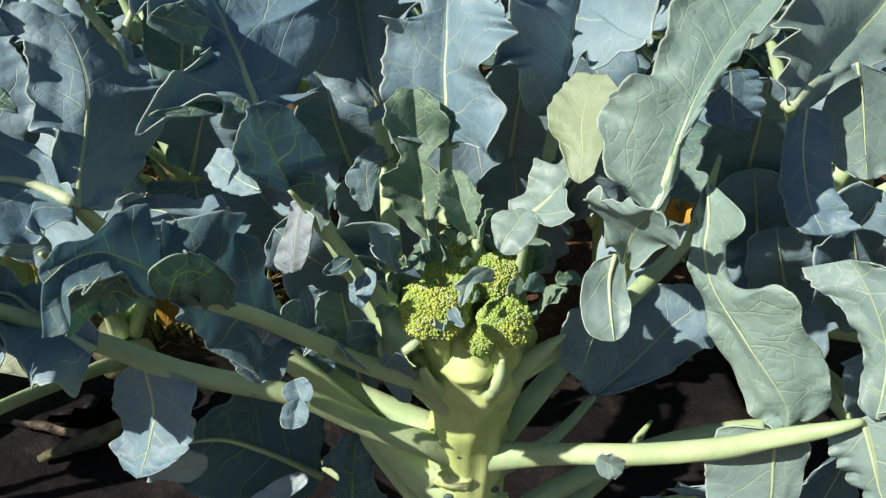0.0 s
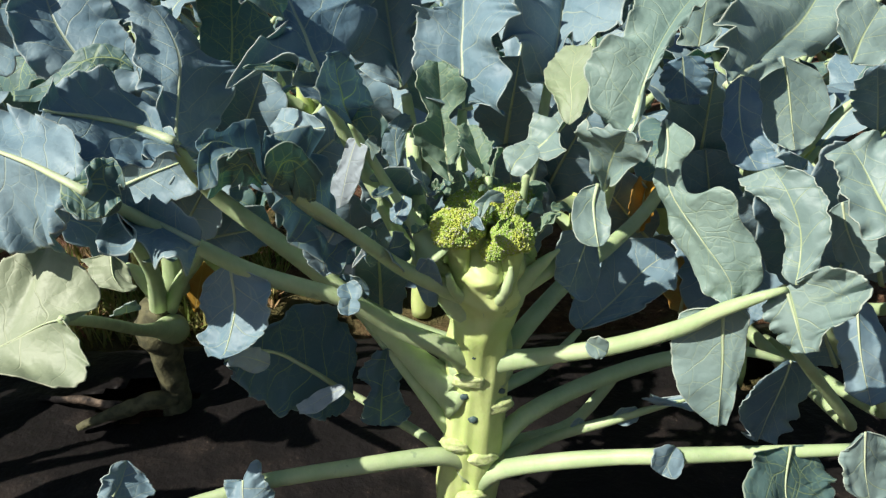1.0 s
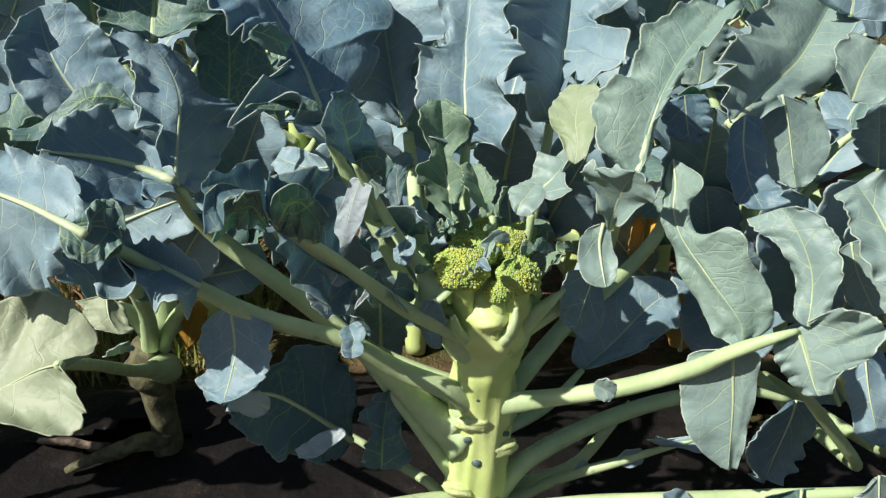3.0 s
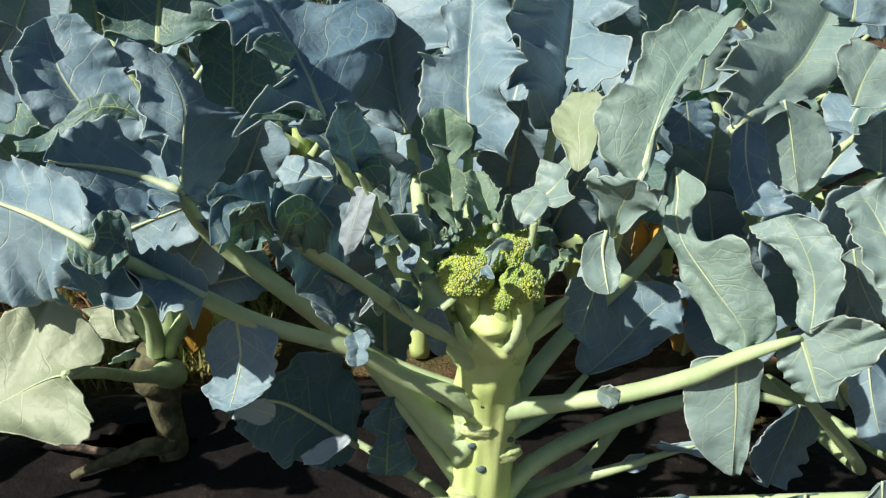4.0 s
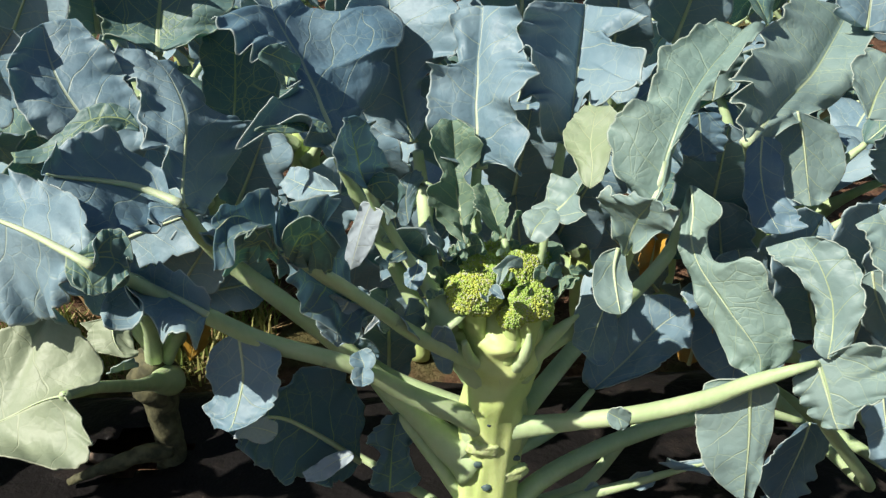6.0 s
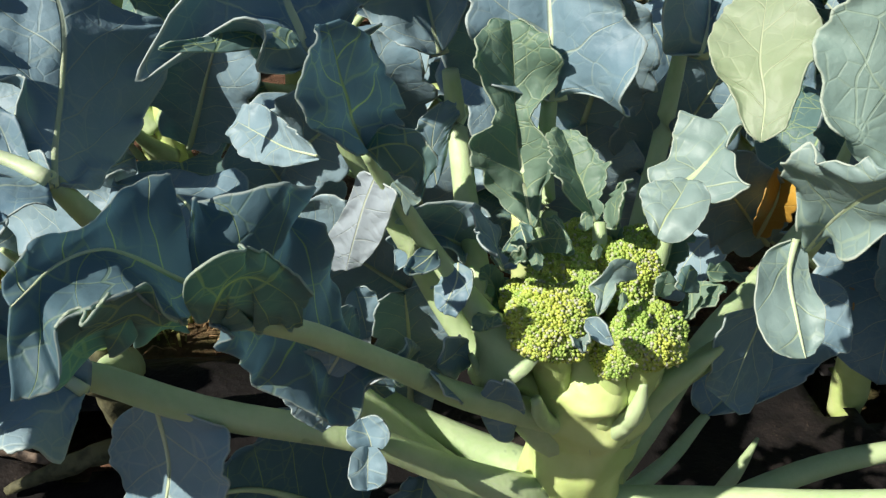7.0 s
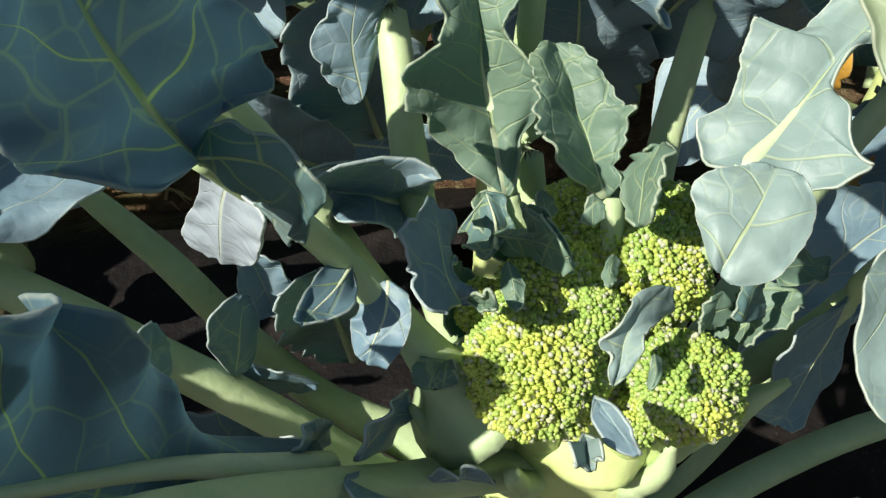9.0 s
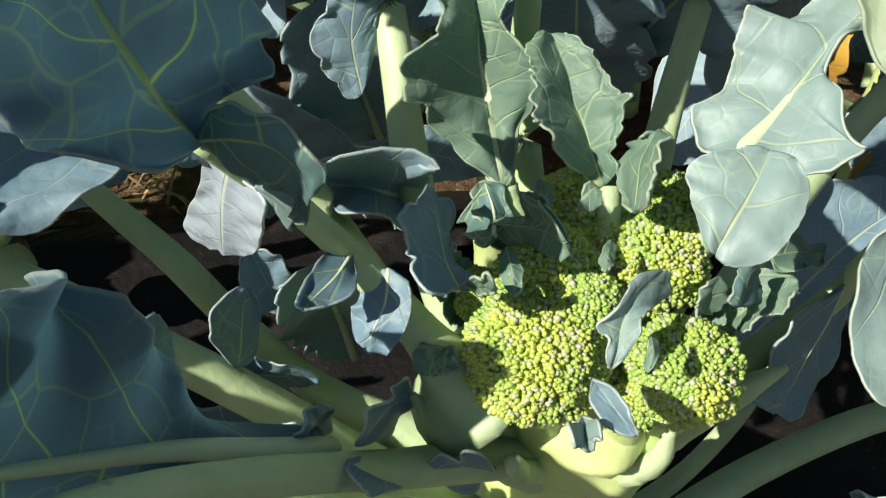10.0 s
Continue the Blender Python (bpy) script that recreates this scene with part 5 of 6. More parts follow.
part("stem", tube([(-0.405, 0.900, -0.003), (-0.402, 0.900, 0.053), (-0.403, 0.895, 0.106), (-0.404, 0.890, 0.157), (-0.405, 0.885, 0.196)], [0.0210, 0.0220, 0.0240, 0.0330, 0.0220], 36, 18, 0.3, 1.0, 5), BARK, left_plant, "grey-brown woody stem")
part("root", tube([(-0.400, 0.890, 0.030), (-0.430, 0.870, 0.040), (-0.464, 0.860, 0.035), (-0.502, 0.850, 0.027), (-0.534, 0.845, 0.016)], [0.0150, 0.0130, 0.0110, 0.0080, 0.0050], 30, 14, 0.3, 1.0, 6), BARK, left_plant)
leaf(plant, spine=[(0.106, 0.440, 0.391), (0.112, 0.438, 0.388), (0.118, 0.436, 0.385), (0.123, 0.435, 0.382)], face=(-0.23, -0.97, 0.09), left=[(6, 2, -1), (12, 4, -2), (12, 4, -3), (9, 3, -3)], right=[(4, 2, 0), (8, 4, 0), (8, 4, 0), (6, 3, 0)], mat=LEAF_PALE, nu=24, nv=8, rib=0, scallop=0.02, lobes=0.04, ruffle=0.1)
leaf(plant, spine=[(-0.053, 0.640, 0.483), (-0.055, 0.645, 0.510), (-0.049, 0.650, 0.535)], face=(0.11, -0.98, 0.17), left=[(6, -2, -4), (15, -2, -4), (7, -1, -5)], right=[(9, -1, 17), (15, -1, 15), (9, -3, 6)], rib=0)
leaf(plant, spine=[(-0.108, 0.600, 0.434), (-0.106, 0.600, 0.421), (-0.104, 0.600, 0.406), (-0.103, 0.600, 0.394)], face=(-0.00, -1.00, 0.00), left=[(6, 2, -4), (12, 4, -9), (13, 4, -9), (10, 3, -7)], right=[(4, 2, 0), (10, 4, 0), (10, 4, 0), (8, 3, 0)], nu=24, nv=8, rib=0, scallop=0.02, lobes=0.04, ruffle=0.1)
leaf(plant, spine=[(-0.012, 0.540, 0.498), (-0.002, 0.525, 0.510), (0.004, 0.515, 0.516), (0.006, 0.508, 0.519)], face=(0.94, 0.25, -0.21), left=[(3, -1, -3), (7, 3, -11), (7, 0, 2), (4, 2, 0)], right=[(1, 5, -4), (3, 4, -3), (9, -3, -14), (6, -3, -1)], mat=LEAF_SMALL, rib=0, nu=24, nv=8)
leaf(plant, spine=[(0.026, 0.480, 0.506), (0.025, 0.474, 0.506), (0.023, 0.470, 0.503)], face=(-0.05, 0.24, -0.97), left=[(1, 0, 2), (1, 3, 0), (1, 0, 0)], right=[(3, 2, -1), (2, 2, -1), (1, -1, -1)], mat=LEAF_SMALL, rib=0, nu=14, nv=5, scallop=0.12, ruffle=0.3, lobes=0.12, teeth=0.14)
leaf(plant, spine=[(0.022, 0.515, 0.511), (0.019, 0.507, 0.511), (0.018, 0.503, 0.510)], face=(-0.44, 0.22, -0.87), left=[(2, -1, 4), (1, 2, 1), (1, 0, 0)], right=[(3, 1, -1), (3, 0, 0), (1, -1, -1)], mat=LEAF_SMALL, rib=0, nu=14, nv=5, scallop=0.12, ruffle=0.3, lobes=0.12, teeth=0.14)
leaf(plant, spine=[(0.085, 0.525, 0.484), (0.098, 0.530, 0.479), (0.109, 0.530, 0.476)], face=(-0.34, 0.13, -0.93), left=[(5, 1, -1), (9, -3, -5), (5, 1, 0)], right=[(5, -3, 3), (5, -3, 1), (10, 5, 10)], mat=LEAF_SMALL, rib=0, nu=20, nv=8, scallop=0.15)
leaf(plant, spine=[(0.063, 0.500, 0.490), (0.066, 0.505, 0.495), (0.069, 0.510, 0.499)], face=(0.57, -0.70, 0.43), left=[(6, -1, 0), (4, -2, -2), (3, -3, -2)], right=[(11, -2, 3), (14, -2, 2), (15, -3, 2)], mat=LEAF_GREEN, rib=0, nu=20, nv=8, scallop=0.1)
leaf(plant, spine=[(0.051, 0.500, 0.489), (0.054, 0.503, 0.493), (0.057, 0.507, 0.498)], face=(0.44, -0.82, 0.36), left=[(4, 2, -3), (6, 1, -3), (5, 0, -2)], right=[(5, 0, 0), (7, 1, 0), (7, 1, -2)], mat=LEAF_SMALL, rib=0, nu=16, nv=6, scallop=0.12, ruffle=0.3, lobes=0.12, teeth=0.14)
leaf(plant, spine=[(-0.012, 0.530, 0.502), (-0.009, 0.550, 0.494), (-0.011, 0.560, 0.499)], face=(0.53, 0.13, -0.84), left=[(4, 1, 5), (4, 5, 0), (5, 4, -1)], right=[(4, 2, -4), (13, -1, -5), (17, 6, -7)], mat=LEAF_GREEN, rib=0.0015, nu=20, nv=8, scallop=0.1)
leaf(plant, spine=[(-0.011, 0.515, 0.512), (-0.011, 0.505, 0.513), (-0.011, 0.498, 0.509)], face=(0.25, 0.15, -0.96), left=[(2, 1, 0), (4, 3, -1), (2, 1, -1)], right=[(2, 2, 0), (3, 3, 0), (2, 0, 0)], mat=LEAF_SMALL, rib=0, nu=16, nv=6, scallop=0.12, ruffle=0.3, lobes=0.12, teeth=0.14)
leaf(plant, spine=[(0.005, 0.537, 0.508), (0.005, 0.540, 0.511), (0.005, 0.545, 0.512)], face=(0.17, -0.42, 0.89), left=[(2, 0, -2), (2, -2, -1), (2, -2, 0)], right=[(3, 0, -1), (5, -2, -2), (4, -2, 0)], mat=LEAF_SMALL, rib=0, nu=14, nv=6, scallop=0.12, ruffle=0.3, lobes=0.12, teeth=0.14)
leaf(plant, spine=[(0.018, 0.527, 0.512), (0.018, 0.530, 0.518), (0.019, 0.533, 0.520)], face=(0.05, -0.81, 0.59), left=[(4, 1, 2), (2, -1, -1), (2, 0, -1)], right=[(4, 1, 2), (4, 0, 0), (3, -1, 0)], mat=LEAF_SMALL, rib=0, nu=14, nv=6)
leaf(plant, spine=[(-0.038, 0.495, 0.476), (-0.036, 0.500, 0.478), (-0.032, 0.505, 0.477)], face=(-0.38, 0.09, 0.92), left=[(8, -1, 1), (6, 3, 0), (4, 2, -3)], right=[(10, 3, 1), (8, 0, 1), (5, 0, 0)], mat=LEAF_SMALL, rib=0, nu=18, nv=7, scallop=0.12, ruffle=0.3, lobes=0.12, teeth=0.14)
leaf(plant, spine=[(-0.097, 0.470, 0.422), (-0.098, 0.473, 0.428), (-0.100, 0.477, 0.432), (-0.102, 0.480, 0.436)], face=(-0.19, -0.83, 0.52), left=[(4, 3, 1), (9, 5, 1), (9, 5, 0), (7, 4, 1)], right=[(5, 3, 1), (12, 5, 1), (12, 5, 0), (9, 4, 1)], nu=24, nv=8, rib=0, scallop=0.02, lobes=0.04, ruffle=0.1)
leaf(plant, spine=[(-0.099, 0.470, 0.426), (-0.099, 0.459, 0.427), (-0.099, 0.449, 0.426), (-0.099, 0.440, 0.427)], face=(0.09, 0.02, 1.00), left=[(4, 2, 2), (9, 4, 4), (9, 4, 4), (6, 3, 3)], right=[(4, 2, 2), (9, 4, 4), (9, 4, 4), (6, 3, 3)], nu=24, nv=8, rib=0, scallop=0.02, lobes=0.04, ruffle=0.1)
leaf(plant, spine=[(-0.107, 0.455, 0.498), (-0.116, 0.450, 0.483), (-0.117, 0.445, 0.463)], face=(-0.40, 0.91, -0.14), left=[(17, -1, -2), (18, 0, -3), (12, -3, -9)], right=[(17, 0, -1), (21, -2, -1), (13, -1, -4)], rib=0)
leaf(plant, spine=[(-0.191, 0.560, 0.499), (-0.196, 0.590, 0.498), (-0.208, 0.610, 0.500), (-0.226, 0.630, 0.494), (-0.254, 0.640, 0.495)], face=(-0.13, -0.19, -0.97), left=[(13, -5, -3), (50, -3, -6), (45, 3, -5), (41, -8, -9), (24, 2, -6)], right=[(7, -3, -9), (21, -11, -46), (44, 1, -56), (72, -1, -42), (58, -6, -22)], rib=0.002, stalk=([(0.016, 0.525, 0.306), (0.000, 0.540, 0.320), (-0.079, 0.575, 0.348), (-0.119, 0.600, 0.376), (-0.149, 0.610, 0.430), (-0.176, 0.617, 0.471), (-0.188, 0.625, 0.482)], [0.0175, 0.014, 0.0088, 0.0079, 0.007, 0.0044, 0.0013]))
leaf(plant, spine=[(-0.198, 0.470, 0.465), (-0.197, 0.463, 0.426), (-0.204, 0.445, 0.399), (-0.208, 0.435, 0.393)], face=(0.41, 0.77, -0.48), left=[(28, -2, 11), (33, -5, 3), (28, 0, -1), (16, 5, -4)], right=[(29, 7, 13), (32, -1, -8), (31, -3, -13), (17, -5, -5)], rib=0.0018, label="hanging blue-green lobe of a leaf")
leaf(plant, spine=[(-0.177, 0.523, 0.619), (-0.156, 0.540, 0.615), (-0.138, 0.555, 0.613), (-0.121, 0.563, 0.606)], face=(-0.54, 0.59, -0.61), left=[(1, 1, -1), (5, -1, -3), (7, -1, -1), (5, 0, 1)], right=[(2, -1, 2), (4, 1, 3), (6, 0, 2), (4, -2, 0)], mat=LEAF_GREEN, rib=0, nu=24, nv=6, lobes=0.05)
leaf(plant, spine=[(-0.168, 0.537, 0.678), (-0.156, 0.545, 0.671), (-0.145, 0.555, 0.661), (-0.151, 0.557, 0.647)], face=(-0.87, 0.49, -0.07), left=[(4, 2, -3), (12, -1, 3), (8, -3, 7), (1, -3, 3)], right=[(6, -2, 3), (11, -1, 0), (9, 0, -6), (2, 4, -2)], mat=LEAF_GREEN, rib=0, nu=24, nv=6, lobes=0.05)
leaf(plant, spine=[(-0.266, 0.400, 0.543), (-0.275, 0.405, 0.560), (-0.272, 0.415, 0.569), (-0.274, 0.422, 0.578)], face=(0.20, -0.82, 0.53), left=[(14, -4, 7), (20, 5, -1), (16, 0, -4), (3, 3, 2)], right=[(12, 5, -3), (22, 2, 1), (15, 4, 9), (4, -3, -1)], mat=LEAF_GREEN, rib=0, lobes=0.06)
part("leaf_stalk", tube([(0.016, 0.525, 0.210), (0.005, 0.530, 0.220), (-0.008, 0.520, 0.239), (-0.046, 0.535, 0.294), (-0.068, 0.550, 0.320), (-0.106, 0.570, 0.363)], [0.015, 0.012, 0.0088, 0.007, 0.0062, 0.0018]), STALK, plant)
leaf(plant, spine=[(0.292, 0.410, 0.290), (0.277, 0.380, 0.271), (0.278, 0.360, 0.244)], face=(-0.41, 0.68, -0.61), left=[(31, 7, 20), (51, -8, 10), (54, -4, -3)], right=[(36, -4, -18), (59, 0, -16), (54, -5, -8)], mat=LEAF_GREEN, rib=0.002, stalk=([(0.016, 0.525, 0.167), (0.021, 0.510, 0.179), (0.048, 0.490, 0.211), (0.124, 0.455, 0.248), (0.187, 0.430, 0.268), (0.267, 0.420, 0.275), (0.350, 0.400, 0.291)], [0.0143, 0.0114, 0.0097, 0.0084, 0.0079, 0.007, 0.0053]))
leaf(plant, spine=[(0.191, 0.425, 0.283), (0.186, 0.420, 0.276), (0.181, 0.414, 0.270), (0.176, 0.410, 0.264)], face=(0.28, -0.86, 0.43), left=[(6, 2, 0), (13, 5, -1), (14, 4, -1), (10, 3, -1)], right=[(9, 2, 0), (20, 4, 2), (20, 4, 3), (15, 3, 1)], nu=24, nv=8, rib=0, scallop=0.02, lobes=0.04, ruffle=0.1)
leaf(plant, spine=[(0.320, 0.355, 0.348), (0.321, 0.345, 0.318), (0.326, 0.335, 0.290)], face=(-0.25, 0.90, -0.35), left=[(15, 2, 10), (23, -1, -6), (19, -4, -13)], right=[(24, 1, 7), (38, -2, 9), (27, -2, 4)], mat=LEAF_PALE, rib=0.0015)
leaf(plant, spine=[(-0.209, 0.450, 0.247), (-0.209, 0.440, 0.235), (-0.203, 0.420, 0.219)], face=(0.05, 0.67, -0.74), left=[(17, 5, -1), (18, -2, -4), (20, -2, -6)], right=[(12, -8, -25), (23, 0, -11), (28, 9, -14)], rib=0.0015)
leaf(plant, spine=[(-0.314, 0.410, 0.270), (-0.312, 0.430, 0.271), (-0.307, 0.440, 0.285)], face=(0.65, -0.43, 0.62), left=[(8, -11, -12), (17, 2, -7), (15, 5, -1)], right=[(26, -8, 10), (28, 7, -2), (12, 2, -6)], rib=0.0015, stalk=([(0.016, 0.525, 0.188), (0.010, 0.515, 0.198), (-0.026, 0.500, 0.222), (-0.122, 0.482, 0.227), (-0.186, 0.465, 0.232), (-0.238, 0.450, 0.228), (-0.324, 0.420, 0.228)], [0.0143, 0.0114, 0.0097, 0.0084, 0.0079, 0.007, 0.0044]))
part("leaf_stalk", tube([(0.016, 0.525, 0.162), (0.020, 0.530, 0.170), (0.093, 0.550, 0.194), (0.163, 0.540, 0.225), (0.242, 0.530, 0.257)], [0.0125, 0.01, 0.0062, 0.0053, 0.0018]), STALK, plant)
part("leaf_stalk", tube([(0.016, 0.525, 0.179), (0.020, 0.540, 0.190), (0.128, 0.600, 0.172), (0.179, 0.630, 0.200), (0.212, 0.660, 0.217)], [0.0125, 0.01, 0.007, 0.0062, 0.0018]), STALK, plant)
leaf(plant, spine=[(0.123, 0.550, 0.208), (0.129, 0.550, 0.211), (0.134, 0.550, 0.214), (0.138, 0.550, 0.216)], face=(-0.00, -1.00, -0.00), left=[(6, 2, 1), (12, 4, 1), (13, 4, 1), (9, 3, 2)], right=[(2, 2, 0), (6, 4, 0), (5, 4, 0), (4, 3, 0)], nu=24, nv=8, rib=0, scallop=0.02, lobes=0.04, ruffle=0.1)
leaf(plant, spine=[(0.166, 0.540, 0.225), (0.175, 0.540, 0.228), (0.184, 0.540, 0.232), (0.193, 0.540, 0.234)], face=(-0.00, -1.00, -0.00), left=[(7, 2, 0), (15, 4, 0), (14, 4, 0), (10, 3, -1)], right=[(3, 2, 0), (7, 4, -1), (8, 4, 0), (5, 3, 0)], nu=24, nv=8, rib=0, scallop=0.02, lobes=0.04, ruffle=0.1)
leaf(plant, spine=[(0.211, 0.530, 0.250), (0.234, 0.530, 0.252), (0.245, 0.530, 0.262)], face=(-0.19, -0.91, 0.38), left=[(10, 4, -24), (15, 2, -25), (32, 4, -39)], right=[(0, 11, 20), (10, 6, 7), (36, -5, 14)], rib=0, nu=14, nv=6)
part("leaf_stalk", tube([(0.016, 0.525, 0.289), (0.030, 0.530, 0.300), (0.070, 0.550, 0.341), (0.127, 0.610, 0.363), (0.181, 0.660, 0.375), (0.220, 0.690, 0.394), (0.243, 0.700, 0.424), (0.259, 0.710, 0.487)], [0.0163, 0.013, 0.0097, 0.0088, 0.0084, 0.0079, 0.007, 0.0018]), STALK, plant)
leaf(plant, spine=[(0.140, 0.610, 0.296), (0.178, 0.630, 0.317), (0.219, 0.650, 0.347), (0.253, 0.660, 0.365)], face=(-0.08, -0.75, 0.65), left=[(16, 8, -8), (36, 8, -9), (41, 2, -5), (14, -1, 3)], right=[(12, 13, 15), (27, 6, 23), (36, 3, 7), (21, -4, -2)], rib=0.002, stalk=([(0.016, 0.525, 0.249), (0.020, 0.540, 0.260), (0.095, 0.580, 0.271), (0.140, 0.610, 0.296)], [0.0112, 0.009, 0.0062, 0.0035]))
leaf(right_plant, spine=[(0.449, 0.645, 0.505), (0.427, 0.620, 0.548), (0.402, 0.590, 0.587)], face=(0.04, -0.84, -0.54), left=[(19, 0, 18), (26, 2, 17), (16, 1, 5)], right=[(23, 2, -2), (26, 2, -3), (21, -1, -7)], rib=0.0015)
leaf(right_plant, spine=[(0.443, 0.710, 0.559), (0.461, 0.730, 0.585), (0.486, 0.750, 0.612)], face=(0.03, -0.81, 0.59), left=[(26, 9, 19), (36, 1, 0), (37, 1, -3)], right=[(34, 6, 8), (38, 3, 7), (32, 2, 6)], mat=LEAF_PALE, rib=0.002)
leaf(right_plant, spine=[(0.282, 0.740, 0.574), (0.291, 0.760, 0.607), (0.301, 0.780, 0.641)], face=(0.18, -0.86, 0.47), left=[(24, -4, -6), (28, -5, -6), (25, -5, -6)], right=[(21, -3, 13), (30, -4, 10), (32, -7, 5)], mat=LEAF_PALE, rib=0.002)
leaf(right_plant, spine=[(0.498, 0.840, 0.628), (0.507, 0.860, 0.671), (0.536, 0.900, 0.706)], face=(-0.00, -0.80, 0.59), left=[(44, 1, 14), (43, 0, 1), (35, 2, -14)], right=[(42, 2, -8), (52, -4, -3), (40, 8, -4)], rib=0.003)
leaf(right_plant, spine=[(0.378, 0.500, 0.387), (0.376, 0.470, 0.344), (0.385, 0.450, 0.300)], face=(0.17, 0.86, -0.48), left=[(26, 2, 10), (17, 9, -1), (17, 7, -7)], right=[(23, 8, 5), (32, 7, 4), (27, 2, 1)], rib=0.002)
part("leaf_stalk", tube([(0.470, 0.900, 0.100), (0.465, 0.600, 0.157), (0.361, 0.520, 0.291), (0.288, 0.480, 0.379)], [0.01, 0.007, 0.0062, 0.0018]), STALK, right_plant)
part("leaf_stalk", tube([(0.500, 0.900, 0.080), (0.518, 0.620, 0.154), (0.405, 0.550, 0.295), (0.351, 0.520, 0.377)], [0.01, 0.007, 0.0062, 0.0018]), STALK, right_plant)
leaf(left_plant, spine=[(-0.325, 0.550, 0.440), (-0.319, 0.530, 0.427), (-0.309, 0.520, 0.415)], face=(-0.20, 0.55, -0.81), left=[(25, 9, -4), (20, 4, -9), (9, 1, -9)], right=[(15, 8, 10), (15, 6, 14), (8, -2, 6)], mat=LEAF_OLD, rib=0.0015)
leaf(left_plant, spine=[(-0.377, 0.700, 0.289), (-0.372, 0.690, 0.302), (-0.368, 0.680, 0.313)], face=(0.21, -0.72, -0.66), left=[(18, -2, -7), (15, 1, -10), (9, 1, -6)], right=[(18, 0, 11), (12, 0, 7), (9, 0, 4)], mat=LEAF_PALE, rib=0, nu=12, nv=5)
part("branch", tube([(-0.410, 0.925, 0.100), (-0.398, 0.890, 0.198), (-0.407, 0.870, 0.245), (-0.419, 0.850, 0.277)], [0.02, 0.015, 0.0123, 0.0035]), STALK, left_plant)
part("branch", tube([(-0.401, 0.900, 0.155), (-0.360, 0.870, 0.234), (-0.325, 0.840, 0.283), (-0.290, 0.800, 0.341)], [0.0132, 0.0097, 0.0079, 0.0022]), STALK, left_plant)
part("branch", tube([(-0.407, 0.900, 0.155), (-0.380, 0.830, 0.265), (-0.375, 0.780, 0.332), (-0.379, 0.720, 0.404)], [0.0132, 0.0106, 0.0088, 0.0022]), STALK, left_plant)
leaf(left_plant, spine=[(-0.369, 0.950, 0.142), (-0.351, 0.940, 0.199), (-0.337, 0.930, 0.236)], face=(-0.05, -0.98, -0.20), left=[(15, -3, 16), (16, 0, 0), (19, 1, -6)], right=[(17, -4, 24), (20, 0, 1), (17, 1, -4)], mat=LEAF_DEAD, rib=0, nu=14, nv=6, label="yellow withered leaf")
leaf(left_plant, spine=[(-0.314, 0.800, 0.624), (-0.316, 0.820, 0.645), (-0.311, 0.840, 0.684), (-0.306, 0.860, 0.730)], face=(0.04, -0.85, 0.53), left=[(48, 12, 17), (62, 5, 9), (60, 1, 0), (34, -3, -8)], right=[(46, 5, 1), (77, 5, 7), (68, 4, 11), (33, -2, -2)], mat=LEAF_GREEN, rib=0.005, stalk=([(-0.380, 0.920, 0.200), (-0.360, 0.860, 0.420), (-0.290, 0.800, 0.554), (-0.314, 0.800, 0.624)], [0.009, 0.007, 0.0053, 0.0044]))
leaf(left_plant, spine=[(-0.259, 0.840, 0.487), (-0.248, 0.860, 0.558), (-0.245, 0.880, 0.614), (-0.243, 0.900, 0.657)], face=(-0.01, -0.94, 0.34), left=[(27, 3, 3), (33, 1, -3), (40, 0, -1), (27, -3, -6)], right=[(53, 3, 20), (53, 1, 11), (40, 0, 1), (26, -3, -5)], mat=LEAF_GREEN, rib=0.003)
leaf(left_plant, spine=[(-0.448, 0.800, 0.626), (-0.444, 0.820, 0.653), (-0.445, 0.840, 0.686)], face=(-0.01, -0.83, 0.55), left=[(23, 4, 2), (42, 1, -2), (30, 0, 1)], right=[(24, 0, 3), (37, 3, 6), (31, 3, 4)], mat=LEAF_GREEN, rib=0.003)
leaf(rear_plant, spine=[(-0.258, 0.845, 0.424), (-0.237, 0.808, 0.469), (-0.216, 0.776, 0.515), (-0.201, 0.775, 0.549)], face=(0.16, 0.91, 0.38), left=[(18, -11, 19), (39, -12, 18), (37, -16, 14), (22, -20, 7)], right=[(18, -11, 18), (37, -12, 17), (35, -16, 12), (20, -20, 6)], rib=0.003, nu=26, nv=8)
leaf(rear_plant, spine=[(-0.083, 0.824, 0.426), (-0.086, 0.788, 0.471), (-0.090, 0.757, 0.516), (-0.094, 0.756, 0.550)], face=(-0.06, 0.90, 0.43), left=[(17, -11, 19), (36, -11, 20), (35, -16, 15), (21, -20, 6)], right=[(16, -11, 17), (35, -12, 15), (33, -16, 11), (19, -20, 5)], rib=0.003, nu=26, nv=8)
leaf(rear_plant, spine=[(-0.195, 0.851, 0.392), (-0.164, 0.822, 0.425), (-0.132, 0.801, 0.457), (-0.102, 0.809, 0.479)], face=(0.22, 0.96, 0.15), left=[(16, -14, 13), (39, -16, 8), (37, -18, 5), (19, -20, 0)], right=[(21, -12, 21), (43, -12, 23), (43, -20, 13), (29, -21, 0)], rib=0.003, nu=26, nv=8)
leaf(rear_plant, spine=[(0.007, 0.854, 0.461), (0.001, 0.812, 0.512), (-0.004, 0.774, 0.565), (-0.008, 0.766, 0.606)], face=(-0.03, 0.87, 0.49), left=[(19, -11, 17), (39, -13, 15), (36, -16, 12), (21, -19, 7)], right=[(19, -11, 19), (40, -12, 18), (38, -16, 15), (22, -19, 8)], rib=0.003, nu=26, nv=8)
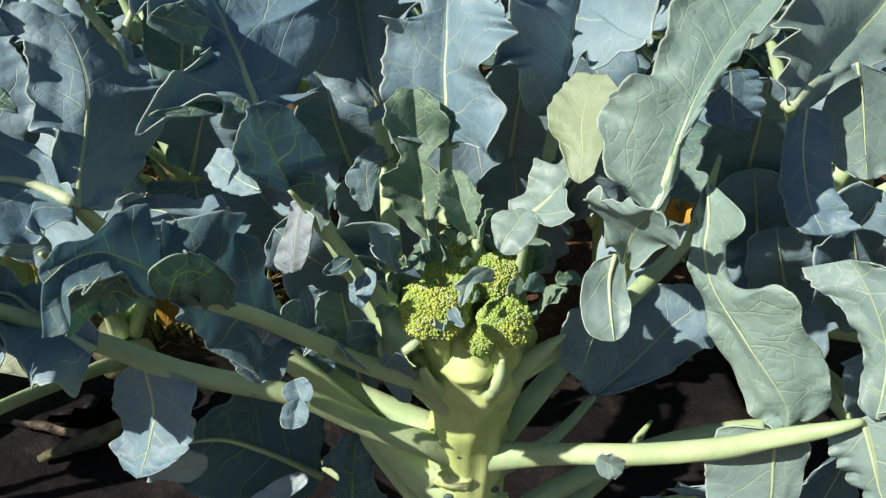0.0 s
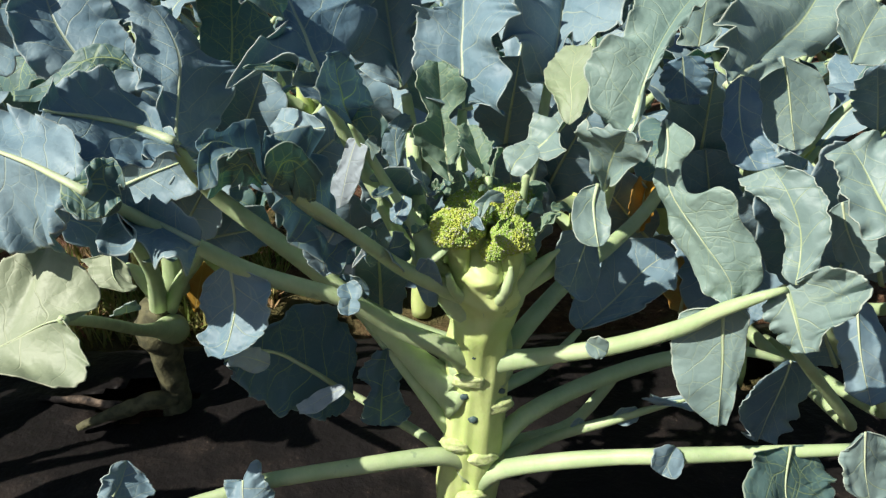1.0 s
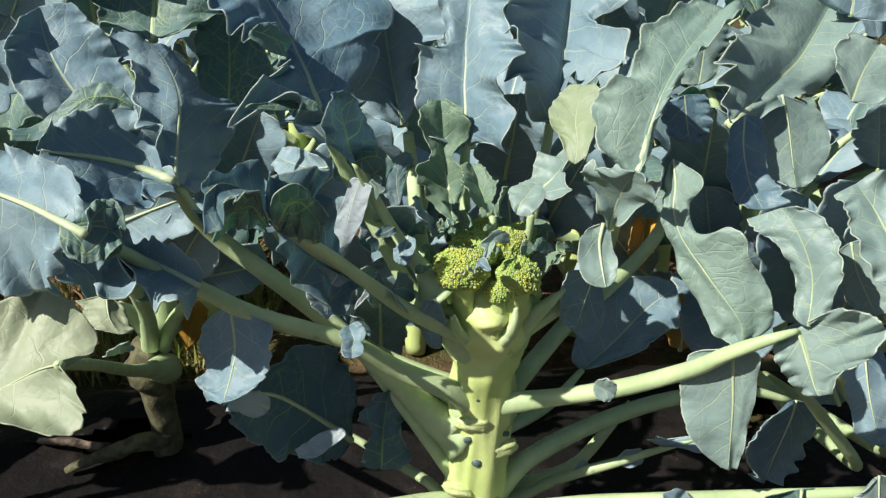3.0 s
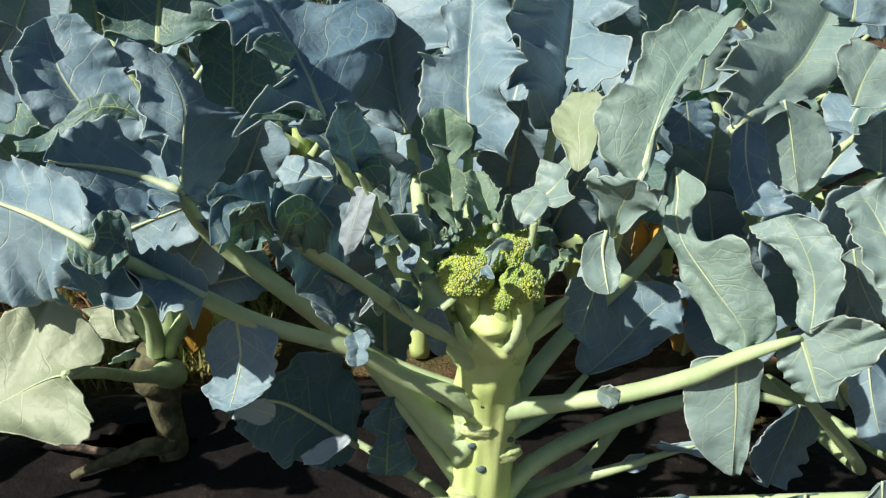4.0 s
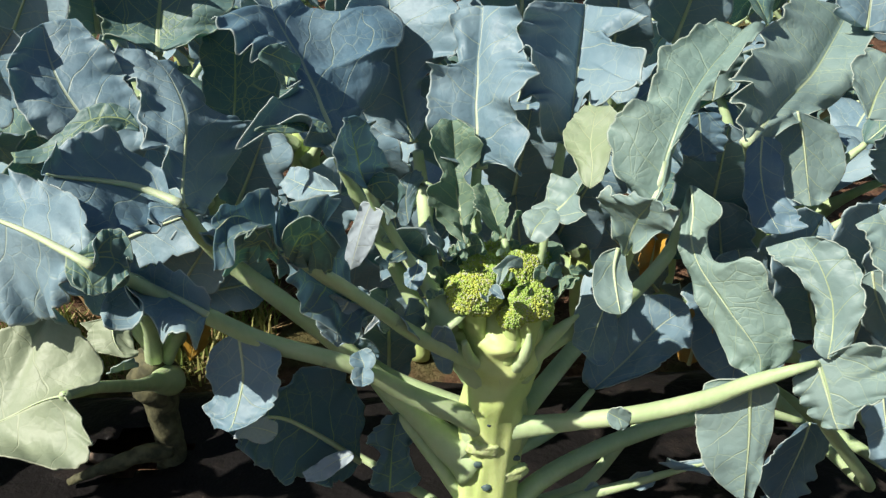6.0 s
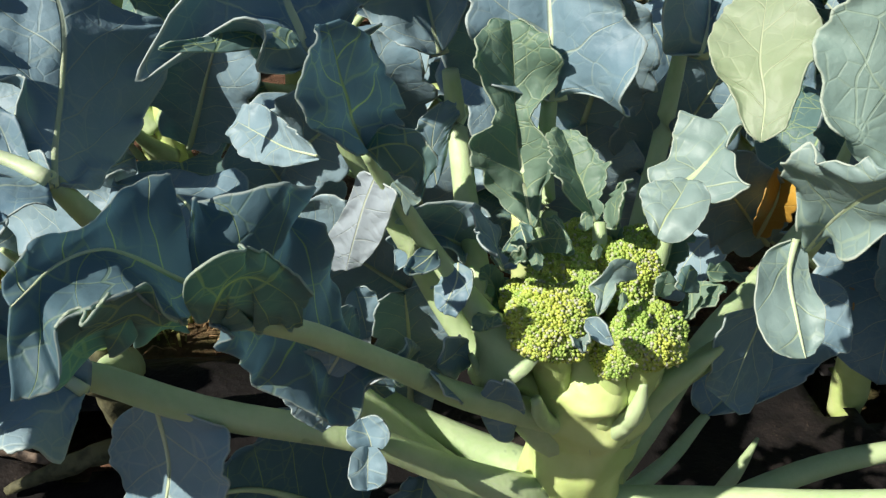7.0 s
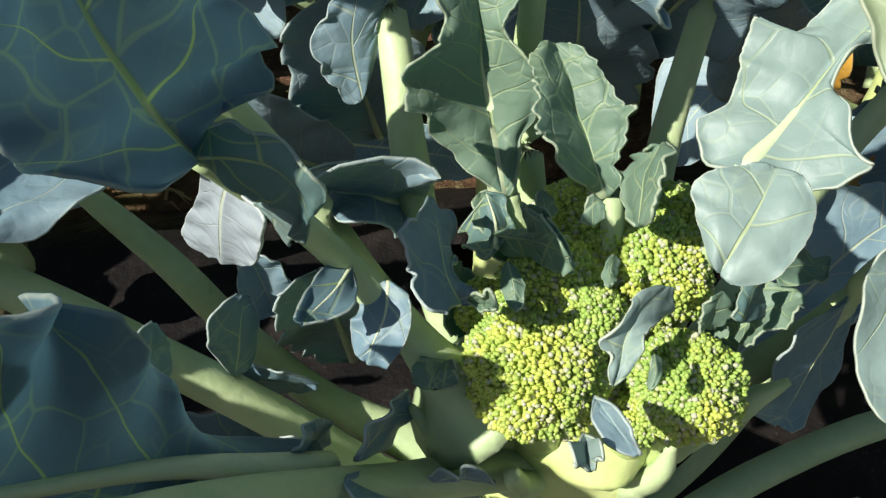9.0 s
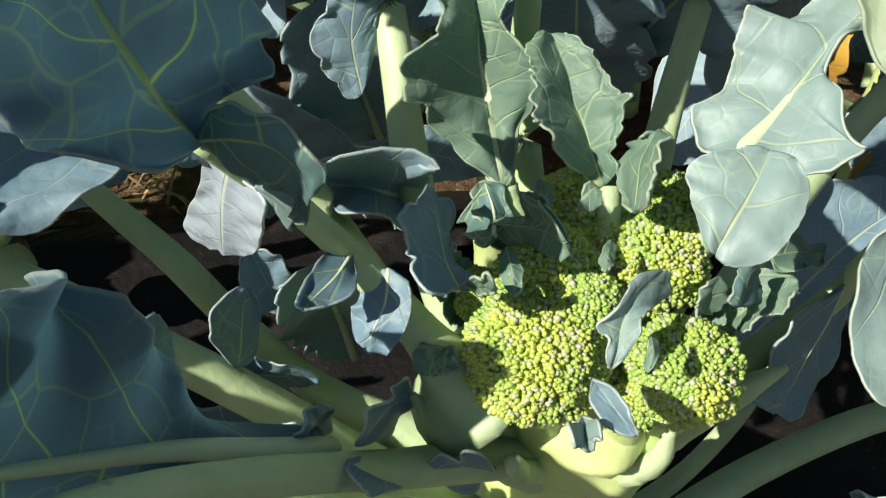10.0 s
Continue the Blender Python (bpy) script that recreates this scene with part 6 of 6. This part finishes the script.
leaf(rear_plant, spine=[(0.081, 0.830, 0.426), (0.080, 0.790, 0.477), (0.081, 0.755, 0.527), (0.086, 0.750, 0.567)], face=(0.10, 0.89, 0.45), left=[(16, -12, 15), (35, -14, 11), (33, -16, 9), (17, -19, 5)], right=[(19, -10, 22), (38, -11, 23), (37, -16, 18), (24, -20, 8)], rib=0.003, nu=26, nv=8)
leaf(rear_plant, spine=[(0.135, 0.852, 0.351), (0.146, 0.811, 0.408), (0.160, 0.774, 0.465), (0.179, 0.768, 0.509)], face=(0.23, 0.90, 0.37), left=[(18, -14, 11), (42, -16, 3), (40, -17, 2), (21, -19, 3)], right=[(25, -11, 25), (49, -11, 30), (48, -18, 22), (32, -21, 8)], rib=0.003, nu=26, nv=8)
leaf(rear_plant, spine=[(0.338, 0.845, 0.353), (0.321, 0.796, 0.424), (0.306, 0.751, 0.494), (0.302, 0.735, 0.549)], face=(0.10, 0.87, 0.48), left=[(18, -13, 11), (41, -15, 2), (38, -15, 2), (20, -17, 5)], right=[(24, -11, 28), (47, -11, 35), (46, -16, 30), (29, -20, 18)], rib=0.003, nu=26, nv=8)
leaf(rear_plant, spine=[(0.382, 0.854, 0.261), (0.354, 0.812, 0.328), (0.328, 0.774, 0.395), (0.315, 0.766, 0.445)], face=(-0.02, 0.92, 0.40), left=[(18, -12, 16), (40, -14, 8), (36, -15, 7), (19, -18, 7)], right=[(23, -10, 28), (45, -11, 33), (44, -16, 28), (28, -20, 17)], rib=0.003, nu=26, nv=8)
leaf(rear_plant, spine=[(0.295, 0.877, 0.270), (0.258, 0.845, 0.318), (0.220, 0.819, 0.366), (0.192, 0.823, 0.398)], face=(-0.19, 0.96, 0.20), left=[(19, -12, 22), (41, -12, 23), (39, -18, 17), (23, -21, 8)], right=[(19, -12, 18), (40, -13, 16), (39, -17, 13), (22, -20, 7)], rib=0.003, nu=26, nv=8)
leaf(rear_plant, spine=[(0.116, 0.910, 0.235), (0.102, 0.864, 0.311), (0.090, 0.822, 0.386), (0.082, 0.810, 0.444)], face=(-0.02, 0.91, 0.41), left=[(24, -12, 17), (52, -13, 13), (48, -15, 11), (27, -18, 9)], right=[(26, -11, 23), (52, -12, 24), (50, -16, 20), (30, -19, 13)], rib=0.003, nu=26, nv=8)
leaf(rear_plant, spine=[(-0.048, 0.873, 0.271), (-0.055, 0.831, 0.337), (-0.062, 0.794, 0.401), (-0.068, 0.787, 0.449)], face=(-0.06, 0.91, 0.40), left=[(20, -11, 20), (43, -12, 20), (41, -16, 16), (25, -19, 10)], right=[(20, -11, 19), (42, -13, 16), (40, -16, 13), (23, -19, 9)], rib=0.003, nu=26, nv=8)
leaf(rear_plant, spine=[(-0.077, 0.835, 0.267), (-0.105, 0.804, 0.313), (-0.136, 0.780, 0.357), (-0.167, 0.785, 0.387)], face=(-0.22, 0.96, 0.18), left=[(24, -12, 24), (47, -12, 28), (48, -20, 17), (32, -21, 3)], right=[(16, -15, 11), (39, -17, 4), (37, -18, 2), (19, -20, 0)], rib=0.003, nu=26, nv=8)
leaf(rear_plant, spine=[(-0.157, 0.907, 0.286), (-0.171, 0.869, 0.343), (-0.187, 0.836, 0.400), (-0.205, 0.833, 0.443)], face=(-0.19, 0.92, 0.34), left=[(23, -11, 24), (47, -12, 27), (46, -18, 20), (29, -21, 10)], right=[(18, -13, 13), (41, -15, 7), (38, -17, 5), (21, -19, 4)], rib=0.003, nu=26, nv=8)
leaf(rear_plant, spine=[(0.198, 0.860, 0.562), (0.188, 0.814, 0.612), (0.178, 0.772, 0.662), (0.175, 0.760, 0.704)], face=(0.06, 0.83, 0.55), left=[(18, -12, 13), (39, -14, 7), (36, -16, 5), (20, -18, 4)], right=[(22, -11, 22), (44, -11, 27), (42, -17, 21), (26, -20, 11)], rib=0.003, nu=26, nv=8)
leaf(rear_plant, spine=[(-0.074, 0.903, 0.608), (-0.078, 0.861, 0.650), (-0.083, 0.824, 0.693), (-0.088, 0.817, 0.730)], face=(-0.08, 0.84, 0.53), left=[(22, -11, 17), (45, -13, 17), (43, -17, 13), (26, -20, 5)], right=[(21, -12, 16), (45, -13, 14), (43, -17, 10), (25, -19, 4)], rib=0.003, nu=26, nv=8)
leaf(rear_plant, spine=[(0.096, 0.910, 0.617), (0.090, 0.864, 0.663), (0.083, 0.822, 0.711), (0.082, 0.810, 0.752)], face=(0.03, 0.82, 0.57), left=[(22, -12, 14), (48, -14, 9), (45, -16, 7), (25, -18, 4)], right=[(25, -11, 20), (50, -12, 23), (48, -17, 17), (28, -20, 9)], rib=0.003, nu=26, nv=8)
leaf(rear_plant, spine=[(0.290, 0.906, 0.604), (0.286, 0.863, 0.649), (0.283, 0.823, 0.695), (0.291, 0.814, 0.735)], face=(0.18, 0.83, 0.53), left=[(19, -14, 10), (44, -16, 1), (41, -17, 1), (22, -18, 1)], right=[(26, -11, 24), (49, -11, 30), (49, -18, 22), (32, -22, 7)], rib=0.003, nu=26, nv=8)
leaf(left_plant, spine=[(-0.507, 0.856, 0.598), (-0.469, 0.813, 0.641), (-0.431, 0.773, 0.686), (-0.407, 0.764, 0.723)], face=(0.19, 0.88, 0.44), left=[(22, -11, 24), (43, -10, 29), (42, -16, 24), (26, -20, 14)], right=[(17, -12, 14), (38, -13, 8), (35, -15, 6), (19, -18, 5)], rib=0.003, nu=26, nv=8)
leaf(left_plant, spine=[(-0.550, 0.812, 0.542), (-0.504, 0.771, 0.585), (-0.460, 0.734, 0.629), (-0.430, 0.728, 0.664)], face=(0.24, 0.91, 0.33), left=[(21, -10, 23), (42, -11, 25), (41, -16, 20), (26, -19, 12)], right=[(17, -11, 18), (37, -12, 14), (34, -16, 11), (18, -19, 8)], rib=0.003, nu=26, nv=8)
leaf(left_plant, spine=[(-0.404, 0.899, 0.630), (-0.389, 0.854, 0.675), (-0.376, 0.812, 0.721), (-0.372, 0.801, 0.760)], face=(-0.08, 0.81, 0.58), left=[(24, -11, 24), (47, -10, 32), (45, -17, 26), (28, -22, 13)], right=[(19, -13, 10), (43, -15, 2), (40, -16, 0), (22, -17, 1)], rib=0.003, nu=26, nv=8)
leaf(left_plant, spine=[(-0.328, 0.959, 0.610), (-0.305, 0.914, 0.658), (-0.282, 0.872, 0.707), (-0.267, 0.861, 0.749)], face=(0.10, 0.85, 0.52), left=[(24, -12, 21), (49, -12, 25), (47, -17, 21), (29, -20, 12)], right=[(22, -13, 12), (46, -14, 7), (44, -16, 4), (25, -18, 3)], rib=0.003, nu=26, nv=8)
leaf(left_plant, spine=[(-0.488, 0.959, 0.643), (-0.470, 0.914, 0.688), (-0.453, 0.872, 0.735), (-0.448, 0.861, 0.776)], face=(-0.08, 0.81, 0.58), left=[(26, -11, 27), (52, -10, 36), (50, -18, 29), (32, -22, 14)], right=[(21, -14, 8), (47, -16, -2), (44, -16, -3), (24, -17, -1)], rib=0.003, nu=26, nv=8)
leaf(left_plant, spine=[(-0.388, 0.743, 0.423), (-0.344, 0.719, 0.448), (-0.299, 0.703, 0.469), (-0.264, 0.717, 0.477)], face=(0.13, 0.99, 0.01), left=[(14, -15, 13), (36, -18, 4), (34, -19, 2), (18, -21, -2)], right=[(22, -11, 25), (43, -12, 29), (45, -21, 16), (31, -22, -1)], rib=0.003, nu=26, nv=8)
leaf(left_plant, spine=[(-0.358, 0.783, 0.382), (-0.382, 0.759, 0.411), (-0.411, 0.743, 0.436), (-0.452, 0.757, 0.447)], face=(-0.18, 0.98, 0.09), left=[(31, -13, 22), (56, -14, 24), (58, -20, -3), (38, -13, -19)], right=[(10, -19, 6), (36, -22, -3), (35, -20, -2), (16, -20, -6)], rib=0.003, nu=26, nv=8)
leaf(left_plant, spine=[(-0.338, 0.787, 0.324), (-0.306, 0.749, 0.377), (-0.275, 0.716, 0.427), (-0.254, 0.713, 0.461)], face=(0.24, 0.92, 0.30), left=[(15, -10, 20), (33, -11, 17), (30, -15, 14), (18, -19, 10)], right=[(16, -9, 24), (32, -11, 24), (31, -15, 20), (18, -20, 13)], rib=0.003, nu=26, nv=8)
leaf(plant, spine=[(-0.078, 0.679, 0.243), (-0.077, 0.634, 0.329), (-0.076, 0.592, 0.405), (-0.077, 0.581, 0.442)], face=(-0.06, 0.90, 0.43), left=[(15, -7, 33), (27, -7, 33), (23, -10, 30), (13, -14, 25)], right=[(14, -7, 28), (27, -7, 25), (22, -10, 24), (12, -14, 22)], rib=0.003, nu=26, nv=8)
leaf(plant, spine=[(-0.028, 0.610, 0.445), (-0.042, 0.594, 0.466), (-0.057, 0.587, 0.478), (-0.073, 0.610, 0.461)], face=(0.06, 1.00, -0.04), left=[(15, -4, 29), (24, -6, 30), (30, -16, -17), (16, 0, -30)], right=[(-5, -10, 21), (-1, -15, 14), (-4, -19, -8), (-6, -10, -19)], rib=0.003, nu=26, nv=8)
leaf(plant, spine=[(-0.037, 0.672, 0.395), (-0.052, 0.655, 0.415), (-0.067, 0.647, 0.429), (-0.083, 0.668, 0.418)], face=(0.02, 1.00, -0.03), left=[(14, -6, 27), (23, -7, 28), (29, -19, -9), (18, -2, -26)], right=[(-3, -11, 19), (2, -15, 13), (-1, -20, -4), (-6, -12, -17)], rib=0.003, nu=26, nv=8)
leaf(left_plant, spine=[(-0.531, 0.909, 0.367), (-0.496, 0.864, 0.429), (-0.461, 0.822, 0.492), (-0.441, 0.811, 0.540)], face=(0.10, 0.90, 0.42), left=[(23, -11, 25), (47, -11, 29), (45, -16, 25), (29, -19, 16)], right=[(19, -12, 15), (41, -13, 9), (38, -15, 7), (21, -17, 8)], mat=LEAF_GREEN, rib=0.003, nu=26, nv=8)
leaf(left_plant, spine=[(-0.307, 0.787, 0.339), (-0.276, 0.773, 0.350), (-0.242, 0.768, 0.358), (-0.213, 0.793, 0.351)], face=(-0.09, 1.00, -0.01), left=[(7, -17, 11), (24, -20, 5), (24, -20, -2), (10, -19, -8)], right=[(22, -13, 20), (39, -15, 20), (41, -20, -4), (28, -13, -17)], rib=0.003, nu=26, nv=8)
leaf(left_plant, spine=[(-0.519, 0.847, 0.313), (-0.500, 0.809, 0.367), (-0.484, 0.776, 0.422), (-0.481, 0.773, 0.461)], face=(-0.07, 0.91, 0.42), left=[(19, -9, 28), (37, -10, 34), (38, -17, 27), (27, -22, 14)], right=[(13, -12, 14), (31, -14, 6), (28, -16, 4), (13, -19, 4)], rib=0.003, nu=26, nv=8)
leaf(left_plant, spine=[(-0.323, 0.828, 0.319), (-0.348, 0.813, 0.333), (-0.381, 0.808, 0.344), (-0.424, 0.832, 0.342)], face=(0.01, 1.00, -0.01), left=[(26, -16, 13), (45, -18, 9), (43, -17, -17), (28, -10, -24)], right=[(5, -19, 6), (25, -21, 0), (24, -20, -3), (12, -17, -10)], mat=LEAF_GREEN, rib=0.003, nu=26, nv=8)
leaf(right_plant, spine=[(0.448, 0.671, 0.248), (0.429, 0.630, 0.313), (0.412, 0.595, 0.374), (0.414, 0.589, 0.417)], face=(0.18, 0.89, 0.42), left=[(13, -12, 13), (30, -15, 0), (28, -15, 1), (12, -18, 4)], right=[(22, -8, 36), (41, -8, 46), (42, -17, 38), (32, -23, 19)], rib=0.003, nu=26, nv=8)
leaf(right_plant, spine=[(0.439, 0.713, 0.284), (0.401, 0.671, 0.349), (0.366, 0.634, 0.412), (0.349, 0.627, 0.456)], face=(-0.06, 0.92, 0.39), left=[(14, -11, 18), (33, -13, 10), (30, -14, 9), (15, -18, 10)], right=[(20, -9, 30), (39, -10, 34), (38, -15, 29), (25, -20, 18)], rib=0.003, nu=26, nv=8)
leaf(right_plant, spine=[(0.446, 0.659, 0.351), (0.417, 0.614, 0.415), (0.389, 0.572, 0.478), (0.381, 0.561, 0.522)], face=(0.11, 0.86, 0.50), left=[(13, -12, 13), (32, -14, 1), (29, -14, 2), (14, -17, 6)], right=[(21, -9, 34), (39, -9, 43), (39, -16, 37), (27, -21, 22)], rib=0.003, nu=26, nv=8)
leaf(right_plant, spine=[(0.400, 0.767, 0.306), (0.395, 0.729, 0.361), (0.393, 0.696, 0.415), (0.406, 0.693, 0.454)], face=(0.23, 0.89, 0.39), left=[(13, -14, 10), (34, -17, -3), (32, -17, -2), (14, -19, 0)], right=[(24, -9, 32), (46, -9, 41), (48, -19, 30), (35, -23, 11)], rib=0.003, nu=26, nv=8)
leaf(right_plant, spine=[(0.462, 0.645, 0.209), (0.421, 0.608, 0.271), (0.382, 0.576, 0.331), (0.363, 0.575, 0.367)], face=(-0.11, 0.95, 0.30), left=[(14, -10, 23), (30, -11, 19), (27, -15, 17), (14, -19, 14)], right=[(18, -9, 29), (35, -10, 31), (34, -15, 27), (23, -20, 18)], rib=0.003, nu=26, nv=8)
leaf(right_plant, spine=[(0.467, 0.604, 0.343), (0.427, 0.562, 0.403), (0.391, 0.524, 0.462), (0.374, 0.516, 0.502)], face=(-0.02, 0.90, 0.44), left=[(12, -10, 18), (27, -12, 9), (24, -14, 9), (11, -17, 10)], right=[(18, -8, 33), (34, -9, 39), (33, -14, 34), (23, -20, 22)], rib=0.003, nu=26, nv=8)
leaf(right_plant, spine=[(0.387, 0.781, 0.266), (0.361, 0.747, 0.318), (0.337, 0.718, 0.370), (0.327, 0.719, 0.405)], face=(-0.05, 0.94, 0.34), left=[(13, -11, 18), (30, -13, 13), (29, -16, 10), (14, -20, 8)], right=[(18, -10, 27), (35, -10, 31), (35, -16, 24), (25, -22, 13)], rib=0.003, nu=26, nv=8)
leaf(rear_plant, spine=[(0.333, 0.827, 0.181), (0.324, 0.801, 0.220), (0.317, 0.782, 0.258), (0.323, 0.793, 0.277)], face=(0.06, 0.97, 0.22), left=[(6, -12, 18), (17, -14, 13), (16, -18, 9), (3, -22, -2)], right=[(14, -8, 26), (26, -8, 30), (29, -19, 20), (25, -20, -4)], mat=LEAF_DEAD, rib=0.003, nu=26, nv=8, label="yellow withered leaf")
leaf(rear_plant, spine=[(0.268, 0.847, 0.300), (0.261, 0.821, 0.334), (0.257, 0.802, 0.368), (0.262, 0.813, 0.387)], face=(0.06, 0.97, 0.25), left=[(3, -11, 18), (11, -13, 15), (9, -18, 9), (-1, -21, -4)], right=[(10, -9, 23), (18, -9, 25), (20, -19, 15), (18, -19, -5)], mat=LEAF_DEAD, rib=0.003, nu=26, nv=8, label="yellow withered leaf")


# ---- further plants of the bed ----
def leafy_plant(place, seed, count=11, reach=0.30, height=0.46, label="leafy blue-green broccoli plant in the bed"):
    """A plant with arching leaves all round its stem."""
    rng = random.Random(seed)
    x0, y0 = place
    ob = thing("broccoli_plant", (x0, y0, 0), label, "broccoli plant", "plants of the bed")
    part("stem", tube([(x0, y0, -0.03), (x0 + 0.01, y0, 0.14), (x0, y0, height * 0.72)], [0.02, 0.024, 0.018], 20, 14, 0.15, 1.0, seed), STEM, ob)
    for i in range(count):
        a = i * 2.4 + rng.uniform(-0.25, 0.25)
        r = reach * rng.uniform(0.75, 1.1)
        z0 = height * (0.25 + 0.45 * i / count)
        top = z0 + height * rng.uniform(0.25, 0.55) * (0.5 + 0.6 * i / count)
        d, s = Vector((math.cos(a), math.sin(a), 0)), Vector((-math.sin(a), math.cos(a), 0))
        base = Vector((x0, y0, z0))
        p = [base + d * 0.02, base + d * r * 0.35 + Vector((0, 0, (top - z0) * 0.6)), base + d * r * 0.5 + Vector((0, 0, (top - z0) * 0.85))]
        tip = [p[2], base + d * r * 0.72 + Vector((0, 0, top - z0 + 0.03)), base + d * r * 0.9 + Vector((0, 0, top - z0 + 0.02)), base + d * r * 1.05 + Vector((0, 0, top - z0 - 0.04))]
        w = rng.uniform(48, 75)
        left = [(w * 0.35, 4, 0), (w, 14, 0), (w * 0.95, 8, 0), (w * 0.55, -4, 0)]
        right = [(w * 0.35, 4, 0), (w * 0.9, 12, 0), (w, 10, 0), (w * 0.5, -4, 0)]
        leaf(ob, [tuple(q) for q in tip], (-d.x * 0.35, -d.y * 0.35, 1), left, right, mat=rng.choice((LEAF, LEAF, LEAF_GREEN)), ruffle=0.16, nu=26, nv=8,
             stalk=([tuple(q) for q in p], [0.011, 0.008, 0.005]))
    return ob


back_a = leafy_plant((-0.05, 2.35), 11, 10, 0.26, 0.44)
back_b = leafy_plant((0.93, 0.55), 12, 11, 0.30, 0.46)
for x, y, turn in ((-0.95, 0.62, 70), (0.50, 1.02, 200), (-0.80, 1.02, 310), (0.98, 1.0, 130), (-1.45, 0.6, 20), (1.5, 0.7, 250)):
    copy_thing(back_b, pose(x, y, 0, 0, 0, turn))
for x, y, turn in ((-0.02, 1.24, 40), (0.30, 1.28, 160), (0.66, 1.2, 280), (-0.72, 1.25, 100), (0.22, 1.5, 15), (0.75, 1.55, 75), (-0.25, 1.66, 190), (-0.58, 1.78, 230), (-0.95, 1.72, 320), (-1.3, 1.8, 45)):
    copy_thing(back_b, pose(x, y, -0.02, 0, 0, turn))
for x in (-1.4, -0.95, -0.5, 0.4, 0.85, 1.3):
    copy_thing(back_b if int(x * 100) % 2 else back_a, pose(x, 2.35 + 0.05 * math.sin(x * 7), -0.03, 0, 0, x * 200))
for x, y, turn, z in ((-0.62, 1.5, 15, -0.02), (-0.42, 1.36, 140, -0.05), (0.12, 1.3, 260, -0.06), (0.5, 1.42, 60, -0.02), (-1.5, 1.5, 200, 0), (1.15, 1.35, 310, 0), (0.05, 1.9, 120, 0), (0.5, 1.95, 30, 0), (1.0, 2.0, 250, 0)):
    copy_thing(back_a, pose(x, y, z, 0, 0, turn))
for y in (2.9, 3.5, 4.2, 5.1, 6.2):
    for i in range(7):
        x = (i - 3) * 0.16 * y + 0.2 * math.sin(y * 9 + i)
        copy_thing(back_b, pose(x, y + 0.15 * math.sin(i * 5 + y), 0, 0, 0, i * 97 + y * 40))
for x, y, turn in ((1.9, 4.3, 20), (2.25, 4.9, 140), (1.5, 3.4, 250), (-1.55, 3.4, 70), (-1.2, 4.6, 190), (0.9, 4.7, 310)):
    copy_thing(back_b, pose(x, y, 0.02, 0, 0, turn))
